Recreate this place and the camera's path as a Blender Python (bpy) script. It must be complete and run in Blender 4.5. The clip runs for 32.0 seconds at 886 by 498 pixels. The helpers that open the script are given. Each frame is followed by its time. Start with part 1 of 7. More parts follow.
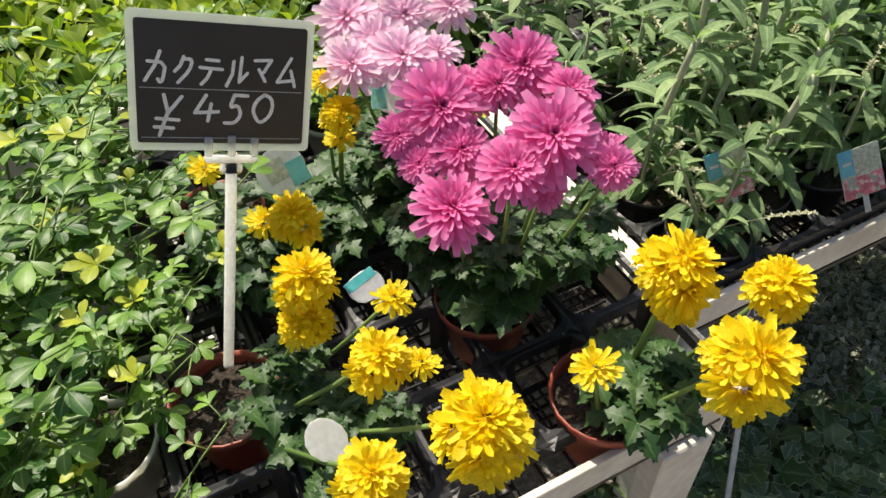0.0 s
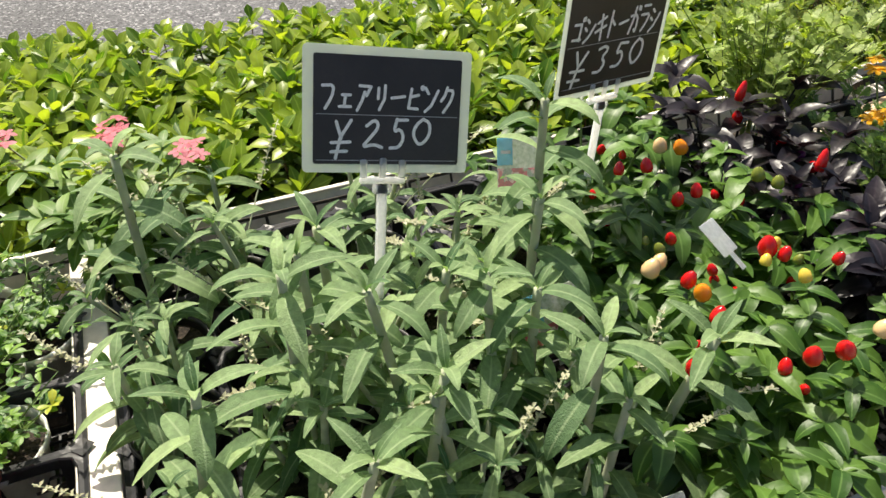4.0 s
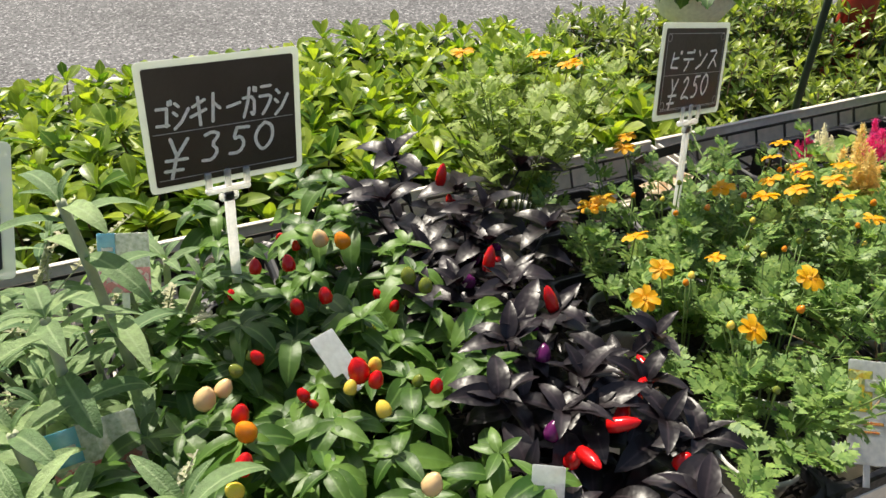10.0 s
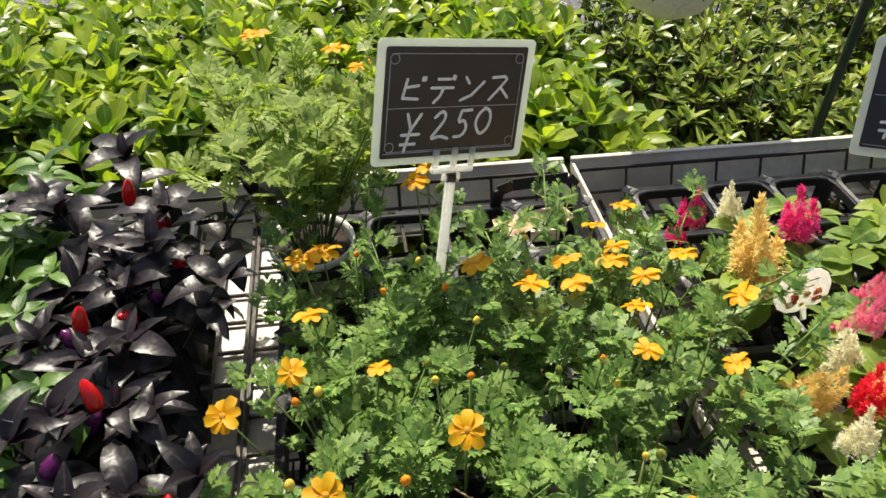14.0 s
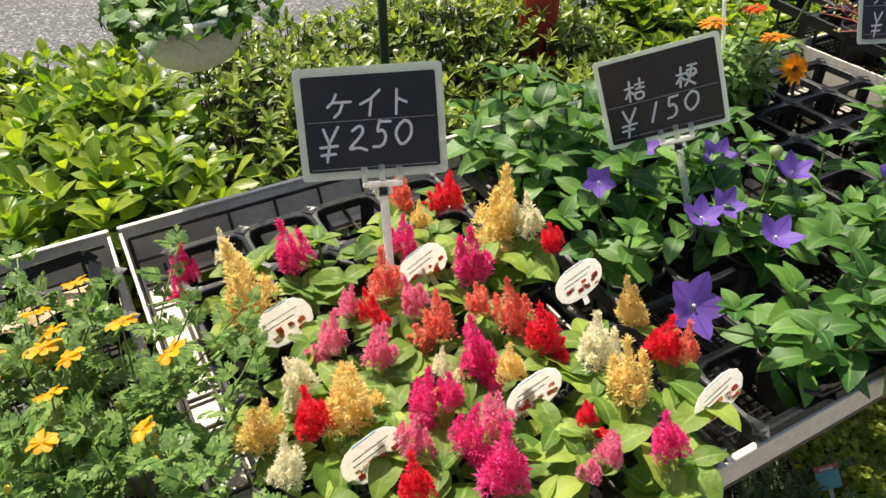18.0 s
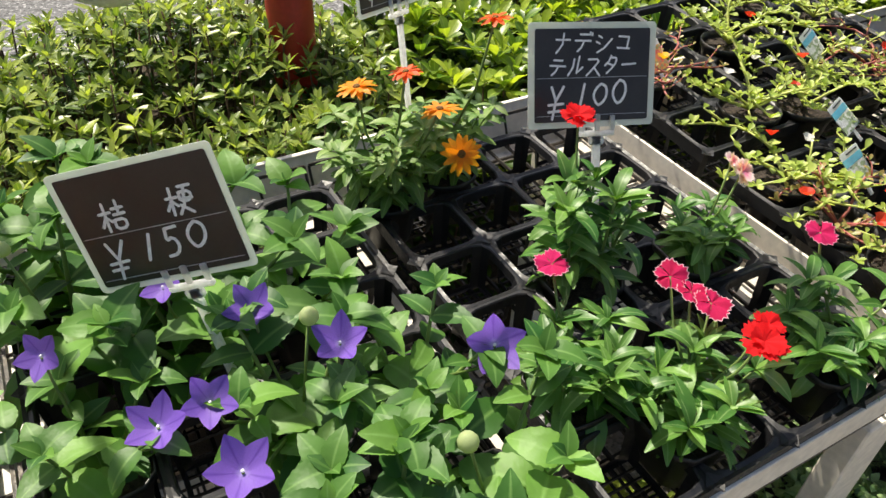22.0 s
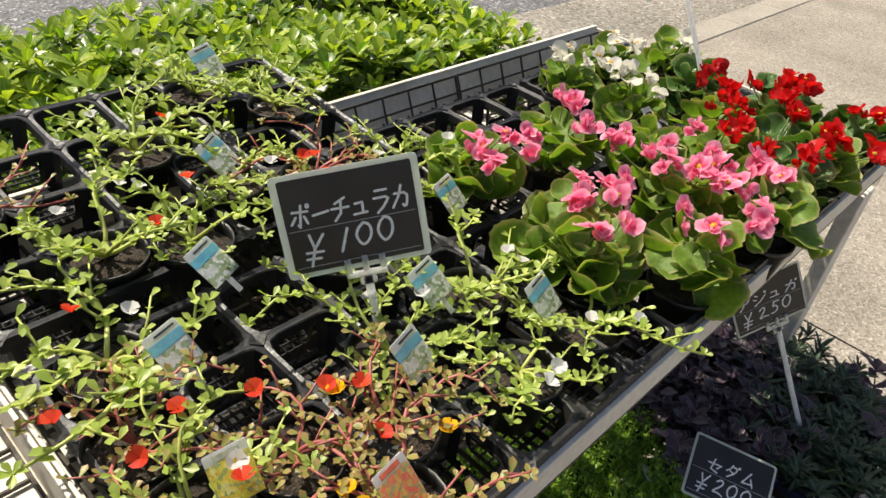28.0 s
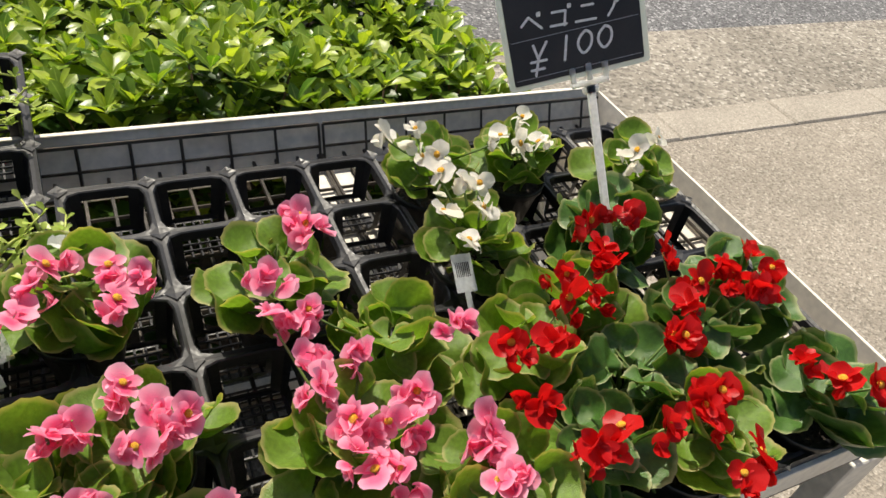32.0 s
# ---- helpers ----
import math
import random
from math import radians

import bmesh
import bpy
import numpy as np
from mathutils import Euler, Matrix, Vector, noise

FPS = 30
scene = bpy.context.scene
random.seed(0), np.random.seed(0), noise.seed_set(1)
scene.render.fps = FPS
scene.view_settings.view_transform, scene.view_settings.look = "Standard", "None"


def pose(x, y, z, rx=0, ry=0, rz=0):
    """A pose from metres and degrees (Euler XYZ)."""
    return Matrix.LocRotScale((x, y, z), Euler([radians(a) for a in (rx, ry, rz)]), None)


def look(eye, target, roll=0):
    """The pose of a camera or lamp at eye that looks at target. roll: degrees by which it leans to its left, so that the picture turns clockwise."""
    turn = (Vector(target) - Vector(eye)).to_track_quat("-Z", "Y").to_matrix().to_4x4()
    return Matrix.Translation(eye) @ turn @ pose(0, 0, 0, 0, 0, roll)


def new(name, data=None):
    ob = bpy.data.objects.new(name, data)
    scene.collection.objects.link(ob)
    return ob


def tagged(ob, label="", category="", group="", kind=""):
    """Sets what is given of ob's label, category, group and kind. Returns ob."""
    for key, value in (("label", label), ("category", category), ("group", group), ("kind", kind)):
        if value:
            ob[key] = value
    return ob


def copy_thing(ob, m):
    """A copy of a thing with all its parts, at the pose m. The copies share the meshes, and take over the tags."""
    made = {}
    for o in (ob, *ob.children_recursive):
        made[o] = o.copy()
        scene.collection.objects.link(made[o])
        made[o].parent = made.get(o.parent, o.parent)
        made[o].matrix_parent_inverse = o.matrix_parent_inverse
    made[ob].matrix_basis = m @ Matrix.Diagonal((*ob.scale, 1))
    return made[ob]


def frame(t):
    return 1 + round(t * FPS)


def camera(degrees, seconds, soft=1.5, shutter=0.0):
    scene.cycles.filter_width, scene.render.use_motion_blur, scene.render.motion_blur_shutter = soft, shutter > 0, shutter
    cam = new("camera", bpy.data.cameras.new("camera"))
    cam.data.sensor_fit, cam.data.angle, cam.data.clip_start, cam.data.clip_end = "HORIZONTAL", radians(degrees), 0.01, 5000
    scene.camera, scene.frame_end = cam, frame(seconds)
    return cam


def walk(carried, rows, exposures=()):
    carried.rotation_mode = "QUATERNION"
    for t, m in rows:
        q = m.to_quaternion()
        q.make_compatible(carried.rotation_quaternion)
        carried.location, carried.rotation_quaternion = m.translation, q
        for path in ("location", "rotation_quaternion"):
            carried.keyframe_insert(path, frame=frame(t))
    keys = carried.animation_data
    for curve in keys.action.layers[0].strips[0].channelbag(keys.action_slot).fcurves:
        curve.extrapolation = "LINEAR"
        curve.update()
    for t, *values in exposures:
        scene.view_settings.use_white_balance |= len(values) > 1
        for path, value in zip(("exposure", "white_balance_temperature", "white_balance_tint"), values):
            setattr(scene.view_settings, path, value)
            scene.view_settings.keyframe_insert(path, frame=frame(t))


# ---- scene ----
# camera and walk
cam = camera(62.52, 32.0)
PATH = [
    (0.0, -0.0645, -0.2346, 1.278, 44.579, 1.647, -27.47),
    (0.5, -0.0455, -0.2438, 1.2821, 45.587, 1.63, -26.572),
    (1.0, -0.0217, -0.2636, 1.2863, 47.62, 1.449, -24.09),
    (1.5, 0.0146, -0.2857, 1.2872, 50.656, 1.826, -21.667),
    (2.0, 0.0625, -0.2857, 1.2973, 52.548, 3.08, -22.353),
    (2.5, 0.1597, -0.234, 1.2891, 53.26, 2.122, -24.41),
    (3.0, 0.2945, -0.1764, 1.2821, 52.714, 0.853, -25.414),
    (3.5, 0.3793, -0.1391, 1.275, 52.079, 0.432, -25.42),
    (5.5, 0.601, -0.1131, 1.2574, 50.969, 0.897, -5.647),
    (6.0, 0.6283, -0.1255, 1.2568, 51.913, 0.517, -2.52),
    (6.5, 0.665, -0.1385, 1.2556, 52.457, 0.073, -1.069),
    (7.0, 0.6922, -0.1408, 1.2488, 52.947, 0.108, -1.739),
    (7.5, 0.7105, -0.1421, 1.2509, 53.333, 0.157, -3.829),
    (8.0, 0.7233, -0.1409, 1.2495, 53.568, 0.253, -6.807),
    (8.5, 0.7378, -0.1416, 1.2527, 53.697, 0.455, -10.409),
    (9.0, 0.7508, -0.1469, 1.254, 53.941, 0.452, -14.301),
    (9.5, 0.7698, -0.1527, 1.2566, 54.61, -0.055, -18.984),
    (10.0, 0.7911, -0.1557, 1.2583, 55.176, -0.443, -23.347),
    (10.5, 0.8229, -0.1599, 1.2581, 55.389, -0.565, -26.855),
    (11.0, 0.8513, -0.1676, 1.2601, 55.466, -0.713, -30.497),
    (11.5, 0.8813, -0.1628, 1.2618, 55.512, -1.718, -34.348),
    (12.0, 0.9492, -0.1376, 1.2524, 54.75, -3.579, -33.931),
    (12.5, 1.0555, -0.0996, 1.2487, 52.859, -4.521, -27.359),
    (13.0, 1.1286, -0.0793, 1.2494, 50.947, -3.815, -19.703),
    (13.5, 1.183, -0.0784, 1.2556, 49.7, -2.499, -11.865),
    (15.5, 1.3783, -0.1338, 1.2559, 52.136, 1.132, -5.882),
    (16.0, 1.4151, -0.1416, 1.2545, 52.484, 1.479, -10.116),
    (16.5, 1.4428, -0.1466, 1.2594, 52.608, 0.968, -15.72),
    (17.0, 1.468, -0.1485, 1.2656, 52.757, 0.538, -20.899),
    (17.5, 1.4914, -0.1541, 1.2656, 52.859, 0.454, -25.335),
    (18.0, 1.5213, -0.1627, 1.2662, 52.58, 0.399, -28.855),
    (18.5, 1.563, -0.1767, 1.2674, 52.676, 0.26, -31.856),
    (19.0, 1.6083, -0.1964, 1.2599, 53.075, -0.259, -34.746),
    (19.5, 1.6355, -0.2131, 1.2549, 53.141, -0.382, -37.254),
    (20.0, 1.6774, -0.1998, 1.2558, 52.895, -0.639, -39.642),
    (20.5, 1.7834, -0.173, 1.2595, 52.185, -1.816, -39.923),
    (21.0, 1.923, -0.1425, 1.2626, 51.284, -2.934, -37.767),
    (21.5, 1.9989, -0.1229, 1.2586, 50.631, -2.317, -35.035),
    (22.0, 2.0566, -0.1059, 1.2534, 50.307, -2.006, -29.416),
    (22.5, 2.1643, -0.1026, 1.2601, 49.889, -3.236, -21.373),
    (23.0, 2.2766, -0.1156, 1.2592, 49.667, -3.66, -15.248),
    (23.5, 2.3447, -0.1235, 1.2516, 50.751, -3.141, -14.358),
    (24.0, 2.3695, -0.1248, 1.2548, 52.167, -2.27, -15.12),
    (24.5, 2.3784, -0.1291, 1.2567, 53.466, -1.979, -16.856),
    (26.5, 2.451, -0.1861, 1.28, 54.696, -4.39, -32.698),
    (27.0, 2.471, -0.1943, 1.281, 54.834, -4.221, -37.721),
    (27.5, 2.53, -0.1836, 1.269, 54.464, -4.791, -43.49),
    (28.0, 2.6481, -0.1625, 1.2558, 53.911, -6.757, -45.801),
    (28.5, 2.8145, -0.1576, 1.2843, 53.492, -7.543, -43.103),
    (29.0, 2.9272, -0.1597, 1.2854, 53.855, -7.378, -38.317),
    (29.5, 3.0538, -0.1991, 1.3001, 53.49, -8.886, -28.984),
    (30.0, 3.1512, -0.2444, 1.3126, 52.496, -9.932, -21.745),
    (30.5, 3.2112, -0.2291, 1.3013, 51.035, -9.013, -20.921),
    (31.0, 3.2708, -0.1847, 1.2848, 48.847, -8.492, -22.511),
    (31.5, 3.3063, -0.1551, 1.2739, 47.968, -9.227, -24.039),
    (32.0, 3.3221, -0.1483, 1.2809, 48.516, -9.677, -24.862),
]
walk(cam, [(t, pose(x, y, z, rx, ry, rz)) for t, x, y, z, rx, ry, rz in PATH], ((0.0, 0.58), (3.0, 0.72), (7.0, 0.69), (16.0, 0.66), (18.0, 0.68), (21.0, 0.84), (24.0, 0.8), (28.0, 0.58), (32.0, 0.54)))
SUN_AZ, SUN_EL = 98.0, 57.0      # direction the sun stands in, degrees from +x, and its height


# world, sun
world = bpy.data.worlds.new("World")
scene.world = world
world.use_nodes = True
wn, wl = world.node_tree.nodes, world.node_tree.links
sky = wn.new("ShaderNodeTexSky")
sky.sky_type, sky.sun_disc = "NISHITA", False
sky.sun_elevation, sky.sun_rotation = radians(SUN_EL), radians(90 - SUN_AZ)
sky.dust_density, sky.ozone_density = 3.5, 0.4
wn["Background"].inputs["Strength"].default_value = 0.08
wl.new(sky.outputs["Color"], wn["Background"].inputs["Color"])
sun = new("sun", bpy.data.lights.new("sun", "SUN"))
sun.data.energy, sun.data.angle, sun.data.color = 4.5, radians(0.6), (1.0, 0.925, 0.775)
sun.matrix_world = look((math.cos(radians(SUN_AZ)) * math.cos(radians(SUN_EL)) * 20, math.sin(radians(SUN_AZ)) * math.cos(radians(SUN_EL)) * 20,
                         math.sin(radians(SUN_EL)) * 20), (0, 0, 0))

# ---- materials ----
def material(name):
    m = bpy.data.materials.new(name)
    m.use_nodes = True
    return m, m.node_tree.nodes, m.node_tree.links, m.node_tree.nodes["Principled BSDF"]


def ramp(n, stops):
    r = n.new("ShaderNodeValToRGB")
    els = r.color_ramp.elements
    while len(els) < len(stops):
        els.new(0.5)
    for e, (p, c) in zip(els, stops):
        e.position, e.color = p, (*c, 1) if len(c) == 3 else c
    return r


def mixrgb(n, l, fac, a, b, blend="MIX"):
    m = n.new("ShaderNodeMix")
    m.data_type, m.blend_type = "RGBA", blend
    for sock, v in ((m.inputs[0], fac), (m.inputs[6], a), (m.inputs[7], b)):
        if isinstance(v, (int, float)):
            sock.default_value = v
        elif isinstance(v, tuple):
            sock.default_value = (*v, 1)
        else:
            l.new(v, sock)
    return m.outputs[2]


def leaf_mat(name, dark, light, rib=None, margin=None, trans=0.35, rough=0.4, glow=(1.25, 1.3, 0.5), bump=0.12, vein=60, margin_at=0.9, spot=None, tip=None, coat=0.0):
    """Foliage and petals: tone varies leaf by leaf, midrib and margin from the leaf's own edge value."""
    m, n, l, p = material(name)
    if dark[1] > dark[0] and light[1] > light[0]:
        dark, light = (dark[0] * 1.07,) + tuple(dark[1:]), (light[0] * 1.07,) + tuple(light[1:])
    geo = n.new("ShaderNodeNewGeometry")
    tone = ramp(n, ((0.0, dark), (0.62, tuple((a + b) / 2 for a, b in zip(dark, light))), (1.0, light)))
    l.new(geo.outputs["Random Per Island"], tone.inputs["Fac"])
    col = tone.outputs["Color"]
    tc = n.new("ShaderNodeTexCoord")
    no = n.new("ShaderNodeTexNoise")
    no.inputs["Scale"].default_value, no.inputs["Detail"].default_value = vein, 4
    l.new(tc.outputs["Object"], no.inputs["Vector"])
    nr = ramp(n, ((0.3, (0.72, 0.72, 0.72)), (0.7, (1.18, 1.18, 1.18))))
    l.new(no.outputs["Fac"], nr.inputs["Fac"])
    col = mixrgb(n, l, 0.8, col, nr.outputs["Color"], "MULTIPLY")
    ed = n.new("ShaderNodeAttribute")
    ed.attribute_name = "edge"
    al = n.new("ShaderNodeAttribute")
    al.attribute_name = "along"
    if rib:
        r = ramp(n, ((0.0, (1, 1, 1)), (0.16, (0, 0, 0))))
        l.new(ed.outputs["Fac"], r.inputs["Fac"])
        k = n.new("ShaderNodeMath")
        k.operation = "MULTIPLY"
        k.inputs[1].default_value = 0.6
        l.new(r.outputs["Color"], k.inputs[0])
        col = mixrgb(n, l, k.outputs[0], col, rib)
    if margin:
        r = ramp(n, ((margin_at - 0.12, (0, 0, 0)), (min(1.0, margin_at + 0.05), (1, 1, 1))))
        l.new(ed.outputs["Fac"], r.inputs["Fac"])
        col = mixrgb(n, l, r.outputs["Color"], col, margin)
    if tip:
        r = ramp(n, ((0.35, (0, 0, 0)), (0.95, (1, 1, 1))))
        l.new(al.outputs["Fac"], r.inputs["Fac"])
        col = mixrgb(n, l, r.outputs["Color"], col, tip)
    if spot:
        r = ramp(n, ((0.05, (1, 1, 1)), (0.3, (0, 0, 0))))
        l.new(al.outputs["Fac"], r.inputs["Fac"])
        col = mixrgb(n, l, r.outputs["Color"], col, spot)
    l.new(col, p.inputs["Base Color"])
    p.inputs["Roughness"].default_value = rough
    p.inputs["Specular IOR Level"].default_value = 0.45
    p.inputs["Coat Weight"].default_value = coat
    b = n.new("ShaderNodeBump")
    b.inputs["Strength"].default_value, b.inputs["Distance"].default_value = bump, 0.002
    wv = n.new("ShaderNodeTexNoise")
    wv.inputs["Scale"].default_value, wv.inputs["Detail"].default_value = vein * 4, 2
    l.new(tc.outputs["Object"], wv.inputs["Vector"])
    l.new(wv.outputs["Fac"], b.inputs["Height"])
    l.new(b.outputs["Normal"], p.inputs["Normal"])
    if trans:
        tr = n.new("ShaderNodeBsdfTranslucent")
        l.new(mixrgb(n, l, 1.0, col, glow, "MULTIPLY"), tr.inputs["Color"])
        mx = n.new("ShaderNodeMixShader")
        mx.inputs[0].default_value = trans
        l.new(p.outputs[0], mx.inputs[1])
        l.new(tr.outputs[0], mx.inputs[2])
        l.new(mx.outputs[0], n["Material Output"].inputs["Surface"])
    return m


def solid_mat(name, a, b, scale=30, rough=0.5, bump=0.1, fine=250, metal=0.0, stain=None, rough2=None):
    """A plain surface with two scales of variation, and stains where given."""
    m, n, l, p = material(name)
    tc = n.new("ShaderNodeTexCoord")
    no = n.new("ShaderNodeTexNoise")
    no.inputs["Scale"].default_value, no.inputs["Detail"].default_value = scale, 6
    l.new(tc.outputs["Object"], no.inputs["Vector"])
    r = ramp(n, ((0.35, a), (0.68, b)))
    l.new(no.outputs["Fac"], r.inputs["Fac"])
    col = r.outputs["Color"]
    f = n.new("ShaderNodeTexNoise")
    f.inputs["Scale"].default_value, f.inputs["Detail"].default_value = fine, 3
    l.new(tc.outputs["Object"], f.inputs["Vector"])
    fr = ramp(n, ((0.3, (0.8, 0.8, 0.8)), (0.7, (1.1, 1.1, 1.1))))
    l.new(f.outputs["Fac"], fr.inputs["Fac"])
    col = mixrgb(n, l, 0.7, col, fr.outputs["Color"], "MULTIPLY")
    if stain:
        s = n.new("ShaderNodeTexNoise")
        s.inputs["Scale"].default_value, s.inputs["Detail"].default_value = scale * 0.6, 8
        s.inputs["Distortion"].default_value = 0.6
        l.new(tc.outputs["Object"], s.inputs["Vector"])
        sr = ramp(n, ((0.56, (0, 0, 0)), (0.72, (1, 1, 1))))
        l.new(s.outputs["Fac"], sr.inputs["Fac"])
        col = mixrgb(n, l, sr.outputs["Color"], col, stain)
    l.new(col, p.inputs["Base Color"])
    p.inputs["Roughness"].default_value, p.inputs["Metallic"].default_value = rough, metal
    if rough2 is not None:
        rr = ramp(n, ((0.35, (rough,) * 3), (0.65, (rough2,) * 3)))
        l.new(f.outputs["Fac"], rr.inputs["Fac"])
        l.new(rr.outputs["Color"], p.inputs["Roughness"])
    bp = n.new("ShaderNodeBump")
    bp.inputs["Strength"].default_value, bp.inputs["Distance"].default_value = bump, 0.003
    l.new(f.outputs["Fac"], bp.inputs["Height"])
    l.new(bp.outputs["Normal"], p.inputs["Normal"])
    return m


def aggregate_mat(name, base, dark, light, scale, bump, rough=0.85, blotch=1.5):
    """Asphalt or exposed-aggregate concrete: grains of several tones with a larger blotchiness."""
    m, n, l, p = material(name)
    tc = n.new("ShaderNodeTexCoord")
    v = n.new("ShaderNodeTexVoronoi")
    v.inputs["Scale"].default_value = scale
    l.new(tc.outputs["Object"], v.inputs["Vector"])
    sep = n.new("ShaderNodeSeparateColor")
    l.new(v.outputs["Color"], sep.inputs["Color"])
    r = ramp(n, ((0.0, dark), (0.45, base), (0.8, base), (1.0, light)))
    l.new(sep.outputs[0], r.inputs["Fac"])
    no = n.new("ShaderNodeTexNoise")
    no.inputs["Scale"].default_value, no.inputs["Detail"].default_value = blotch, 8
    l.new(tc.outputs["Object"], no.inputs["Vector"])
    nr = ramp(n, ((0.3, (0.75, 0.74, 0.72)), (0.7, (1.12, 1.11, 1.1))))
    l.new(no.outputs["Fac"], nr.inputs["Fac"])
    l.new(mixrgb(n, l, 0.9, r.outputs["Color"], nr.outputs["Color"], "MULTIPLY"), p.inputs["Base Color"])
    p.inputs["Roughness"].default_value = rough
    b = n.new("ShaderNodeBump")
    b.inputs["Strength"].default_value, b.inputs["Distance"].default_value = bump, 0.006
    l.new(v.outputs["Distance"], b.inputs["Height"])
    l.new(b.outputs["Normal"], p.inputs["Normal"])
    return m


MAT = {
    "asphalt": aggregate_mat("asphalt", (0.13, 0.13, 0.135), (0.045, 0.045, 0.05), (0.38, 0.38, 0.385), 95, 0.6),
    "gutter": aggregate_mat("gutter_concrete", (0.27, 0.245, 0.205), (0.12, 0.105, 0.09), (0.46, 0.43, 0.38), 70, 0.7),
    "paving": aggregate_mat("paving_concrete", (0.3, 0.265, 0.22), (0.17, 0.15, 0.12), (0.45, 0.41, 0.35), 140, 0.5, blotch=2.2),
    "kerb": aggregate_mat("kerb_concrete", (0.35, 0.315, 0.265), (0.24, 0.215, 0.18), (0.46, 0.42, 0.36), 180, 0.35, blotch=3),
    # dark brown for the hedge cores, colouring in the shade between the leaves
    "core_shade": solid_mat("core_shade", (0.03, 0.02, 0.012), (0.07, 0.05, 0.03), 20, 0.95, 0.8),
    "soil": solid_mat("potting_soil", (0.012, 0.009, 0.007), (0.07, 0.05, 0.035), 260, 0.95, 1.0, 500),
    "white_steel": solid_mat("white_painted_steel", (0.74, 0.68, 0.58), (0.84, 0.78, 0.68), 6, 0.5, 0.06, 90, stain=(0.48, 0.41, 0.31)),
    "deck_plate": solid_mat("white_plate", (0.54, 0.5, 0.43), (0.65, 0.61, 0.54), 9, 0.5, 0.05, 90, stain=(0.5, 0.44, 0.34)),
    "wire": solid_mat("dark_wire", (0.03, 0.028, 0.025), (0.09, 0.075, 0.06), 40, 0.45, 0.2, 300, metal=0.4),
    "tray": solid_mat("black_tray_plastic", (0.005, 0.005, 0.0062), (0.013, 0.013, 0.016), 25, 0.4, 0.08, 200, stain=(0.026, 0.023, 0.02), rough2=0.6),
    "navy": solid_mat("navy_tray_plastic", (0.006, 0.01, 0.035), (0.012, 0.018, 0.06), 25, 0.4, 0.08, 200),
    "pot": solid_mat("black_pot_plastic", (0.005, 0.005, 0.005), (0.014, 0.013, 0.012), 30, 0.42, 0.1, 200, stain=(0.05, 0.04, 0.03)),
    "terra": solid_mat("terracotta_red_plastic", (0.24, 0.045, 0.022), (0.33, 0.07, 0.035), 25, 0.45, 0.08, 200, stain=(0.16, 0.05, 0.03)),
    "white_pot": solid_mat("white_pot_plastic", (0.62, 0.63, 0.55), (0.74, 0.74, 0.66), 12, 0.45, 0.05, 150),
    "cream_bowl": solid_mat("cream_bowl_plastic", (0.84, 0.82, 0.72), (0.9, 0.88, 0.79), 12, 0.45, 0.05, 150),
    "torn_paper": solid_mat("torn_brown_paper", (0.42, 0.26, 0.12), (0.7, 0.58, 0.42), 60, 0.85, 0.3, 200),
    "slate": solid_mat("slate_board", (0.014, 0.011, 0.01), (0.032, 0.026, 0.024), 14, 0.32, 0.05, 300, rough2=0.45),
    "chalk": solid_mat("chalk_ink", (0.75, 0.75, 0.74), (0.9, 0.9, 0.88), 120, 0.7, 0.1, 400),
    "line": solid_mat("grey_line", (0.3, 0.3, 0.31), (0.42, 0.42, 0.43), 80, 0.6, 0.1, 300),
    "pick": solid_mat("white_pick_plastic", (0.9, 0.85, 0.76), (0.95, 0.91, 0.84), 25, 0.4, 0.08, 200, stain=(0.5, 0.45, 0.36)),
    "red_paint": solid_mat("red_paint", (0.36, 0.018, 0.014), (0.46, 0.03, 0.022), 8, 0.4, 0.1, 120, stain=(0.22, 0.02, 0.015)),
    "green_pole": solid_mat("dark_green_plastic", (0.012, 0.025, 0.014), (0.025, 0.045, 0.025), 20, 0.4, 0.15, 160),
    "tag_white": solid_mat("tag_white", (0.68, 0.68, 0.64), (0.82, 0.82, 0.79), 60, 0.4, 0.03, 200),
    "tag_blue": solid_mat("tag_blue", (0.06, 0.3, 0.5), (0.12, 0.42, 0.6), 60, 0.4, 0.03, 200),
    "tag_teal": solid_mat("tag_teal", (0.03, 0.34, 0.36), (0.06, 0.46, 0.47), 60, 0.4, 0.03, 200),
    "tag_orange": solid_mat("tag_orange", (0.6, 0.12, 0.03), (0.75, 0.3, 0.05), 220, 0.4, 0.03, 200),
    "tag_yellow": solid_mat("tag_yellow", (0.72, 0.45, 0.02), (0.85, 0.62, 0.06), 220, 0.4, 0.03, 200),
    "tag_dull": solid_mat("tag_picture", (0.26, 0.3, 0.2), (0.55, 0.55, 0.48), 260, 0.4, 0.03, 200),
    "tag_red": solid_mat("tag_red", (0.6, 0.05, 0.03), (0.75, 0.12, 0.06), 200, 0.4, 0.03, 200),
    "ink": solid_mat("dark_ink", (0.02, 0.02, 0.02), (0.05, 0.05, 0.05), 60, 0.6, 0.02, 200),
}


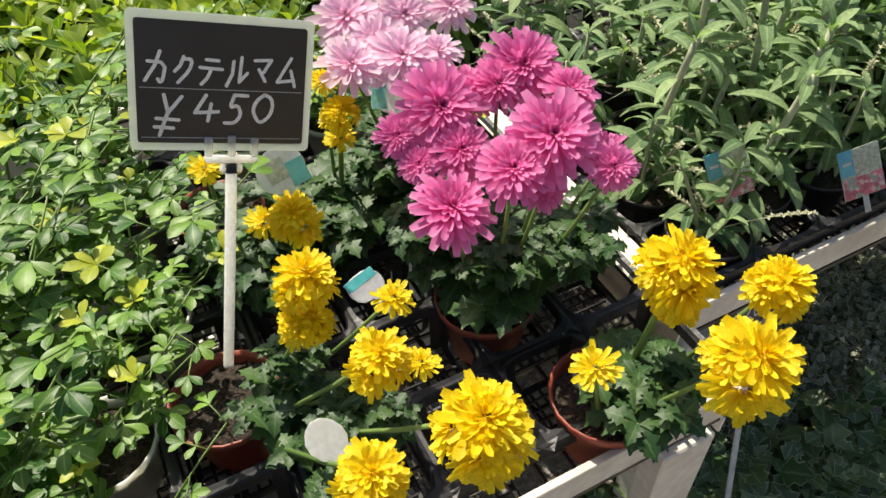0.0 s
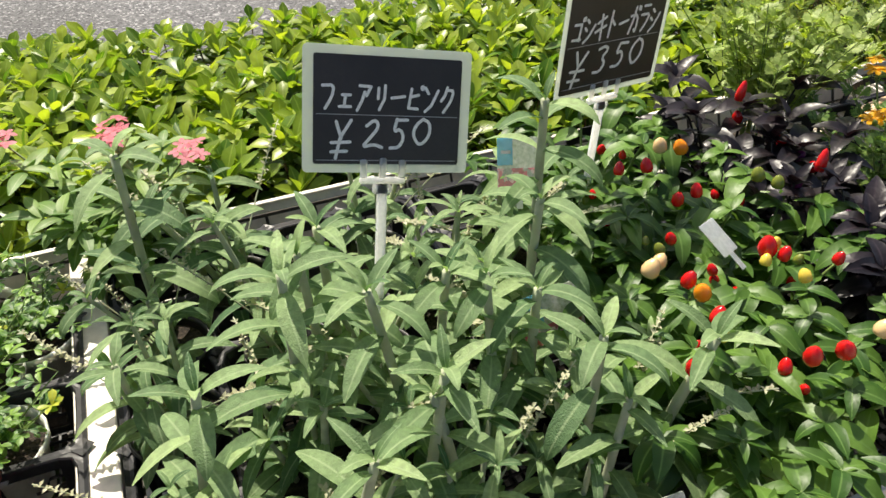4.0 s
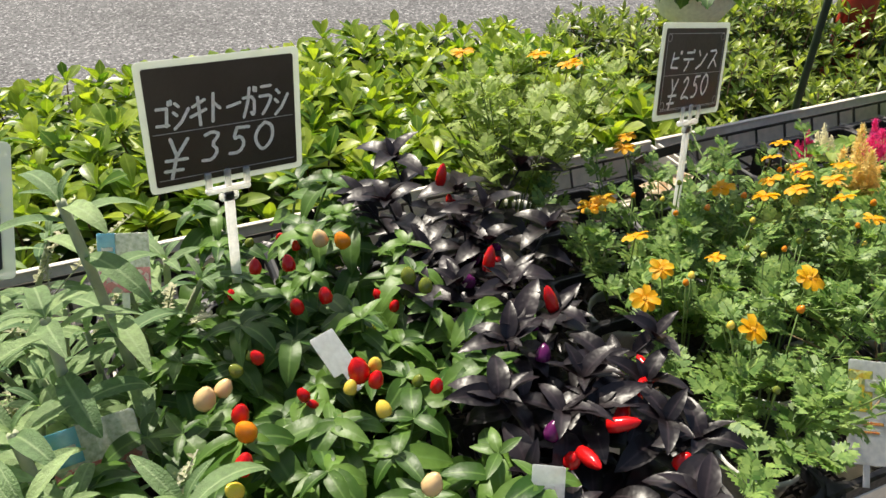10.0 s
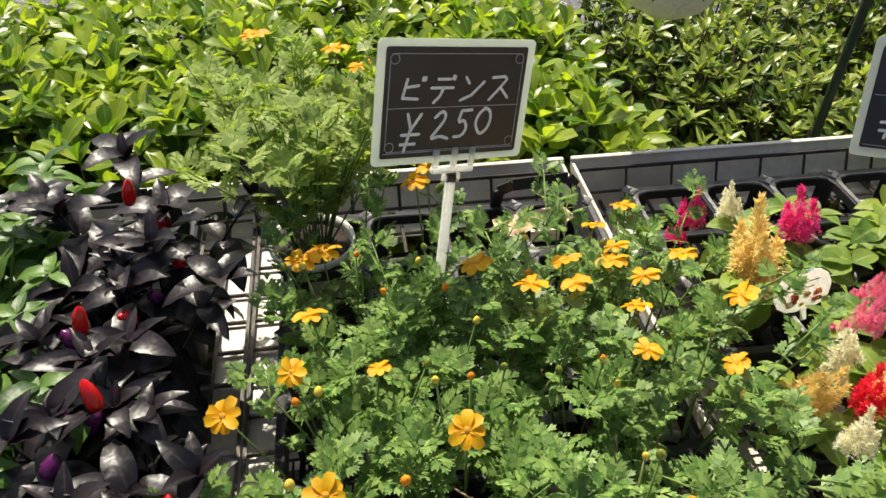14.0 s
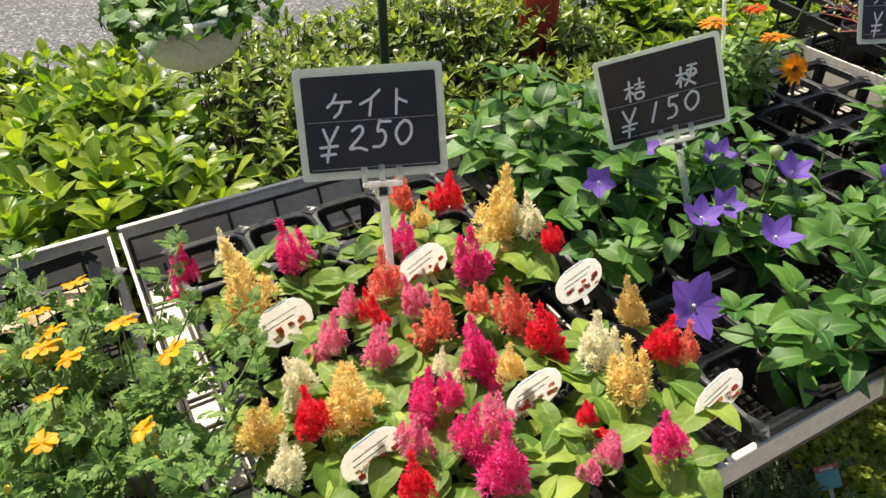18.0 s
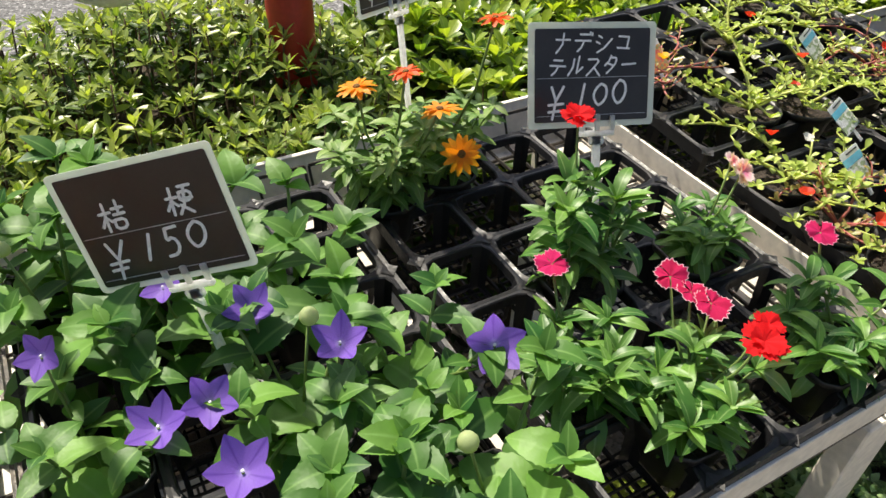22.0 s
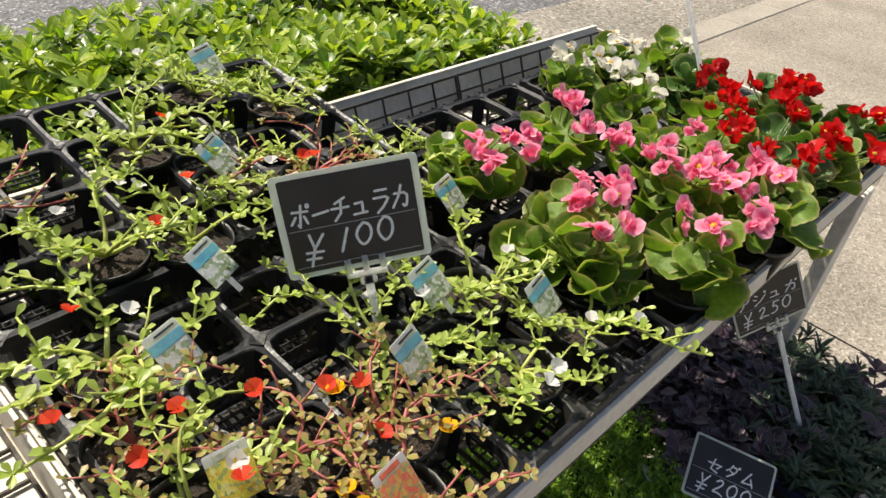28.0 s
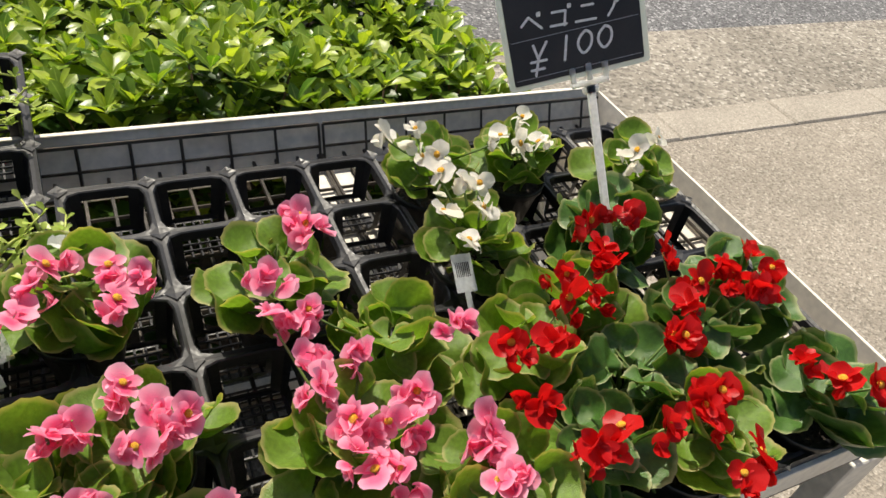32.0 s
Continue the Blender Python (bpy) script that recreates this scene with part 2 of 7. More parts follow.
def photo_mat(name, tones, scale):
    """A printed photograph of small blossoms: blots of several tones."""
    m, n, l, p = material(name)
    tc, v = n.new("ShaderNodeTexCoord"), n.new("ShaderNodeTexVoronoi")
    v.inputs["Scale"].default_value = scale
    l.new(tc.outputs["Object"], v.inputs["Vector"])
    sep = n.new("ShaderNodeSeparateColor")
    l.new(v.outputs["Color"], sep.inputs["Color"])
    r = ramp(n, [(i / len(tones), c) for i, c in enumerate(tones)])
    r.color_ramp.interpolation = "CONSTANT"
    l.new(sep.outputs[0], r.inputs["Fac"])
    no = n.new("ShaderNodeTexNoise")
    no.inputs["Scale"].default_value = scale * 2.5
    l.new(tc.outputs["Object"], no.inputs["Vector"])
    nr = ramp(n, ((0.3, (0.65, 0.65, 0.65)), (0.7, (1.15, 1.15, 1.15))))
    l.new(no.outputs["Fac"], nr.inputs["Fac"])
    l.new(mixrgb(n, l, 0.8, r.outputs["Color"], nr.outputs["Color"], "MULTIPLY"), p.inputs["Base Color"])
    p.inputs["Roughness"].default_value = 0.4
    return m


MAT["photo_red"] = photo_mat("red_blossom_photo", ((0.7, 0.06, 0.04), (0.8, 0.3, 0.05), (0.8, 0.6, 0.12), (0.2, 0.3, 0.08), (0.75, 0.1, 0.12), (0.8, 0.74, 0.6)), 230)
MAT["photo_white"] = photo_mat("white_blossom_photo", ((0.75, 0.75, 0.7), (0.3, 0.38, 0.22), (0.62, 0.64, 0.58), (0.2, 0.26, 0.14), (0.8, 0.8, 0.76)), 260)
MAT["photo_orange"] = photo_mat("orange_blossom_photo", ((0.75, 0.16, 0.05), (0.7, 0.32, 0.06), (0.3, 0.26, 0.1), (0.8, 0.1, 0.05)), 260)
MAT["photo_yellow"] = photo_mat("yellow_blossom_photo", ((0.85, 0.6, 0.04), (0.8, 0.45, 0.03), (0.3, 0.34, 0.1), (0.85, 0.7, 0.2)), 260)
MAT["photo_pink"] = photo_mat("pink_blossom_photo", ((0.7, 0.12, 0.18), (0.5, 0.08, 0.12), (0.75, 0.4, 0.42), (0.3, 0.3, 0.26)), 200)
MAT["tag_cream"] = solid_mat("tag_cream", (0.82, 0.76, 0.62), (0.9, 0.85, 0.73), 60, 0.4, 0.03, 200)
LAM, ln, ll, lp = material("clear_laminate")
lp.inputs["Base Color"].default_value = (0.8, 0.84, 0.78, 1)
lp.inputs["Roughness"].default_value = 0.25
ltr = ln.new("ShaderNodeBsdfTranslucent")
ltr.inputs["Color"].default_value = (0.8, 0.85, 0.75, 1)
lcl = ln.new("ShaderNodeBsdfTransparent")
lm1, lm2 = ln.new("ShaderNodeMixShader"), ln.new("ShaderNodeMixShader")
lm1.inputs[0].default_value, lm2.inputs[0].default_value = 0.4, 0.3
ll.new(lp.outputs[0], lm1.inputs[1]); ll.new(ltr.outputs[0], lm1.inputs[2])
ll.new(lm1.outputs[0], lm2.inputs[1]); ll.new(lcl.outputs[0], lm2.inputs[2])
ll.new(lm2.outputs[0], ln["Material Output"].inputs["Surface"])
MAT["laminate"] = LAM

# thin pale plastic lets light through
for key in ("pick", "tag_cream", "photo_red", "photo_white", "photo_orange", "photo_yellow", "photo_pink", "tag_white", "tag_blue", "tag_teal", "tag_orange", "tag_yellow", "tag_dull", "tag_red", "white_pot", "cream_bowl"):
    bs = MAT[key].node_tree.nodes["Principled BSDF"]
    bs.inputs["Subsurface Weight"].default_value = 1.0
    bs.inputs["Subsurface Radius"].default_value = (1.0, 0.95, 0.85)
    bs.inputs["Subsurface Scale"].default_value = 0.05 if key in ("cream_bowl", "pick") else 0.012

LF = {
    "hedge": leaf_mat("hedge_leaf", (0.08, 0.19, 0.018), (0.44, 0.56, 0.06), rib=(0.44, 0.55, 0.12), trans=0.45, rough=0.34, glow=(1.25, 1.28, 0.45)),
    # darker green for inner and cart-side hedge leaves, with their shade in the colour
    "hedge_shade": leaf_mat("hedge_shade_leaf", (0.02, 0.06, 0.008), (0.07, 0.13, 0.015), trans=0.3, rough=0.4),
    "shrub": leaf_mat("shrub_leaf", (0.075, 0.15, 0.022), (0.42, 0.52, 0.11), rib=(0.38, 0.45, 0.16), trans=0.4, rough=0.34),
    "twig": solid_mat("twig_bark", (0.06, 0.035, 0.02), (0.14, 0.085, 0.05), 60, 0.85, 0.5),
    "dry_stem": solid_mat("dry_brown_stem", (0.2, 0.13, 0.07), (0.34, 0.24, 0.13), 60, 0.8, 0.3),
    "pale_green": leaf_mat("pale_bud_green", (0.34, 0.46, 0.2), (0.5, 0.6, 0.32), trans=0.35, rough=0.5),
    "stem": leaf_mat("green_stem", (0.1, 0.19, 0.04), (0.2, 0.3, 0.08), trans=0.1, rough=0.5),
    "sage": leaf_mat("sage_leaf", (0.075, 0.17, 0.068), (0.35, 0.5, 0.225), rib=(0.46, 0.58, 0.32), trans=0.36, rough=0.6, bump=0.6, vein=200, glow=(1.15, 1.3, 0.6)),
    "sage_stem": leaf_mat("sage_stem", (0.34, 0.4, 0.26), (0.5, 0.56, 0.4), trans=0.1, rough=0.85),
    "bud": leaf_mat("pale_bud", (0.4, 0.4, 0.26), (0.6, 0.58, 0.42), trans=0.25, rough=0.8),
    "chili": leaf_mat("chili_leaf", (0.03, 0.092, 0.012), (0.145, 0.28, 0.046), rib=(0.2, 0.34, 0.09), trans=0.32, rough=0.43, bump=0.2),
    "black": leaf_mat("purple_black_leaf", (0.007, 0.0048, 0.006), (0.023, 0.017, 0.02), rib=(0.05, 0.035, 0.042), trans=0.1, rough=0.38, bump=0.7, vein=18, glow=(1.5, 0.7, 0.8)),
    "bidens": leaf_mat("bidens_leaf", (0.085, 0.2, 0.04), (0.32, 0.48, 0.13), rib=(0.28, 0.4, 0.14), trans=0.38, rough=0.48),
    "feather": leaf_mat("feathery_leaf", (0.24, 0.36, 0.08), (0.5, 0.63, 0.22), trans=0.46, rough=0.5),
    "celosia": leaf_mat("celosia_leaf", (0.09, 0.21, 0.028), (0.36, 0.49, 0.075), rib=(0.42, 0.52, 0.16), trans=0.42, rough=0.56, bump=0.6, vein=40),
    "kikyo": leaf_mat("bellflower_leaf", (0.028, 0.115, 0.019), (0.175, 0.37, 0.06), rib=(0.24, 0.42, 0.12), trans=0.36, rough=0.5, bump=0.35, vein=35),
    "pink_leaf": leaf_mat("dianthus_leaf", (0.04, 0.14, 0.022), (0.18, 0.36, 0.065), rib=(0.3, 0.44, 0.17), trans=0.3, rough=0.42),
    "zinnia": leaf_mat("zinnia_leaf", (0.1, 0.22, 0.045), (0.28, 0.43, 0.12), rib=(0.36, 0.46, 0.22), trans=0.38, rough=0.5),
    "purslane": leaf_mat("purslane_leaf", (0.26, 0.38, 0.06), (0.51, 0.63, 0.16), trans=0.42, rough=0.38),
    "purslane_red": leaf_mat("bronze_purslane_leaf", (0.2, 0.25, 0.055), (0.4, 0.4, 0.11), tip=(0.38, 0.24, 0.09), trans=0.35, rough=0.4),
    "pur_stem": leaf_mat("pale_purslane_stem", (0.46, 0.55, 0.13), (0.6, 0.66, 0.22), trans=0.2, rough=0.4),
    "pur_stem_red": leaf_mat("red_purslane_stem", (0.4, 0.1, 0.09), (0.52, 0.2, 0.16), trans=0.15, rough=0.45),
    "begonia": leaf_mat("begonia_leaf", (0.05, 0.145, 0.016), (0.27, 0.42, 0.055), rib=(0.26, 0.36, 0.1), margin=(0.44, 0.4, 0.16), margin_at=0.985, trans=0.42, rough=0.36, bump=0.4, vein=6, coat=0.06),
    "begonia_dark": leaf_mat("dark_begonia_leaf", (0.025, 0.085, 0.02), (0.11, 0.23, 0.042), rib=(0.18, 0.28, 0.09), margin=(0.3, 0.32, 0.15), margin_at=0.985, trans=0.27, rough=0.3, bump=0.4, vein=6, coat=0.12),
    "mum_leaf": leaf_mat("mum_leaf", (0.02, 0.066, 0.017), (0.07, 0.15, 0.035), rib=(0.13, 0.22, 0.08), trans=0.25, rough=0.5),
    "choisya": leaf_mat("bright_leaflet", (0.028, 0.115, 0.016), (0.21, 0.39, 0.05), rib=(0.3, 0.45, 0.12), trans=0.36, rough=0.45),
    "choisya_young": leaf_mat("yellow_green_leaflet", (0.36, 0.46, 0.04), (0.62, 0.68, 0.08), rib=(0.5, 0.6, 0.15), trans=0.42, rough=0.42),
    "lysi": leaf_mat("moneywort_leaf", (0.2, 0.3, 0.03), (0.5, 0.58, 0.085), trans=0.45, rough=0.42),
    "mint": leaf_mat("mint_leaf", (0.13, 0.27, 0.08), (0.42, 0.58, 0.25), rib=(0.45, 0.56, 0.3), trans=0.36, rough=0.5, bump=0.4),
    "rosemary": leaf_mat("rosemary_leaf", (0.07, 0.13, 0.05), (0.24, 0.34, 0.13), trans=0.2, rough=0.5),
    "sedum": leaf_mat("sedum_leaf", (0.12, 0.28, 0.025), (0.4, 0.58, 0.07), trans=0.3, rough=0.42),
    "ajuga": leaf_mat("bronze_purple_leaf", (0.035, 0.024, 0.034), (0.13, 0.085, 0.11), margin=(0.2, 0.15, 0.16), trans=0.2, rough=0.4, bump=0.3, vein=30, glow=(1.4, 0.8, 1.0)),
    "ajuga_green": leaf_mat("dark_green_crinkled_leaf", (0.03, 0.06, 0.03), (0.09, 0.14, 0.08), trans=0.15, rough=0.45, bump=0.6),
    "ivy": leaf_mat("ivy_leaf", (0.045, 0.11, 0.035), (0.17, 0.26, 0.1), rib=(0.3, 0.38, 0.22), margin=(0.4, 0.46, 0.28), margin_at=0.95, trans=0.2, rough=0.35),
    "spotty": leaf_mat("variegated_small_leaf", (0.09, 0.12, 0.07), (0.4, 0.43, 0.3), margin=(0.6, 0.6, 0.46), margin_at=0.85, trans=0.2, rough=0.5),
    "grass": leaf_mat("mondo_grass", (0.02, 0.045, 0.018), (0.09, 0.15, 0.06), trans=0.15, rough=0.35),
    "yellow": leaf_mat("yellow_petal", (0.9, 0.7, 0.006), (0.97, 0.85, 0.025), trans=0.5, rough=0.55, spot=(0.88, 0.6, 0.005), glow=(1.05, 1.02, 0.8), bump=0.15),
    "magenta": leaf_mat("magenta_petal", (0.68, 0.04, 0.29), (0.82, 0.13, 0.45), tip=(0.88, 0.3, 0.6), spot=(0.45, 0.01, 0.13), trans=0.5, rough=0.55, glow=(1.12, 0.95, 1.1), bump=0.15),
    "lightpink": leaf_mat("light_pink_petal", (0.84, 0.44, 0.64), (0.93, 0.62, 0.77), tip=(0.95, 0.76, 0.86), spot=(0.74, 0.22, 0.44), trans=0.5, rough=0.55, glow=(1.05, 0.97, 1.05), bump=0.15),
    "bid_petal": leaf_mat("golden_petal", (0.88, 0.44, 0.004), (0.95, 0.58, 0.01), trans=0.45, rough=0.5, glow=(1.05, 0.95, 0.8), bump=0.15),
    "gold_eye": solid_mat("gold_eye", (0.7, 0.3, 0.01), (0.85, 0.5, 0.03), 300, 0.7, 0.6, 600),
    "dark_eye": solid_mat("dark_eye", (0.05, 0.02, 0.01), (0.4, 0.2, 0.02), 400, 0.8, 0.6, 600),
    "orange": leaf_mat("orange_petal", (0.87, 0.3, 0.008), (0.94, 0.46, 0.018), trans=0.52, rough=0.5, glow=(1, 0.9, 0.7)),
    "deep_orange": leaf_mat("deep_orange_petal", (0.8, 0.1, 0.008), (0.88, 0.17, 0.015), trans=0.52, rough=0.5, glow=(1, 0.9, 0.7)),
    "violet": leaf_mat("violet_petal", (0.23, 0.1, 0.62), (0.35, 0.2, 0.78), rib=(0.12, 0.04, 0.45), spot=(0.45, 0.36, 0.82), trans=0.5, rough=0.5, glow=(1.15, 1.1, 1.2), bump=0.15),
    "bell_eye": solid_mat("pale_eye", (0.75, 0.72, 0.8), (0.85, 0.83, 0.85), 300, 0.7, 0.3),
    "pent": leaf_mat("coral_pink_petal", (0.75, 0.17, 0.24), (0.88, 0.32, 0.38), trans=0.52, rough=0.5, glow=(1.05, 0.9, 0.9)),
    "di_red": leaf_mat("crimson_petal_white_edge", (0.52, 0.002, 0.07), (0.62, 0.006, 0.11), margin=(0.9, 0.66, 0.74), margin_at=0.93, trans=0.4, rough=0.85, glow=(1.05, 0.9, 0.9)),
    "di_scarlet": leaf_mat("scarlet_petal", (0.75, 0.006, 0.012), (0.85, 0.015, 0.02), trans=0.52, rough=0.85, glow=(1.05, 0.8, 0.8)),
    "di_mag": leaf_mat("magenta_pink_petal", (0.55, 0.004, 0.1), (0.66, 0.012, 0.15), margin=(0.85, 0.4, 0.55), margin_at=0.94, trans=0.4, rough=0.85),
    "di_pink": leaf_mat("pink_white_petal", (0.75, 0.25, 0.45), (0.88, 0.42, 0.6), tip=(0.93, 0.78, 0.85), trans=0.52, rough=0.5),
    "beg_pink": leaf_mat("pink_begonia_petal", (0.86, 0.09, 0.24), (0.94, 0.26, 0.44), tip=(0.95, 0.45, 0.6), trans=0.5, rough=0.4, glow=(1.1, 0.95, 1.0)),
    "beg_red": leaf_mat("red_begonia_petal", (0.6, 0.008, 0.01), (0.8, 0.025, 0.022), trans=0.52, rough=0.4, glow=(1.1, 0.7, 0.6)),
    "beg_white": leaf_mat("white_begonia_petal", (0.82, 0.84, 0.78), (0.92, 0.93, 0.88), trans=0.52, rough=0.45, glow=(1, 1, 0.9)),
    "white_petal": leaf_mat("white_petal", (0.8, 0.78, 0.78), (0.92, 0.9, 0.9), trans=0.52, rough=0.5, glow=(1, 1, 0.95)),
    "red_petal": leaf_mat("red_petal", (0.75, 0.03, 0.015), (0.88, 0.09, 0.03), trans=0.52, rough=0.5, glow=(1, 0.9, 0.8)),
    "f_red": solid_mat("red_fruit", (0.55, 0.004, 0.006), (0.7, 0.012, 0.012), 30, 0.16, 0.05, 120),
    "f_orange": solid_mat("orange_fruit", (0.8, 0.22, 0.006), (0.85, 0.3, 0.015), 30, 0.2, 0.05, 120),
    "f_yellow": solid_mat("yellow_fruit", (0.72, 0.52, 0.05), (0.8, 0.62, 0.1), 30, 0.2, 0.05, 120),
    "f_cream": solid_mat("cream_fruit", (0.78, 0.5, 0.22), (0.84, 0.6, 0.32), 25, 0.22, 0.05, 120),
    "f_purple": solid_mat("purple_fruit", (0.07, 0.006, 0.06), (0.16, 0.015, 0.12), 30, 0.18, 0.05, 120),
    "f_green": solid_mat("green_fruit", (0.14, 0.17, 0.02), (0.22, 0.26, 0.04), 30, 0.22, 0.05, 120),
    "c_red": leaf_mat("crimson_plume", (0.84, 0.014, 0.055), (0.93, 0.06, 0.1), trans=0.48, rough=0.8, glow=(1.08, 0.92, 0.92)),
    "c_mag": leaf_mat("magenta_plume", (0.86, 0.035, 0.28), (0.93, 0.14, 0.43), trans=0.48, rough=0.8, glow=(1.08, 0.92, 1.0)),
    "c_yel": leaf_mat("yellow_plume", (0.96, 0.74, 0.26), (0.98, 0.85, 0.42), trans=0.5, rough=0.8, glow=(1, 1, 0.95)),
    "c_cream": leaf_mat("cream_plume", (0.94, 0.9, 0.64), (0.97, 0.95, 0.78), trans=0.45, rough=0.8, glow=(1, 1, 0.95)),
    "c_coral": leaf_mat("coral_plume", (0.92, 0.24, 0.17), (0.95, 0.4, 0.29), trans=0.48, rough=0.8, glow=(1.05, 0.95, 0.9)),
    "c_rose": leaf_mat("rose_plume", (0.89, 0.21, 0.39), (0.94, 0.43, 0.55), trans=0.48, rough=0.8, glow=(1.05, 0.9, 0.95)),
}
MAT.update(LF)

# ---- building helpers ----
rng = random.Random(7)
U = rng.uniform


class Shape:
    """Gathers vertices and faces, with each vertex's place along its leaf and towards its margin."""

    def __init__(self):
        self.v, self.f, self.al, self.ed, self.n = [], [], [], [], 0

    def add(self, v, f, al=None, ed=None):
        v = np.asarray(v, float)
        self.v.append(v)
        self.f += [tuple(i + self.n for i in q) for q in f]
        self.al.append(np.zeros(len(v)) if al is None else np.asarray(al, float))
        self.ed.append(np.zeros(len(v)) + 0.5 if ed is None else np.asarray(ed, float))
        self.n += len(v)

    def many(self, tpl, frames, places):
        """One leaf template at many turns (N, 3, 3) and places (N, 3)."""
        v, f, al, ed = tpl
        N, k = len(places), len(v)
        if not N:
            return
        w = np.einsum("nij,kj->nki", np.asarray(frames), v) + np.asarray(places)[:, None, :]
        self.v.append(w.reshape(-1, 3))
        for q in {len(q) for q in f}:
            fq = np.array([x for x in f if len(x) == q])
            self.f += map(tuple, (fq[None] + (np.arange(N) * k)[:, None, None] + self.n).reshape(-1, q).tolist())
        self.al.append(np.tile(al, N))
        self.ed.append(np.tile(ed, N))
        self.n += N * k

    def mesh(self, name, mat, smooth=True):
        me = bpy.data.meshes.new(name)
        me.from_pydata(np.concatenate(self.v).tolist(), [], self.f)
        for key, data in (("along", self.al), ("edge", self.ed)):
            a = me.attributes.new(key, "FLOAT", "POINT")
            a.data.foreach_set("value", np.concatenate(data).astype(np.float32))
        me.materials.append(MAT[mat])
        if smooth:
            me.polygons.foreach_set("use_smooth", [True] * len(me.polygons))
        me.update()
        return me


def thing(name, label, category, at=(0, 0, 0), group="", kind="", turn=0, tilt=(0, 0)):
    ob = new(name)
    ob.empty_display_size = 0.02
    ob.matrix_basis = pose(*at, tilt[0], tilt[1], turn)
    return tagged(ob, label, category, group, kind)


def part(name, shape, mat, parent, label="", m=None, smooth=True):
    me = shape.mesh(name, mat, smooth) if isinstance(shape, Shape) else shape
    ob = new(name, me)
    ob.parent = parent
    if m is not None:
        ob.matrix_basis = m
    return tagged(ob, label)


def leaf(length, width, kind="lance", rows=4, fold=0.25, curl=0.35, lobes=0, lobe=0.3, wave=0.0):
    """A leaf along +y, its face up: three vertices a row, folded along the midrib and curling down to the tip."""
    v, al, ed, f = [], [], [], []
    for i in range(rows + 1):
        t = i / rows
        if kind == "lance":
            w = math.sin(math.pi * min(1, t * 0.93 + 0.04)) ** 0.9
        elif kind == "ovate":
            w = math.sin(math.pi * t ** 0.72) ** 0.8 if 0 < t < 1 else 0.04
        elif kind == "spoon":
            w = 0.16 + 0.84 * math.sin(math.pi * min(1, t ** 1.7 * 0.93)) ** 0.8 if t < 1 else 0.1
        elif kind == "petal":
            w = 0.35 + 0.65 * math.sin(math.pi * (0.08 + 0.72 * t)) if t < 1 else 0.3
        elif kind == "tongue":
            w = 0.42 + 0.58 * min(1, t / 0.62) - 0.75 * max(0, t - 0.7) / 0.3 * max(0, t - 0.55)
        elif kind == "acute":
            w = t ** 0.6 * (1 - t) ** 0.9 / 0.364 if 0 < t < 1 else 0.05
        elif kind == "fan":
            w = 0.26 + 0.74 * t ** 0.9
        elif kind == "strap":
            w = 1 - 0.9 * t ** 3
        else:
            w = 0.1 + math.sqrt(max(0, 1 - (2 * t - 1) ** 2))
        if lobes and 0 < i < rows:
            w *= 1 - lobe * (i % 2)
        w *= width / 2
        a = curl * t
        y, z = length * t * math.cos(a * 0.6), -length * t * math.sin(a) * 0.6
        zz = z + fold * w
        ww = wave * width * math.sin(i * 2.3)
        ys = y - (0.14 * length * t ** 3 if kind == "fan" else 0)
        v += [(-w, ys, zz + ww), (0, y, z), (w, ys, zz - ww)]
        al += [t] * 3
        ed += [t ** 4] * 3 if kind == "fan" else [1, 0, 1]
        if i:
            b = 3 * i
            f += [(b - 3, b - 2, b + 1, b), (b - 2, b - 1, b + 2, b + 1)]
    return np.array(v), f, np.array(al), np.array(ed)


def round_leaf(r, seg=14, cup=0.25, wave=0.12, notch=0.35, scallop=0.04):
    """A round begonia leaf along +y: a fan of two rings about the stalk, cupped and wavy."""
    v, al, ed, f = [(0, 0.0, 0)], [0], [0], []
    for ring, k in ((1, 0.45), (2, 0.82), (3, 1.0)):
        for s in range(seg + 1):
            a = -math.pi * 0.93 + 2 * math.pi * 0.93 * s / seg
            rr = r * k * (1 - notch * max(0, abs(a) / math.pi - 0.55)) * (1.0 + 0.22 * math.cos(a)) * (1 + (scallop * (-1) ** s if ring == 3 else 0))
            z = cup * r * k * k * 0.6 + wave * r * k * k * (math.sin(2.5 * a + 0.7) + 0.5 * math.sin(5 * a + 1.1))
            v.append((rr * math.sin(a), rr * math.cos(a) + 0.1 * r, z))
            al.append(k)
            ed.append((0.3, 0.8, 1.0)[ring - 1])
    n = seg + 1
    for s in range(seg):
        f.append((0, 1 + s, 2 + s))
        f.append((1 + s, 1 + n + s, 2 + n + s, 2 + s))
        f.append((1 + n + s, 1 + 2 * n + s, 2 + 2 * n + s, 2 + n + s))
    return np.array(v), f, np.array(al), np.array(ed)


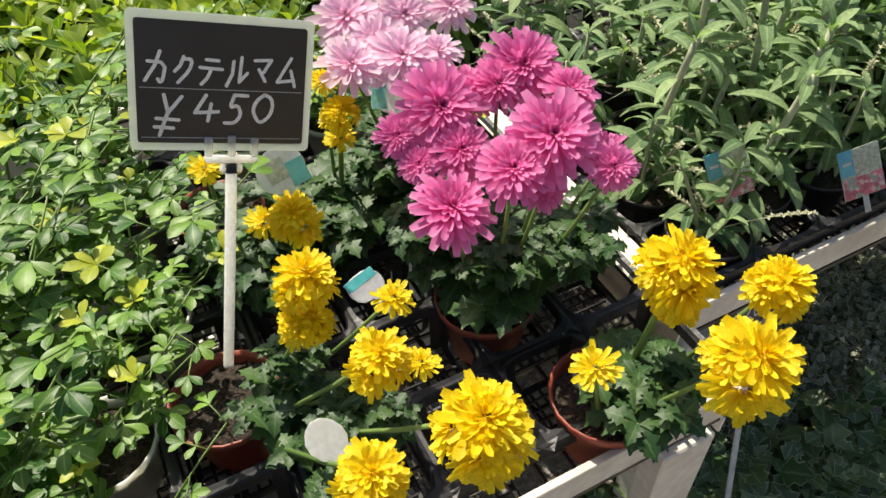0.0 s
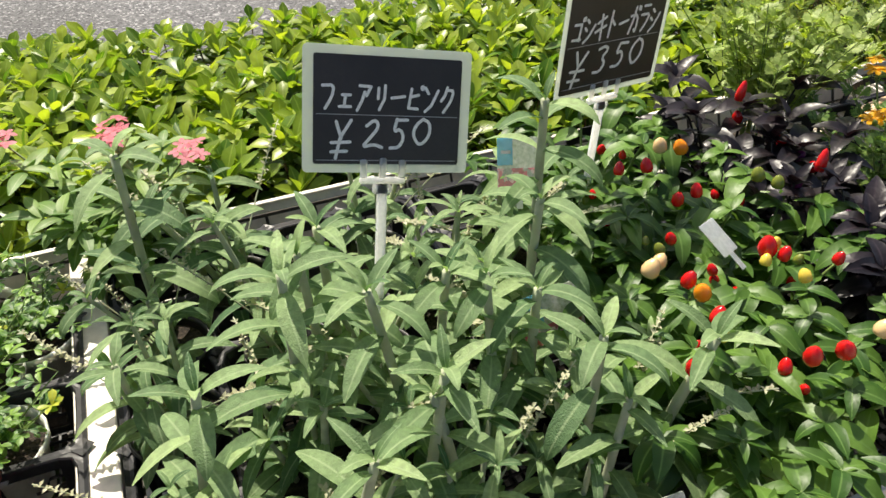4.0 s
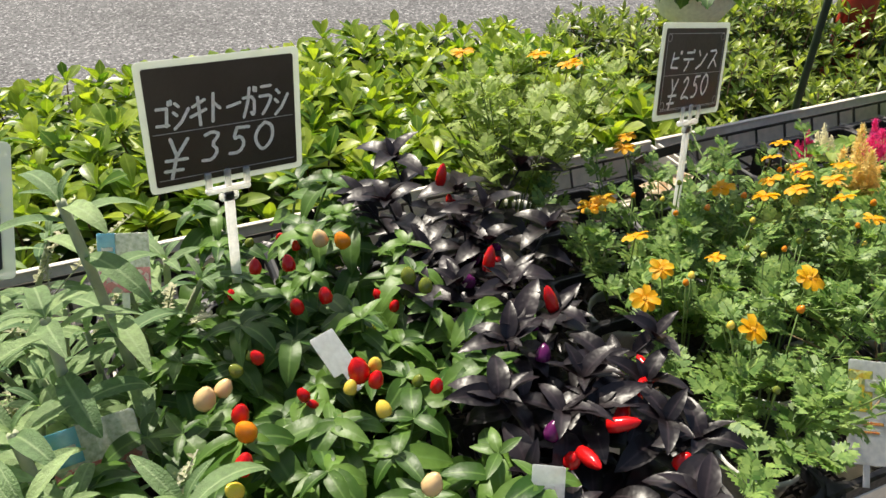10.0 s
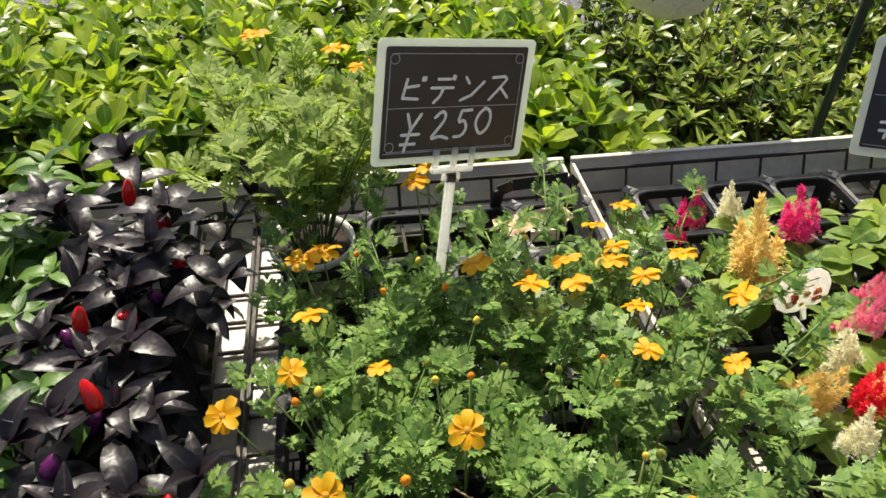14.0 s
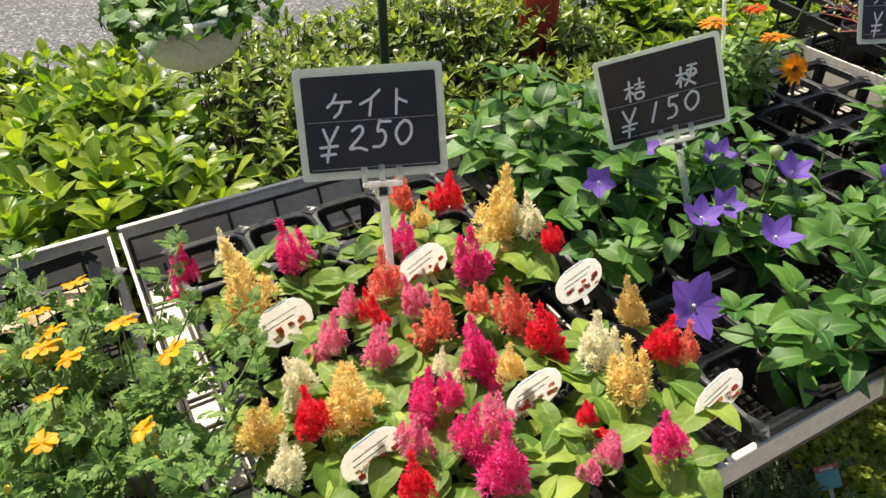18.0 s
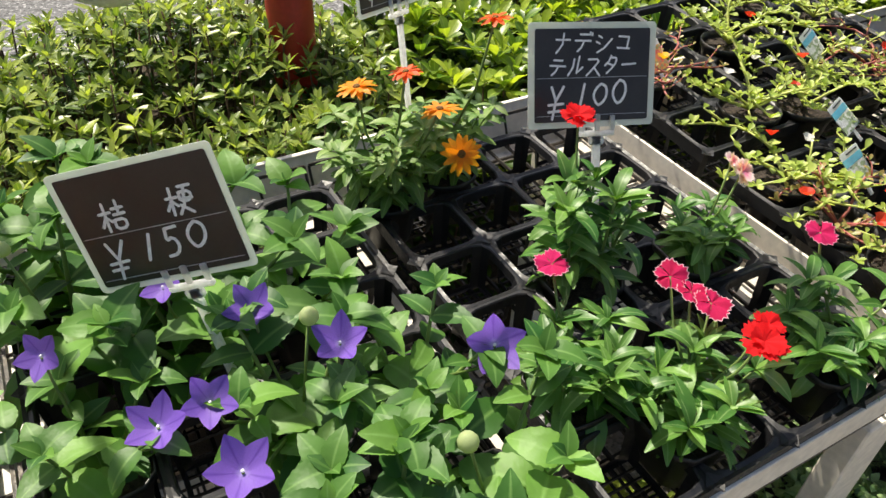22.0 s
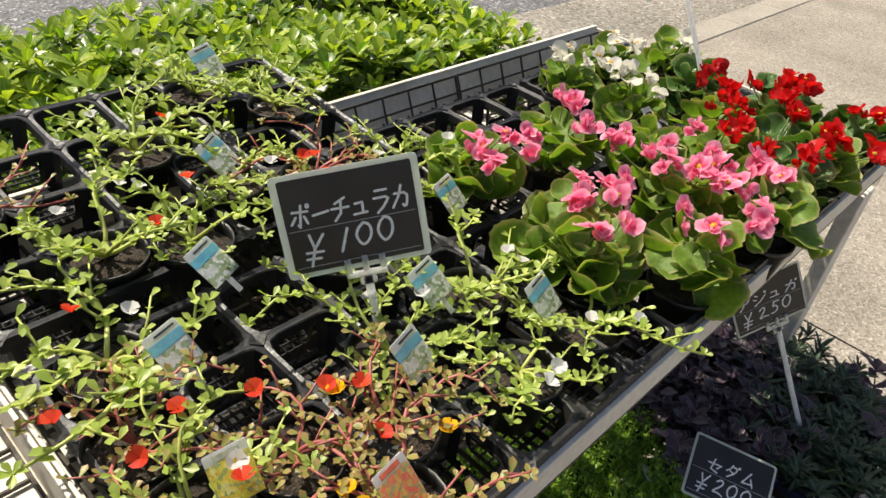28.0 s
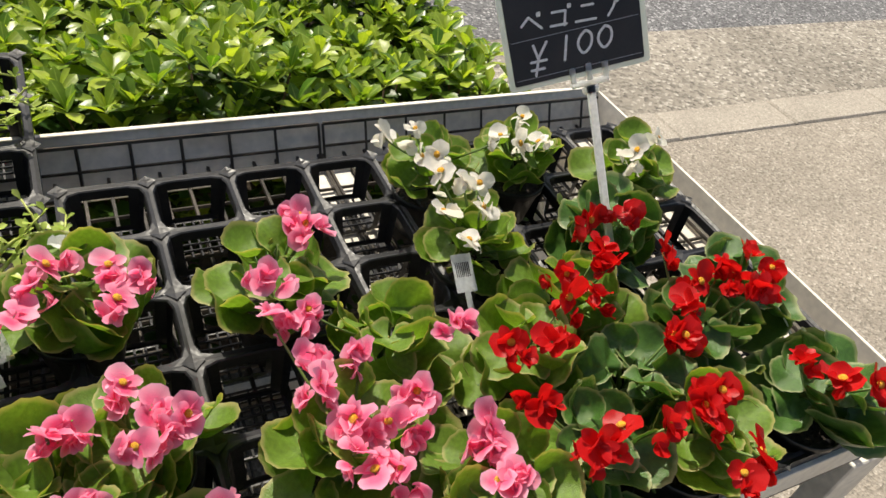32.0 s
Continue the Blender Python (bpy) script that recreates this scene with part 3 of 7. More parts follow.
def fern(length, width, pairs=3, lobes=3):
    """A finely cut leaf along +y: narrow leaflets in pairs on a midrib, each with side lobes."""
    v, f, al, ed = [], [], [], []

    def blade(x, y, a, ln, w):
        c, s, n = math.cos(a), math.sin(a), len(v)
        for px, py in ((0, 0), (-w * 0.5, ln * 0.45), (0, ln), (w * 0.5, ln * 0.45)):
            v.append((x + px * c - py * s, y + px * s + py * c, -0.12 * (abs(x) + py) + 0.2 * abs(px)))
            al.append(py / ln)
            ed.append(1.0 if px else 0.0)
        f.append((n + 3, n + 2, n + 1, n))

    blade(0, 0, 0, length, width * 0.12)
    for i in range(pairs + 1):
        y = length * (0.3 + 0.55 * i / pairs)
        for sd in ((-1, 1) if i < pairs else (0,)):
            ln = width * 0.55 * (1 - 0.35 * i / pairs)
            a = sd * 0.95
            blade(0, y, a, ln, ln * 0.5)
            for q in (-1, 1):
                blade(-math.sin(a) * ln * 0.4, y + math.cos(a) * ln * 0.4, a + 0.75 * q, ln * 0.5, ln * 0.3)
    return np.array(v), f, np.array(al), np.array(ed)


def ribbon(shape, pts, w, z0, z1):
    """A pen stroke: flat links between points, with round joints."""
    for (xa, ya), (xb, yb) in zip(pts, pts[1:]):
        d = math.hypot(xb - xa, yb - ya) + 1e-9
        nx, ny = -(yb - ya) / d * w / 2, (xb - xa) / d * w / 2
        q = [(xa + nx, ya + ny), (xa - nx, ya - ny), (xb - nx, yb - ny), (xb + nx, yb + ny)]
        shape.add([(x, y, z1) for x, y in q], [(0, 1, 2, 3)])
    for k, (x, y) in enumerate(pts):
        shape.add([(x + w / 2 * math.cos(i * math.pi / 4), y + w / 2 * math.sin(i * math.pi / 4), z1 + 0.00002 + 0.000004 * (k % 3)) for i in range(8)], [tuple(range(8))])


def frame_of(yaw, elev, size=1.0, roll=0.0):
    """The turn and size that point a leaf's +y along yaw and elev (radians)."""
    ce, se, cy, sy = math.cos(elev), math.sin(elev), math.cos(yaw), math.sin(yaw)
    d, nrm = np.array((ce * cy, ce * sy, se)), np.array((-se * cy, -se * sy, ce))
    s = np.cross(d, nrm)
    nn = nrm * math.cos(roll) + s * math.sin(roll)
    return np.stack((np.cross(d, nn), d, nn), axis=1) * size


class Leaves:
    def __init__(self, *templates):
        self.t, self.m, self.p = templates, [[] for _ in templates], [[] for _ in templates]

    def put(self, place, yaw, elev, size=1.0, roll=0.0, k=None):
        k = rng.randrange(len(self.t)) if k is None else k
        self.m[k].append(frame_of(yaw, elev, size, roll))
        self.p[k].append(place)

    def into(self, shape):
        for t, m, p in zip(self.t, self.m, self.p):
            shape.many(t, m, p)
        return shape


def tube(shape, pts, r0, r1, sides=5):
    pts = [np.asarray(p, float) for p in pts]
    v, f, n = [], [], len(pts)
    for i, p in enumerate(pts):
        d = pts[min(i + 1, n - 1)] - pts[max(i - 1, 0)]
        d = d / (np.linalg.norm(d) + 1e-9)
        a = np.cross(d, (0.31, 0.95, 0.05))
        a /= np.linalg.norm(a) + 1e-9
        b = np.cross(d, a)
        r = r0 + (r1 - r0) * i / max(1, n - 1)
        v += [p + r * (math.cos(2 * math.pi * s / sides) * a + math.sin(2 * math.pi * s / sides) * b) for s in range(sides)]
    for i in range(n - 1):
        f += [(i * sides + s, i * sides + (s + 1) % sides, (i + 1) * sides + (s + 1) % sides, (i + 1) * sides + s) for s in range(sides)]
    f += [tuple(range(sides))[::-1], tuple(range((n - 1) * sides, n * sides))]
    shape.add(v, f)


def lathe(shape, profile, seg=18, at=(0, 0, 0), bump=0.0):
    v, f = [], []
    for r, z in profile:
        v += [(at[0] + r * math.cos(2 * math.pi * s / seg), at[1] + r * math.sin(2 * math.pi * s / seg), at[2] + z + (U(-bump, bump) if bump else 0)) for s in range(seg)]
    for i in range(len(profile) - 1):
        f += [(i * seg + s, i * seg + (s + 1) % seg, (i + 1) * seg + (s + 1) % seg, (i + 1) * seg + s) for s in range(seg)]
    shape.add(v, f)


def box(shape, x0, x1, y0, y1, z0, z1, bev=0.0015):
    bm = bmesh.new()
    bmesh.ops.create_cube(bm, size=1)
    for q in bm.verts:
        q.co = Vector(((x0 + x1) / 2 + q.co.x * (x1 - x0), (y0 + y1) / 2 + q.co.y * (y1 - y0), (z0 + z1) / 2 + q.co.z * (z1 - z0)))
    if bev:
        bmesh.ops.bevel(bm, geom=bm.edges[:], offset=min(bev, 0.4 * min(x1 - x0, y1 - y0, z1 - z0)), segments=1, affect="EDGES")
    bm.verts.index_update()
    shape.add([q.co[:] for q in bm.verts], [tuple(q.index for q in fc.verts) for fc in bm.faces])
    bm.free()


def bars(shape, rods):
    """Thin square rods from a to b with half thickness h, as plain boxes."""
    for a, b, h in rods:
        a, b = np.array(a, float), np.array(b, float)
        d = (b - a) / np.linalg.norm(b - a)
        s = np.cross(d, (0.2, 0.3, 0.93))
        s /= np.linalg.norm(s)
        u = np.cross(d, s)
        c = [a + h * (i * s + j * u) for i, j in ((-1, -1), (1, -1), (1, 1), (-1, 1))] + [b + h * (i * s + j * u) for i, j in ((-1, -1), (1, -1), (1, 1), (-1, 1))]
        shape.add(c, [(3, 2, 1, 0), (4, 5, 6, 7), (0, 1, 5, 4), (1, 2, 6, 5), (2, 3, 7, 6), (3, 0, 4, 7)])


# ---- ground ----
HEDGE_END, RIM_Y, FRONT_Y, DECK, RIM = 4.05, 0.667, 0.058, 0.688, 0.742


def slab(name, label, mat, x0, x1, y0, y1, z, category):
    s = Shape()
    s.add([(x0, y0, z), (x1, y0, z), (x1, y1, z), (x0, y1, z)], [(0, 1, 2, 3)])
    ob = new(name, s.mesh(name, mat, False))
    return tagged(ob, label, category, kind="structure")


slab("ground", "worn beige concrete pavement with fine exposed grit", "paving", -600, 600, -600, 600, -0.03, "pavement")
for xa, xb in ((-12, 4.586), (4.594, 20)):
    slab("pavement", "sunlit beige concrete pavement slab beside the flower stall", "paving", xa, xb, -6, 1.41, 0.0, "pavement")
slab("gutter", "rough exposed-aggregate concrete gutter along the road", "gutter", -60, 60, 1.596, 2.235, -0.012, "gutter")
slab("road", "grey sunlit asphalt road with coarse grain", "asphalt", -600, 600, 2.236, 400, -0.022, "road")
kerb_root = thing("kerb", "row of pale concrete kerb blocks edging the pavement", "kerb", kind="structure")
s = Shape()
box(s, 0, 0.596, 1.412, 1.595, -0.12, 0.006, 0.008)
kerb_mesh = s.mesh("kerb_block", "kerb", False)
for i in range(-12, 34):
    part("kerb_block", kerb_mesh, None, kerb_root, m=pose(-0.15 + i * 0.6, 0, U(-0.002, 0.002)))

# ---- carts ----
def wire_panel(x0, x1, y0, y1, z, back):
    """A welded dark wire tray: a lattice deck whose back edge turns up along the rim."""
    s, rods = Shape(), []
    n = max(2, round((x1 - x0) / 0.03))
    for i in range(n + 1):
        x = x0 + (x1 - x0) * i / n
        rods.append(((x, y0, z), (x, y1, z), 0.0018))
        if back and i % 2 == 0:
            rods.append(((x, y1 - 0.026, z), (x, y1 - 0.006, z + 0.046), 0.0016))
    m = round((y1 - y0) / 0.044)
    for j in range(m + 1):
        y = y0 + (y1 - y0) * j / m
        rods.append(((x0, y, z - 0.0026), (x1, y, z - 0.0032), 0.0018))
    if back:
        rods.append(((x0, y1 - 0.006, z + 0.046), (x1, y1 - 0.006, z + 0.046), 0.002))
        rods.append(((x0, y1 - 0.018, z + 0.018), (x1, y1 - 0.018, z + 0.018), 0.0016))
    bars(s, rods)
    return s


def cart(x0, x1, panels, front=FRONT_Y, inset=0.0, low_end=0.0, low_far=0.0, end_lip=0.0):
    cx = thing("flower_cart", "white painted steel display cart with dark wire mesh deck", "display cart", (0, 0, 0), "display carts")
    for nm, bx in (("front_rail", (x0, x1, front, front + 0.003, RIM - 0.042, RIM - 0.006)),
                   ("rim_lip", (x0, x1, RIM_Y - 0.001, RIM_Y + 0.006, RIM, RIM + 0.003)), ("rail_flange", (x0, x1, front + 0.003, front + 0.01, RIM - 0.042, RIM - 0.038)),
                   ("rim_flange", (x0, x1, RIM_Y - 0.045, RIM_Y - 0.024, DECK - 0.012, DECK - 0.009)),
                   ("end_rail", (x0, x0 + 0.004, front + 0.004, RIM_Y - 0.002, DECK - 0.03, RIM - 0.002 - low_end + (0.006 if end_lip else 0))), ("end_rail", (x1 - 0.004, x1, front + 0.004, RIM_Y - 0.002, DECK - 0.03, RIM - 0.002 - low_far)),
                   ("rail_lip", (x0, x1, front - 0.001, front + 0.006, RIM - 0.006, RIM - 0.003))):
        s = Shape()
        box(s, *bx, 0.0008)
        part(nm, s, "white_steel", cx, smooth=False)
    if end_lip:
        s = Shape()
        box(s, x0 - end_lip, x0 + 0.004, front + 0.004, RIM_Y - 0.002, RIM + 0.0045, RIM + 0.0075, 0.001)
        part("end_lip", s, "white_steel", cx, smooth=False)
    # the back rim leans outwards, from the deck up to its lip
    s = Shape()
    ya, yb, za, zb = RIM_Y - 0.024, RIM_Y + 0.001, DECK - 0.012, RIM
    s.add([(x, y + d, z) for x in (x0, x1) for y, z in ((ya, za), (yb, zb)) for d in (0, 0.003)], [(0, 4, 6, 2), (1, 3, 7, 5), (0, 2, 3, 1), (4, 5, 7, 6), (2, 6, 7, 3), (0, 1, 5, 4)])
    part("back_rim", s, "white_steel", cx, smooth=False)
    for x in panels:
        s = Shape()
        box(s, max(x0 + 0.004, x - 0.034), min(x1 - 0.004, x + 0.034), front + 0.031, RIM_Y - 0.036, DECK - 0.013, DECK - 0.008, 0.001)
        part("cross_beam", s, "deck_plate", cx, smooth=False)
    edges = sorted([x0 + 0.006] + [x for x in panels if x0 + 0.05 < x < x1 - 0.05] + [x1 - 0.006])
    for a, b in zip(edges, edges[1:]):
        part("wire_panel", wire_panel(a + 0.003, b - 0.003, front + 0.006, RIM_Y - 0.006, DECK, True), "wire", cx, smooth=False)
    for lx in (x0 + 0.004, x1 - 0.066):
        for ly in (front + 0.004 + (inset if lx < x0 + 0.01 else 0), RIM_Y - 0.036):
            s = Shape()
            box(s, lx, lx + 0.062, ly, ly + 0.028, 0.0, DECK - 0.031, 0.002)
            part("leg", s, "white_steel", cx, smooth=False)
    # the lower shelf
    for nm, bx in (("shelf_rail", (x0 + 0.07, x1 - 0.07, front + 0.01, front + 0.03, 0.18, 0.21)), ("shelf_rail", (x0 + 0.07, x1 - 0.07, RIM_Y - 0.03, RIM_Y - 0.01, 0.18, 0.21))):
        s = Shape()
        box(s, *bx, 0.001)
        part(nm, s, "white_steel", cx, smooth=False)
    part("wire_panel", wire_panel(x0 + 0.07, x1 - 0.07, front - 0.26, RIM_Y - 0.03, 0.213, False), "wire", cx, smooth=False)
    return cx


cart(-0.9, 0.32, (-0.5, -0.1), front=-0.03, low_far=0.06)
cart(0.334, 1.508, (0.72, 1.117), end_lip=0.031)
cart(1.518, 2.736, (1.555, 1.93, 2.306, 2.705))
cart(2.746, 4.085, (2.785, 3.19, 3.612, 4.045), front=0.01, inset=0.5, low_end=0.05)


# ---- cell trays ----
def cup_tray_parts(nx, ny, p, high=0.058):
    """A black nursery tray of deep tapering cells: rounded square mouths, corner posts with open sides between them, a small grid in each floor."""
    body, grid = Shape(), Shape()
    k = 28
    ang = [2 * math.pi * (q + 0.5) / k for q in range(k)]
    unit = [((abs(math.cos(a)) ** 6 + abs(math.sin(a)) ** 6) ** (-1 / 6)) for a in ang]
    box_unit = [1 / max(abs(math.cos(a)), abs(math.sin(a))) for a in ang]
    h = p / 2
    for i in range(nx):
        for j in range(ny):
            cx, cy = (i + 0.5) * p, (j + 0.5) * p
            v = []
            for half, z, form_of in ((h, -0.0012, box_unit), (h - 0.0035, 0.0, unit), (h - 0.0048, -0.0012, unit), (h - 0.006, -0.011, unit), (h - 0.0095, -high + 0.008, unit), (h - 0.0102, -high + 0.003, unit), (h - 0.0145, -high + 0.003, box_unit)):
                v += [(cx + half * u * math.cos(a), cy + half * u * math.sin(a), z) for a, u in zip(ang, form_of)]
            f = [(r * k + q, r * k + (q + 1) % k, (r + 1) * k + (q + 1) % k, (r + 1) * k + q) for r in range(6) for q in range(k)
                 if r != 3 or (q + 1) % 7 in (3, 4)]
            body.add(v, f)
            w = h - 0.0135
            rods = [((cx - w + 2 * w * q / 6, cy - w, -high + 0.003), (cx - w + 2 * w * q / 6, cy + w, -high + 0.003), 0.0011) for q in range(1, 6)]
            rods += [((cx - w, cy - w + 2 * w * q / 6, -high + 0.0042), (cx + w, cy - w + 2 * w * q / 6, -high + 0.0042), 0.0011) for q in range(1, 6)]
            bars(grid, rods)
            for q in range(k):
                p0, p1 = v[q], v[(q + 1) % k]
                for axis, edge, out in ((0, 0, -1), (0, nx * p, 1), (1, 0, -1), (1, ny * p, 1)):
                    if abs(p0[axis] - edge) < 1e-6 and abs(p1[axis] - edge) < 1e-6:
                        d = (out * 0.004, 0) if axis == 0 else (0, out * 0.004)
                        o = [(c[0] + d[0], c[1] + d[1]) for c in (p0, p1)]
                        body.add([p0, p1, (*o[1], 0.0006), (*o[0], 0.0006), (*o[1], -0.016), (*o[0], -0.016)], [(0, 1, 2, 3), (3, 2, 4, 5)])
    for i in range(nx + 1):
        for j in range(ny + 1):
            r = 0.0105
            body.add([(i * p + r, j * p, 0.0008), (i * p, j * p + r, 0.0008), (i * p - r, j * p, 0.0008), (i * p, j * p - r, 0.0008), (i * p, j * p, -0.0012)], [(0, 1, 4), (1, 2, 4), (2, 3, 4), (3, 0, 4)])
    return body, grid


TRAYS = {}


def tray(nx, ny, p, x, y, z, turn=0.0, tilt=(0, 0), mat="tray", label="black plastic nursery tray with open square cells"):
    key = (nx, ny, p, mat)
    m = pose(x, y, z, tilt[0], tilt[1], turn)
    if key in TRAYS:
        return copy_thing(TRAYS[key], m)
    t = thing("cell_tray", label, "plant tray", group="cell trays")
    for nm, s in zip(("tray_body", "floor_grid"), cup_tray_parts(nx, ny, p)):
        me = s.mesh(nm, mat, False)
        if nm == "tray_body":
            bm = bmesh.new()
            bm.from_mesh(me)
            bmesh.ops.remove_doubles(bm, verts=bm.verts[:], dist=0.00002)
            bm.to_mesh(me)
            bm.free()
        tagged(part(nm, me, None, t), kind="stuff" if nm == "floor_grid" else "")
    t.matrix_basis = m
    TRAYS[key] = t
    return t


TZ = 0.752
tray(4, 6, 0.088, -0.042, 0.0, TZ)
tray(4, 6, 0.088, -0.402, 0.0, TZ)
tray(4, 6, 0.088, 0.345, 0.072, TZ)
tray(4, 6, 0.088, 0.715, 0.072, TZ, 0.6)
tray(4, 6, 0.085, 1.158, 0.064, TZ, -0.8)
tray(4, 6, 0.086, 1.563, 0.064, TZ)
tray(4, 6, 0.086, 1.958, 0.064, TZ)
tray(4, 6, 0.0862, 2.334, 0.064, TZ - 0.002)
tray(6, 4, 0.0885, 2.757, 0.018, TZ + 0.002)
tray(6, 4, 0.0875, 2.75, 0.408, TZ + 0.018, 1.2, (4.5, 0))
tray(4, 6, 0.0885, 3.288, 0.018, TZ)
tray(4, 6, 0.0885, 3.668, 0.018, TZ + 0.001)


def handle(pts, w, label):
    """A raised carrying strap at the end of an empty black tray."""
    t = thing("tray_handle", label, "tray handle", group="tray handles")
    s = Shape()
    ps = [Vector(p) for p in pts]
    for a, b in zip(ps, ps[1:]):
        d = (b - a).normalized()
        u = Vector((0.25, -0.9, 0.35)).cross(d).normalized() * w / 2
        n = d.cross(u).normalized() * 0.0016
        c = [a - u - n, a + u - n, a + u + n, a - u + n, b - u - n, b + u - n, b + u + n, b - u + n]
        s.add([q[:] for q in c], [(3, 2, 1, 0), (4, 5, 6, 7), (0, 1, 5, 4), (1, 2, 6, 5), (2, 3, 7, 6), (3, 0, 4, 7)])
    part("strap", s, "tray", t, smooth=False)


handle(((1.395, 0.58, 0.715), (1.402, 0.57, 0.775), (1.415, 0.563, 0.786), (1.478, 0.563, 0.79), (1.487, 0.56, 0.78), (1.47, 0.47, 0.76), (1.43, 0.4, 0.735)), 0.013, "black plastic tray handle standing up at the rim")
handle(((0.915, 0.6, 0.72), (0.93, 0.6, 0.772), (0.95, 0.6, 0.785), (1.02, 0.59, 0.792), (1.045, 0.58, 0.785), (1.055, 0.56, 0.73)), 0.013, "black plastic tray handle standing up at the rim")

# ---- hedge ----
def hedge(name, label, x0, x1, y0, y1, top, spacing, ltpl, n_leaf, mat, shade_mat, leaf_size, wild, seed):
    r = random.Random(seed)
    base = thing(name, label, "hedge")
    core, young, dark, sticks = Shape(), Leaves(*ltpl), Leaves(*ltpl), Shape()
    g = max(3, round((x1 - x0) / 0.12))
    h = max(3, round((y1 - y0) / 0.12))
    # an added dark sheet and box fill the hedge where only shade shows
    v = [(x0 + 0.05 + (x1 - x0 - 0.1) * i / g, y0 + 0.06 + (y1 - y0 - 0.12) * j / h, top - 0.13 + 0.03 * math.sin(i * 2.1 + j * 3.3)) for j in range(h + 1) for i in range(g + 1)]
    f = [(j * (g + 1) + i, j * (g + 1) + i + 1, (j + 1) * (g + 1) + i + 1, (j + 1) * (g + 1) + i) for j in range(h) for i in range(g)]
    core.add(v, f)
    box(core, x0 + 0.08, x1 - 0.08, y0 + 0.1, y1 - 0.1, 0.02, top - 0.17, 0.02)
    nx, ny = int((x1 - x0) / spacing), int((y1 - y0) / spacing)
    for layer in range(3):
        for i in range(nx):
            for j in range(ny):
                x, y = x0 + (i + r.random()) * spacing, y0 + (j + r.random()) * spacing
                z = top + noise.noise((x * 3.1, y * 3.1, 0.3)) * 0.05 * wild - layer * 0.045 + r.uniform(-0.02, 0.02)
                rim = min(x - x0, x1 - x, y - y0, y1 - y)
                z -= 0.1 * max(0, 1 - rim / 0.12) ** 2 + (0.0 if rim > 0.05 else r.uniform(0, 0.12))
                # below the top layer most leaves take the darkened green, imitating the shade there
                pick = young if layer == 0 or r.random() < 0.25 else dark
                yaw0, k = r.uniform(0, 6.28), n_leaf + r.randint(-1, 2)
                lean = r.uniform(-0.2, 0.2)
                for q in range(k):
                    a = yaw0 + q * 2.4
                    el = (0.3 + 0.9 * q / k) + r.uniform(-0.2, 0.25) + lean * math.cos(a)
                    pick.put((x, y, z + 0.012 * q / k), a, el, leaf_size * r.uniform(0.7, 1.15) * (1.0 - 0.3 * q / k), r.uniform(-0.4, 0.4), r.randrange(len(ltpl)))
                if layer == 0 and r.random() < (0.3 if wild < 2 else 0.8):
                    tube(sticks, [(x + r.uniform(-0.03, 0.03), y + r.uniform(-0.03, 0.03), z - 0.12), (x, y, z + (r.uniform(0, 0.03) if wild > 2 else 0))], 0.0022, 0.0014, 4)
    # the side towards the carts and the end, shade-dark but for the end's top
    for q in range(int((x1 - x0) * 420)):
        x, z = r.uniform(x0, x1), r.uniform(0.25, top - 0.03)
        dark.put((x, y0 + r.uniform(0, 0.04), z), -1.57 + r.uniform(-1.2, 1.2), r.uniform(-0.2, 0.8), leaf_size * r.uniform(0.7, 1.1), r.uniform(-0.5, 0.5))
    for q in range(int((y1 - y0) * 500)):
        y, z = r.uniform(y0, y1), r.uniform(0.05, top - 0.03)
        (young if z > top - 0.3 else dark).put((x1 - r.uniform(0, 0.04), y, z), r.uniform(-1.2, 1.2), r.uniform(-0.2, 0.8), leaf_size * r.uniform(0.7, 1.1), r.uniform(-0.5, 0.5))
    part("hedge_core", core, "core_shade", base, smooth=False)
    tagged(part("shaded_leaves", dark.into(Shape()), shade_mat, base), kind="stuff")
    tagged(part("young_leaves", young.into(Shape()), mat, base), kind="stuff")
    tagged(part("twig", sticks, "twig", base), kind="stuff")


wide = [leaf(0.05, 0.025, "spoon", 5, 0.3, 0.2), leaf(0.047, 0.022, "lance", 4, 0.3, 0.1), leaf(0.055, 0.025, "spoon", 5, 0.35, 0.45)]
small = [leaf(0.026, 0.012, "ovate", 3, 0.3, 0.3), leaf(0.03, 0.011, "lance", 3, 0.3, 0.2)]
hedge("hedge", "clipped bright green azalea hedge behind the flower carts", -1.6, 1.72, 0.715, 1.5, 0.69, 0.047, wide, 7, "hedge", "hedge_shade", 1.1, 1.4, 3)
hedge("hedge", "clipped bright green azalea hedge ending beside the pavement", 2.6, HEDGE_END, 0.715, 1.38, 0.695, 0.043, wide, 7, "hedge", "hedge_shade", 0.98, 1.1, 4)
hedge("hedge", "darker small-leaved twiggy shrub in the hedge row", 1.7, 2.64, 0.72, 1.5, 0.67, 0.036, small, 7, "shrub", "hedge_shade", 1.25, 2.4, 5)

# a red post and a green cane in the hedge
post = thing("red_post", "glossy red painted steel post standing in the hedge", "post", (2.45, 1.1, 0))
s = Shape()
lathe(s, [(0.041, 0), (0.041, 2.3), (0.036, 2.31), (0.0, 2.312)], 24)
part("pole", s, "red_paint", post)
s = Shape()
lathe(s, [(0.075, 0.0), (0.075, 0.015), (0.046, 0.03), (0.0425, 0.06)], 24)
part("foot_flange", s, "red_paint", post)
cane = thing("hanging_stand", "thin dark green plant stand pole behind the cart rim", "plant stand", (1.937, 0.775, 0))
s = Shape()
tube(s, [(0, 0, 0), (0, 0, 0.7), (0.004, 0.004, 1.75)], 0.0072, 0.0066, 10)
part("pole", s, "green_pole", cane)
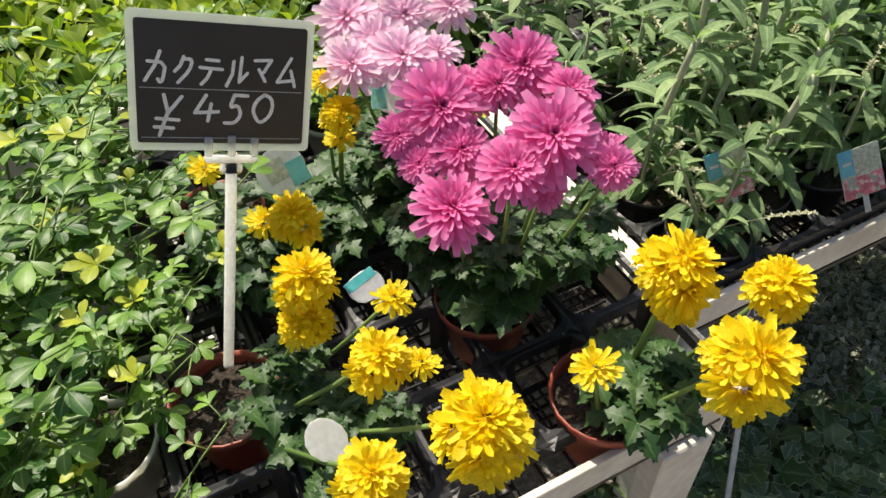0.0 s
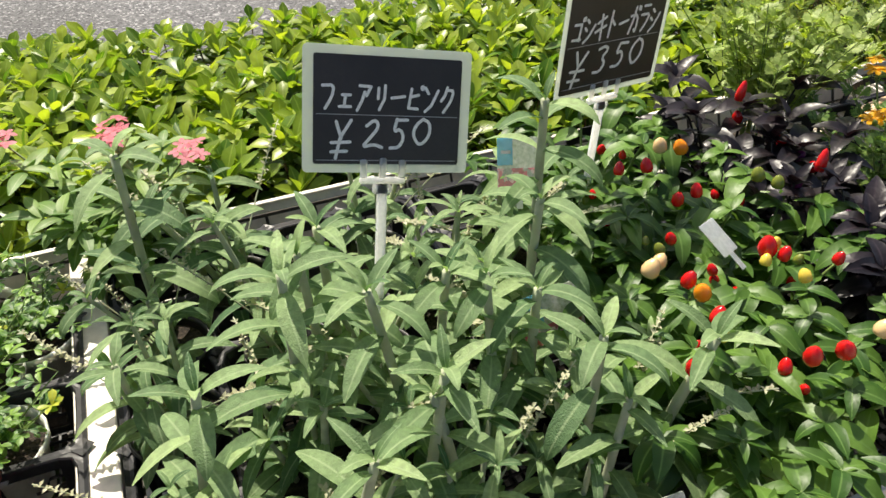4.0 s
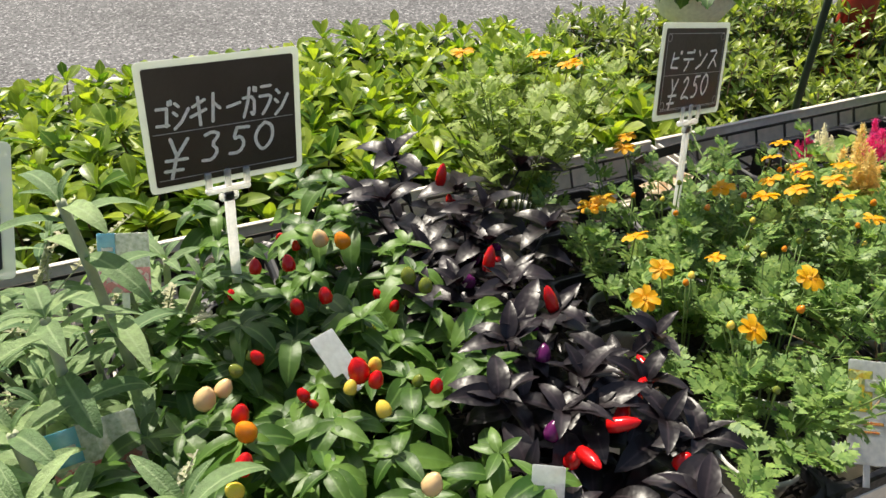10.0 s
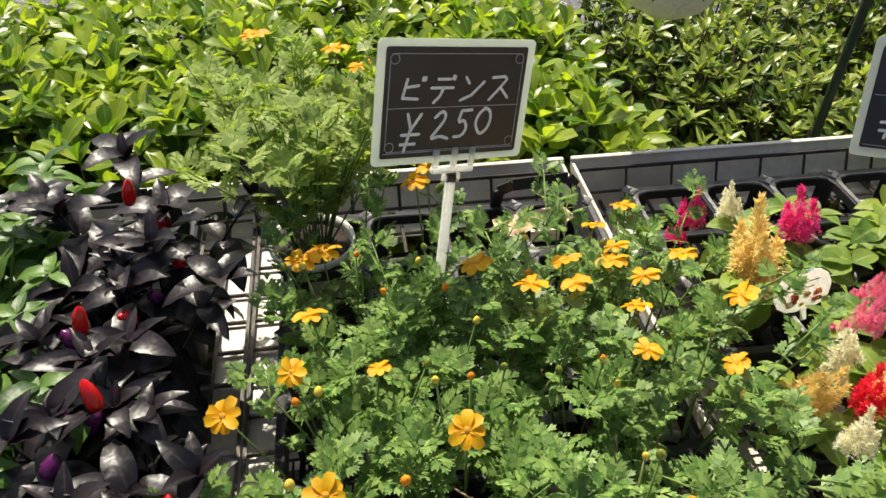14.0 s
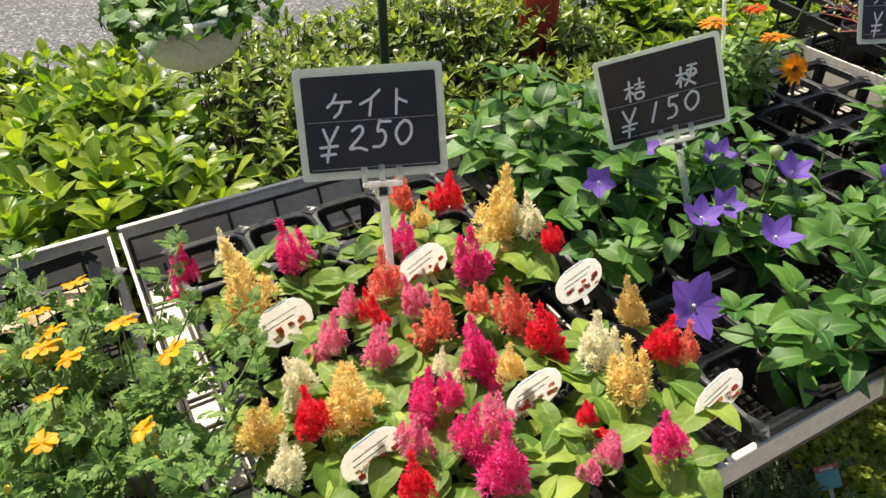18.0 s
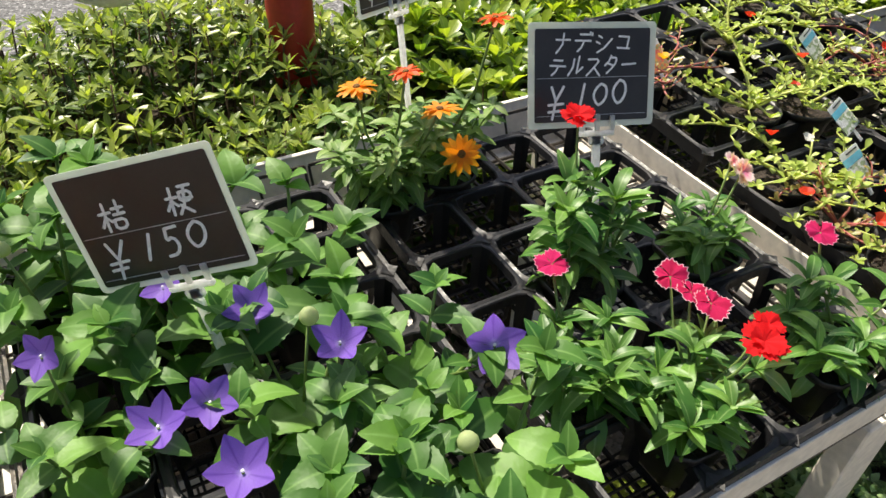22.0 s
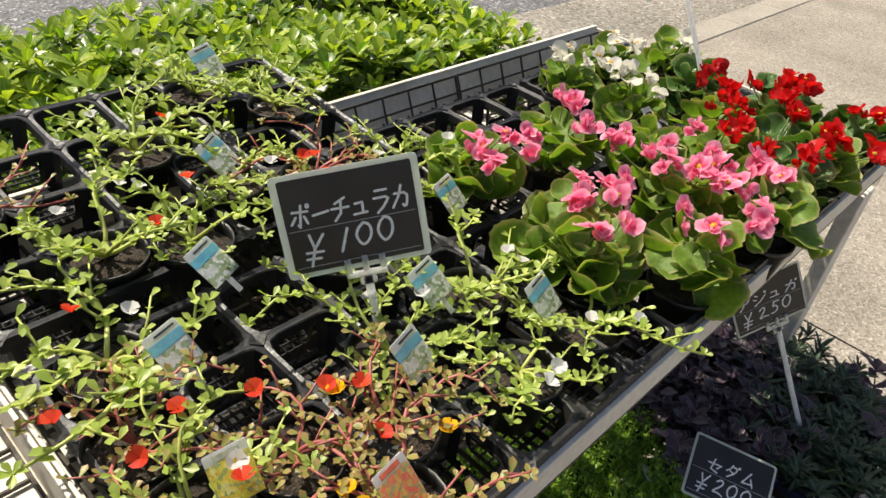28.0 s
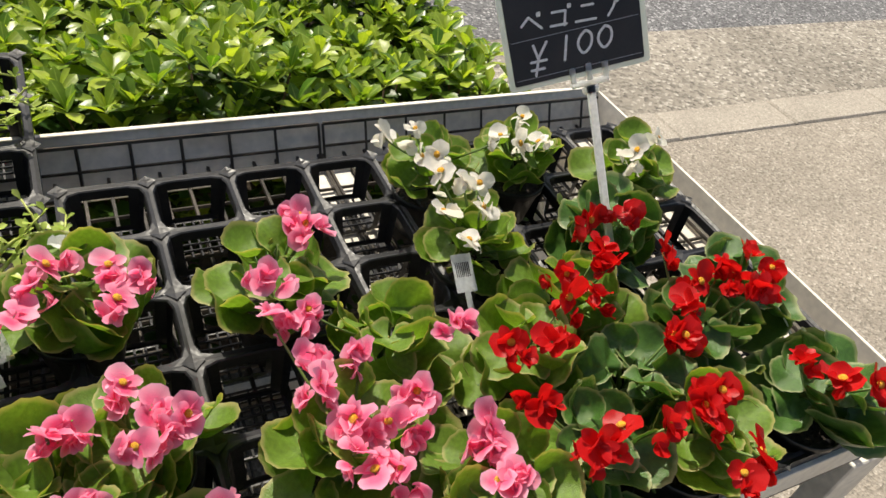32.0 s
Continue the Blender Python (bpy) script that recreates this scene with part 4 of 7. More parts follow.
for ax, ay in ((1.682, 0.83), (2.15, 0.86)):
    s = Shape()
    tube(s, [(0.004, 0.004, 1.72), ((ax - 1.937) * 0.5, (ay - 0.775) * 0.5, 1.78), (ax - 1.937, ay - 0.775, 1.74)], 0.005, 0.004, 6)
    part("arm", s, "green_pole", cane)

# ---- pots ----
def squared(shape):
    """Rounds a round pot out towards a square one."""
    out = []
    for v in shape.v:
        a = np.arctan2(v[:, 1], v[:, 0])
        k = (np.abs(np.cos(a)) ** 5 + np.abs(np.sin(a)) ** 5) ** -0.2
        out.append(v * np.stack((k, k, np.ones_like(k)), axis=1))
    shape.v = out


def pot_shapes(r, h):
    p, so = Shape(), Shape()
    lathe(p, [(r * 0.72, -h), (r * 0.97, -0.008), (r * 1.04, -0.008), (r * 1.06, 0.0), (r * 1.02, 0.001), (r * 0.97, -0.006), (r * 0.93, -0.014)], 20)
    p.add([(r * 0.72 * math.cos(a * math.pi / 10), r * 0.72 * math.sin(a * math.pi / 10), -h) for a in range(20)], [tuple(range(20))[::-1]])
    lathe(so, [(r * 0.95, -0.012), (r * 0.7, -0.009), (r * 0.35, -0.007), (0.001, -0.006)], 20, bump=0.0022)
    return p, so


POTS = {}


def add_pot(parent, r=0.042, h=0.066, mat="pot", square=False):
    key = (r, h, mat, square)
    if key not in POTS:
        p, so = pot_shapes(r, h)
        if square:
            squared(p)
            squared(so)
        POTS[key] = (p.mesh("pot", mat), so.mesh("soil", "soil"))
    part("pot", POTS[key][0], None, parent)
    part("soil", POTS[key][1], None, parent)


# ---- flower heads, built once each ----
def daisy(n, length, width, rings, kind="petal", fold=0.15, curl=0.3, el0=0.1, el1=1.2, shrink=0.55, dome=0.0, rows=3):
    """A flower head of rings of petals about +z."""
    lv = Leaves(leaf(length, width, kind, rows, fold, curl), leaf(length * 0.92, width * 1.06, kind, rows, fold * 1.3, curl * 1.4))
    for q in range(rings):
        t = q / max(1, rings - 1) if rings > 1 else 0
        k = max(5, round(n * (1 - 0.45 * t)))
        for i in range(k):
            a = 2 * math.pi * (i + 0.5 * (q % 2)) / k + U(-0.09, 0.09)
            rr = length * 0.06 * (1 - t)
            lv.put((rr * math.cos(a), rr * math.sin(a), dome * length * t * 0.35), a, el0 + (el1 - el0) * t + U(-0.12, 0.12), (1 - (1 - shrink) * t) * U(0.88, 1.08), U(-0.25, 0.25))
    return lv.into(Shape())


def double_head(lv, r, at, axis, size, rings=6):
    """One double head of round-tipped petals facing along axis, with a tight darker middle."""
    ax = Vector(axis).normalized()
    turn = np.array(Vector((0, 0, 1)).rotation_difference(ax).to_matrix())
    for q in range(rings):
        t = q / (rings - 1)
        k = round(19 - 9 * t)
        for i in range(k):
            a = 2 * math.pi * (i + 0.5 * (q % 2)) / k + r.uniform(-0.14, 0.14)
            m = frame_of(a, -0.12 + 1.3 * t + r.uniform(-0.16, 0.16), size * (1 - 0.62 * t) * r.uniform(0.86, 1.1), r.uniform(-0.3, 0.3))
            p = np.array((0.28 * (1 - t) * math.cos(a), 0.28 * (1 - t) * math.sin(a), 0.22 * t)) * size
            j = r.randrange(len(lv.t))
            lv.m[j].append(turn @ m)
            lv.p[j].append(tuple(turn @ p + np.array(at)))


def ball_mum(seed, heads):
    """Yellow chrysanthemum heads crowded into one domed cluster, about one unit in radius."""
    r = random.Random(seed)
    lv = Leaves(leaf(0.74, 0.24, "tongue", 6, 0.35, -0.35), leaf(0.7, 0.26, "tongue", 6, 0.25, 0.3), leaf(0.66, 0.22, "tongue", 6, 0.5, -0.1))
    if heads == 1:
        double_head(lv, r, (0, 0, 0), (0, 0, 1), 1.0, 4)
        return lv.into(Shape())
    double_head(lv, r, (0, 0, 0.3), (0, 0, 1), 0.72)
    for i in range(heads):
        a = 2 * math.pi * (i + r.uniform(-0.15, 0.15)) / heads
        d = r.uniform(0.34, 0.46)
        double_head(lv, r, (d * math.cos(a), d * math.sin(a), r.uniform(-0.06, 0.1)), (math.cos(a), math.sin(a), r.uniform(0.45, 0.8)), r.uniform(0.52, 0.66))
    return lv.into(Shape())


FL = {}
for c in ("yellow",):
    for k in range(3):
        FL["ball", k] = ball_mum(20 + k, 4 + k % 2).mesh("flower_head", c)
        FL["single", k] = ball_mum(30 + k, 1).mesh("flower_head", c)
for c in ("magenta", "lightpink"):
    for k in range(2):
        FL[c, k] = daisy(22 if c == "magenta" else 17, 1.0, 0.23 if c == "magenta" else 0.26, 6 if c == "magenta" else 5, "tongue", 0.35, 0.12, -0.05, 1.15, 0.28, 0.25, 6).mesh("flower_head", c)
FL["bid"] = daisy(8, 1.0, 0.6, 1, "tongue", 0.35, 0.5, 0.32, 0.32, rows=6).mesh("flower", "bid_petal")
FL["zin"] = daisy(13, 1.0, 0.34, 2, "petal", 0.12, 0.35, 0.1, 0.3, 0.85).mesh("flower", "orange")
FL["zin_deep"] = daisy(13, 1.0, 0.34, 2, "petal", 0.12, 0.35, 0.1, 0.3, 0.85).mesh("flower", "deep_orange")


def star_bell(cup, seed):
    """A balloon flower: five broad pointed lobes joined to two thirds of their length, cupped, each creased along its middle."""
    r, sh, seg = random.Random(seed), Shape(), 60
    v, al, ed, f = [(0, 0, -0.12)], [0], [0], []
    rings = (0.2, 0.42, 0.64, 0.84, 1.0)
    for k in rings:
        for q in range(seg):
            a = 2 * math.pi * q / seg
            lobe = abs((q % 12) / 6 - 1)
            far = 0.62 + 0.38 * lobe ** 1.15
            rr = k * (far if k > 0.6 else 0.62 + (far - 0.62) * k / 0.64)
            z = cup * rr ** 2 + 0.05 * (lobe - 0.5) * k - 0.12 * (1 - k) ** 2 - 0.12 * max(0, rr - 0.75) + r.uniform(-0.012, 0.012) * k
            v.append((rr * math.cos(a), rr * math.sin(a), z))
            al.append(k)
            ed.append(1 - lobe)
    f += [(0, 1 + q, 1 + (q + 1) % seg) for q in range(seg)]
    for i in range(len(rings) - 1):
        f += [(1 + i * seg + q, 1 + (i + 1) * seg + q, 1 + (i + 1) * seg + (q + 1) % seg, 1 + i * seg + (q + 1) % seg) for q in range(seg)]
    sh.add(v, f, al, ed)
    return sh.mesh("flower", "violet")


FL["bell"], FL["bell_open"] = star_bell(0.55, 1), star_bell(0.28, 2)


def fringed(seed):
    """A pink's petal along +y: a wedge that widens to a ruffled, toothed edge."""
    r, v, al, ed, f = random.Random(seed), [], [], [], []
    cols, rows = 11, 6
    for i in range(rows + 1):
        t = i / rows
        for k in range(cols):
            u = 2 * k / (cols - 1) - 1
            reach = 1 - 0.2 * u * u + (0.07 * (-1) ** k + r.uniform(-0.04, 0.04)) * t ** 3
            a = u * (0.5 + 0.22 * t)
            v.append((t * reach * math.sin(a), t * reach * math.cos(a), 0.05 * t * math.sin(4.5 * u + seed) - 0.12 * t * t + r.uniform(-0.02, 0.02) * t))
            al.append(t)
            ed.append(t ** 3)
    for i in range(rows):
        f += [(i * cols + k, i * cols + k + 1, (i + 1) * cols + k + 1, (i + 1) * cols + k) for k in range(cols - 1)]
    return np.array(v), f, np.array(al), np.array(ed)


for c in ("di_red", "di_scarlet", "di_mag", "di_pink"):
    sh = Leaves(*[fringed(q) for q in range(4)])
    for i in range(5):
        sh.put((0, 0, 0), i * 1.2566 + U(-0.16, 0.16), 0.18 + U(-0.14, 0.14), U(0.88, 1.06), U(-0.3, 0.3))
    for i in range(7 if c in ("di_pink", "di_scarlet") else 0):
        sh.put((0, 0, 0.08), i * 0.9 + 0.6, U(0.35, 0.9), U(0.65, 0.9), U(-0.4, 0.4))
    FL[c] = sh.into(Shape()).mesh("flower", c)
for c in ("beg_pink", "beg_red", "beg_white"):
    for k in range(5):
        sh = Leaves(round_leaf(0.5, 14, 0.35, 0.16, 0.3, 0.03), leaf(0.8, 0.52, "petal", 5, 0.25, 0.4, wave=0.06))
        for i, (a, e, sz) in enumerate(((0, 0.1, 1.0), (3.14, 0.15, 1.05), (1.57, 0.25, 0.85), (-1.57, 0.3, 0.8))):
            at = (0.2 * math.cos(a), 0.2 * math.sin(a), 0.03) if i < 2 else (0, 0, 0.02)
            shut = 0.0 if k < 2 else U(0.3, 1.0)
            sh.put(at, a + U(-0.35, 0.35), e + U(-0.3, 0.3) + shut, sz * U(0.75, 1.15), U(-0.6, 0.6), 0 if i < 2 else 1)
        if k in (1, 4) and c != "beg_white":
            for a in (0.8, 2.2, 4.1, 5.4):
                sh.put((0.1 * math.cos(a), 0.1 * math.sin(a), 0.06), a, U(0.5, 1.1), U(0.55, 0.8), U(-0.6, 0.6), rng.randrange(2))
        FL[c, k] = sh.into(Shape()).mesh("flower", c)
for c in ("white_petal", "red_petal", "bid_petal"):
    FL["cup", c] = daisy(5, 1.0, 0.95, 1, "fan", 0.1, 0.1, 0.75, 0.75).mesh("flower", c)
FL["flat", "pent"] = daisy(5, 1.0, 0.62, 1, "petal", 0.1, 0.3, 0.2, 0.2).mesh("flower", "pent")
s = Shape()
lathe(s, [(0.17, 0.0), (0.2, 0.06), (0.15, 0.12), (0.001, 0.15)], 10)
FL["eye"], FL["eye_dark"], FL["eye_pale"] = s.mesh("flower_eye", "gold_eye"), s.mesh("flower_eye", "dark_eye"), s.mesh("flower_eye", "bell_eye")


def plume(seed, mat):
    """A feathery celosia plume, one unit high: shaggy tufts up an uneven cone, with a crowd of side spires."""
    r = random.Random(seed)
    lv = Leaves(leaf(0.105, 0.042, "spoon", 2, 0.5, 0.2), leaf(0.085, 0.034, "lance", 2, 0.5, -0.4))
    spires = [((0, 0), 1.0, 0.2)] + [(((0.2 + 0.1 * (i % 2)) * math.cos(i * 0.9), (0.2 + 0.1 * (i % 2)) * math.sin(i * 0.9)), r.uniform(0.2, 0.7), 0.13) for i in range(7)]
    for (sx, sy), hh, w in spires:
        n = int(420 * hh) + 50
        for i in range(n):
            t = i / n
            rad = w * (1 - t) ** 0.6 * (0.85 + 0.25 * math.sin(t * 14 + sx * 20)) * r.uniform(0.5, 1.12)
            a = i * 2.39996
            lv.put((sx * (1.1 - 0.1 * t) + rad * math.cos(a), sy * (1.1 - 0.1 * t) + rad * math.sin(a), t * hh), a, 0.1 + 1.0 * t + r.uniform(-0.6, 0.6), r.uniform(0.5, 1.15), r.uniform(-0.6, 0.6))
    return lv.into(Shape()).mesh("plume", mat)


PLUME = {(c, k): plume(40 + k, c) for c in ("c_red", "c_mag", "c_yel", "c_cream", "c_coral", "c_rose") for k in range(2)}


def fruit(mat, long=1.0):
    s = Shape()
    lathe(s, [(0.12, -0.02), (0.42, 0.06), (0.5, 0.3 * long), (0.44, 0.65 * long), (0.25, 0.95 * long), (0.001, 1.08 * long)], 10)
    return s.mesh("fruit", mat)


FRUIT = {c: fruit(c, 1.15 if c in ("f_red", "f_purple") else 1.0) for c in ("f_red", "f_orange", "f_yellow", "f_cream", "f_purple", "f_green")}
LONG_RED = fruit("f_red", 2.0)


def bloom(parent, mesh, x, y, z, r, tilt=0.35, yaw=None, eye=None, label=""):
    """A flower as a part of its plant, in the plant's own space, tipped over towards yaw."""
    yaw = U(0, 6.28) if yaw is None else yaw
    m = Matrix.Translation((x, y, z)) @ Matrix.Rotation(tilt, 4, Vector((-math.sin(yaw), math.cos(yaw), 0))) @ Matrix.Rotation(U(0, 6.28), 4, "Z") @ Matrix.Scale(r, 4)
    ob = part("flower", mesh, None, parent, label, m)
    if eye:
        part("flower_eye", FL[eye], None, ob, m=Matrix.Scale(0.3 if eye == "eye_pale" else 1.0, 4))
    return ob

# ---- foliage of each kind, a few forms each ----
def stem_line(x, y, h, lean, yaw, n=4, bow=0.3):
    return [(x + lean * h * (t + bow * t * t) * math.cos(yaw), y + lean * h * (t + bow * t * t) * math.sin(yaw), h * t * (1 - 0.1 * lean * t)) for t in (i / n for i in range(n + 1))]


def at_line(pts, t):
    i = min(int(t * (len(pts) - 1)), len(pts) - 2)
    u = t * (len(pts) - 1) - i
    return tuple(a + (b - a) * u for a, b in zip(pts[i], pts[i + 1]))


def bushy(tpls, stems, height, spread, pairs, size0, size1, el0, el1, lean=(0.05, 0.5), whorl=2, base=0.02, tip_whorl=5, stem_r=0.0016, start=0.12):
    lv, st = Leaves(*tpls), Shape()
    for i in range(stems):
        yaw = 2 * math.pi * i / stems + U(-0.4, 0.4)
        h = height * U(0.75, 1.1)
        pts = stem_line(base * math.cos(yaw), base * math.sin(yaw), h, U(*lean) * spread, yaw)
        tube(st, pts, stem_r * 1.3, stem_r * 0.7, 5)
        a0 = U(0, 6.28)
        for j in range(pairs):
            t = start + (0.97 - start) * j / max(1, pairs - 1)
            p = at_line(pts, t)
            a0 += 1.57 + U(-0.3, 0.3)
            for k in range(whorl):
                lv.put(p, a0 + k * 2 * math.pi / whorl + U(-0.3, 0.3), el0 + (el1 - el0) * t + U(-0.25, 0.25), (size0 + (size1 - size0) * t) * U(0.8, 1.15), U(-0.5, 0.5))
        for k in range(tip_whorl):
            lv.put(pts[-1], k * 2.4 + a0, el1 + U(-0.2, 0.35), size1 * U(0.6, 1.0), U(-0.3, 0.3))
    return lv.into(Shape()), st


FOL = {}


def form(key, leaf_mat_name, stem_mat, count, maker):
    FOL[key] = []
    for _ in range(count):
        out = maker()
        FOL[key].append((out[0].mesh("leaves", leaf_mat_name), out[1].mesh("stems", stem_mat), *[(nm, sh.mesh(nm, mt)) for nm, sh, mt in out[2:]]))


def dress(parent, key, k=None, turn=None, scale=1.0, at=(0, 0, 0)):
    f = FOL[key][rng.randrange(len(FOL[key])) if k is None else k]
    m = Matrix.Translation(at) @ Matrix.Rotation(U(0, 6.28) if turn is None else turn, 4, "Z") @ Matrix.Scale(scale, 4)
    tagged(part("foliage", f[0], None, parent, m=m), kind="stuff")
    tagged(part("stem", f[1], None, parent, m=m), kind="stuff")
    for nm, me in f[2:]:
        tagged(part(nm, me, None, parent, m=m), kind="stuff")


def sage_form():
    t = [leaf(0.096, 0.022, "lance", 7, 0.35, 1.4), leaf(0.11, 0.0245, "lance", 7, 0.3, 1.9), leaf(0.08, 0.019, "lance", 7, 0.4, 1.0)]
    lv, st = Leaves(*t), Shape()
    for i in range(4):
        yaw, h = i * 1.57 + U(-0.5, 0.5), U(0.08, 0.17)
        pts = stem_line(0.016 * math.cos(yaw), 0.016 * math.sin(yaw), h, U(0.02, 0.35), yaw, 5)
        tube(st, pts, 0.0046, 0.003, 6)
        a0, n = U(0, 6.28), max(3, int(h / 0.036))
        for j in range(n):
            u = 0.12 + 0.82 * j / (n - 1)
            a0 += 1.57 + U(-0.25, 0.25)
            for k in range(2):
                lv.put(at_line(pts, u), a0 + math.pi * k + U(-0.2, 0.2), 0.3 + 0.35 * u + U(-0.35, 0.2), (1.1 - 0.4 * u) * U(0.85, 1.15), U(-0.4, 0.4))
        for k in range(4):
            lv.put(pts[-1], a0 + k * 1.6, U(0.8, 1.3), U(0.3, 0.55), U(-0.3, 0.3))
    buds = Leaves(leaf(0.0085, 0.006, "spoon", 2, 0.6, 0.2))
    for i in range(3):
        yaw, n = U(0, 6.28), 12
        pts = stem_line(0.01, 0, U(0.12, 0.2), U(0.4, 0.9), yaw, 5)
        tube(st, pts, 0.0014, 0.0009, 4)
        for j in range(n):
            p = at_line(pts, 0.6 + 0.4 * j / n)
            for k in range(3):
                buds.put(p, k * 2.1 + j, U(0.2, 0.8), U(0.6, 1.2))
    return lv.into(Shape()), st, ("bud_spike", buds.into(Shape()), "bud")


form("sage", "sage", "sage_stem", 6, sage_form)
STALKS = [0.12, 0.12, 0.14, 0.14, 0.155, 0.155, 0.17, 0.185, 0.24]
stalk_heights = iter(STALKS)


def stalk_form():
    """One tall sage shoot: a thick pale stem with wide-set pairs of arching leaves and an upright tip."""
    t = [leaf(0.074, 0.0185, "lance", 8, 0.38, 1.2), leaf(0.082, 0.0205, "lance", 8, 0.32, 1.6), leaf(0.064, 0.0165, "lance", 8, 0.42, 0.85)]
    lv, st = Leaves(*t), Shape()
    yaw, high = U(0, 6.28), next(stalk_heights)
    pts = stem_line(0, 0, high, U(0.0, 0.14), yaw, 6)
    tube(st, pts, 0.0048, 0.0034, 8)
    a0, n = U(0, 6.28), max(3, round(high / 0.036))
    for j in range(n):
        u = 0.18 + 0.74 * j / (n - 1)
        a0 += 1.57 + U(-0.2, 0.2)
        for k in range(2):
            lv.put(at_line(pts, u), a0 + math.pi * k + U(-0.15, 0.15), 0.45 + U(-0.25, 0.25), (1.08 - 0.3 * u) * U(0.9, 1.1), U(-0.3, 0.3))
    for k in range(2):
        lv.put(at_line(pts, 0.97), a0 + 1.57 + k * 3.14 + U(-0.2, 0.2), U(0.7, 1.0), U(0.6, 0.78), U(-0.2, 0.2))
    for k in range(2):
        lv.put(pts[-1], a0 + k * 3.14 + U(-0.3, 0.3), U(1.0, 1.35), U(0.35, 0.5), U(-0.2, 0.2))
    return lv.into(Shape()), st


form("sage_stalk", "sage", "sage_stem", len(STALKS), stalk_form)
chili_t = [leaf(0.044, 0.0175, "acute", 8, 0.35, 0.9, wave=0.05), leaf(0.052, 0.0205, "acute", 8, 0.35, 1.4, wave=0.06), leaf(0.031, 0.0115, "acute", 6, 0.3, 0.5)]
form("chili", "chili", "stem", 3, lambda: bushy(chili_t, 14, 0.105, 1.0, 7, 1.05, 0.85, -0.35, 0.25, (0.1, 0.95), 2, tip_whorl=4))
black_t = [leaf(0.062, 0.026, "acute", 12, 0.45, 0.8, wave=0.03), leaf(0.07, 0.03, "acute", 12, 0.4, 1.3, wave=0.035), leaf(0.048, 0.018, "acute", 9, 0.5, 0.4, wave=0.03)]
form("black", "black", "black", 4, lambda: bushy(black_t, 8, 0.12, 0.7, 6, 1.0, 0.7, -0.35, 0.75, (0.05, 0.8), 2, tip_whorl=4))
bid_t = [fern(0.023, 0.025), fern(0.019, 0.019), fern(0.026, 0.023, 4)]
form("bidens", "bidens", "stem", 3, lambda: bushy(bid_t, 14, 0.1, 1.0, 5, 1.12, 0.85, 0.1, 0.6, (0.0, 1.0), 2, tip_whorl=3, stem_r=0.0009, start=0.35))
form("dry", "bidens", "dry_stem", 1, lambda: bushy(bid_t, 16, 0.08, 1.1, 3, 0.8, 0.6, 0.0, 0.5, (0.1, 1.1), 1, tip_whorl=1, stem_r=0.0011, start=0.6))
fea_t = [fern(0.036, 0.036, 4), fern(0.031, 0.028)]
form("feather", "feather", "stem", 2, lambda: bushy(fea_t, 17, 0.21, 0.6, 8, 0.85, 0.7, 0.2, 0.7, (0.0, 0.8), 2, tip_whorl=4, stem_r=0.0009, start=0.35))
cel_t = [leaf(0.052, 0.031, "acute", 8, 0.3, 0.8, wave=0.035), leaf(0.062, 0.037, "acute", 8, 0.28, 1.2, wave=0.035), leaf(0.036, 0.017, "acute", 6, 0.35, 0.5)]
form("celosia", "celosia", "stem", 4, lambda: bushy(cel_t, 5, 0.05, 0.8, 2, 1.0, 0.75, -0.3, 0.5, (0.05, 0.7), 2, tip_whorl=3, stem_r=0.002, start=0.35))
kik_t = [leaf(0.058, 0.037, "ovate", 15, 0.22, 0.6, 1, 0.07), leaf(0.068, 0.042, "ovate", 15, 0.25, 1.1, 1, 0.07), leaf(0.044, 0.026, "ovate", 13, 0.3, 0.3, 1, 0.07)]
form("kikyo", "kikyo", "stem", 5, lambda: bushy(kik_t, 5, 0.075, 0.9, 4, 1.0, 0.55, -0.25, 0.7, (0.05, 0.85), 2, tip_whorl=4, stem_r=0.0019))
di_t = [leaf(0.056, 0.017, "lance", 6, 0.4, 0.8), leaf(0.066, 0.02, "lance", 6, 0.3, 1.5), leaf(0.044, 0.012, "lance", 5, 0.4, 0.4)]
form("dianthus", "pink_leaf", "stem", 3, lambda: bushy(di_t, 8, 0.062, 0.9, 6, 1.05, 0.8, 0.0, 0.8, (0.05, 0.75), 2, tip_whorl=5, stem_r=0.0016))
form("dianthus_tall", "pink_leaf", "stem", 1, lambda: bushy(di_t, 6, 0.13, 0.3, 8, 1.05, 0.75, 0.3, 0.9, (0.05, 0.6), 2, tip_whorl=5, stem_r=0.0018))
zin_t = [leaf(0.05, 0.016, "lance", 5, 0.3, 0.8), leaf(0.044, 0.015, "lance", 5, 0.3, 0.5)]
form("zinnia", "zinnia", "stem", 2, lambda: bushy(zin_t, 12, 0.11, 0.6, 7, 1.0, 0.8, 0.0, 0.3, (0.0, 0.8), 2, tip_whorl=4, stem_r=0.0015))
mum_t = [leaf(0.055, 0.042, "ovate", 8, 0.25, 0.5, 1, 0.45), leaf(0.048, 0.036, "ovate", 8, 0.3, 0.8, 1, 0.45), leaf(0.06, 0.045, "ovate", 8, 0.2, 0.7, 1, 0.5)]
form("mum", "mum_leaf", "stem", 3, lambda: bushy(mum_t, 8, 0.06, 1.1, 5, 1.0, 0.8, -0.2, 0.2, (0.1, 0.9), 2, tip_whorl=4, stem_r=0.002))


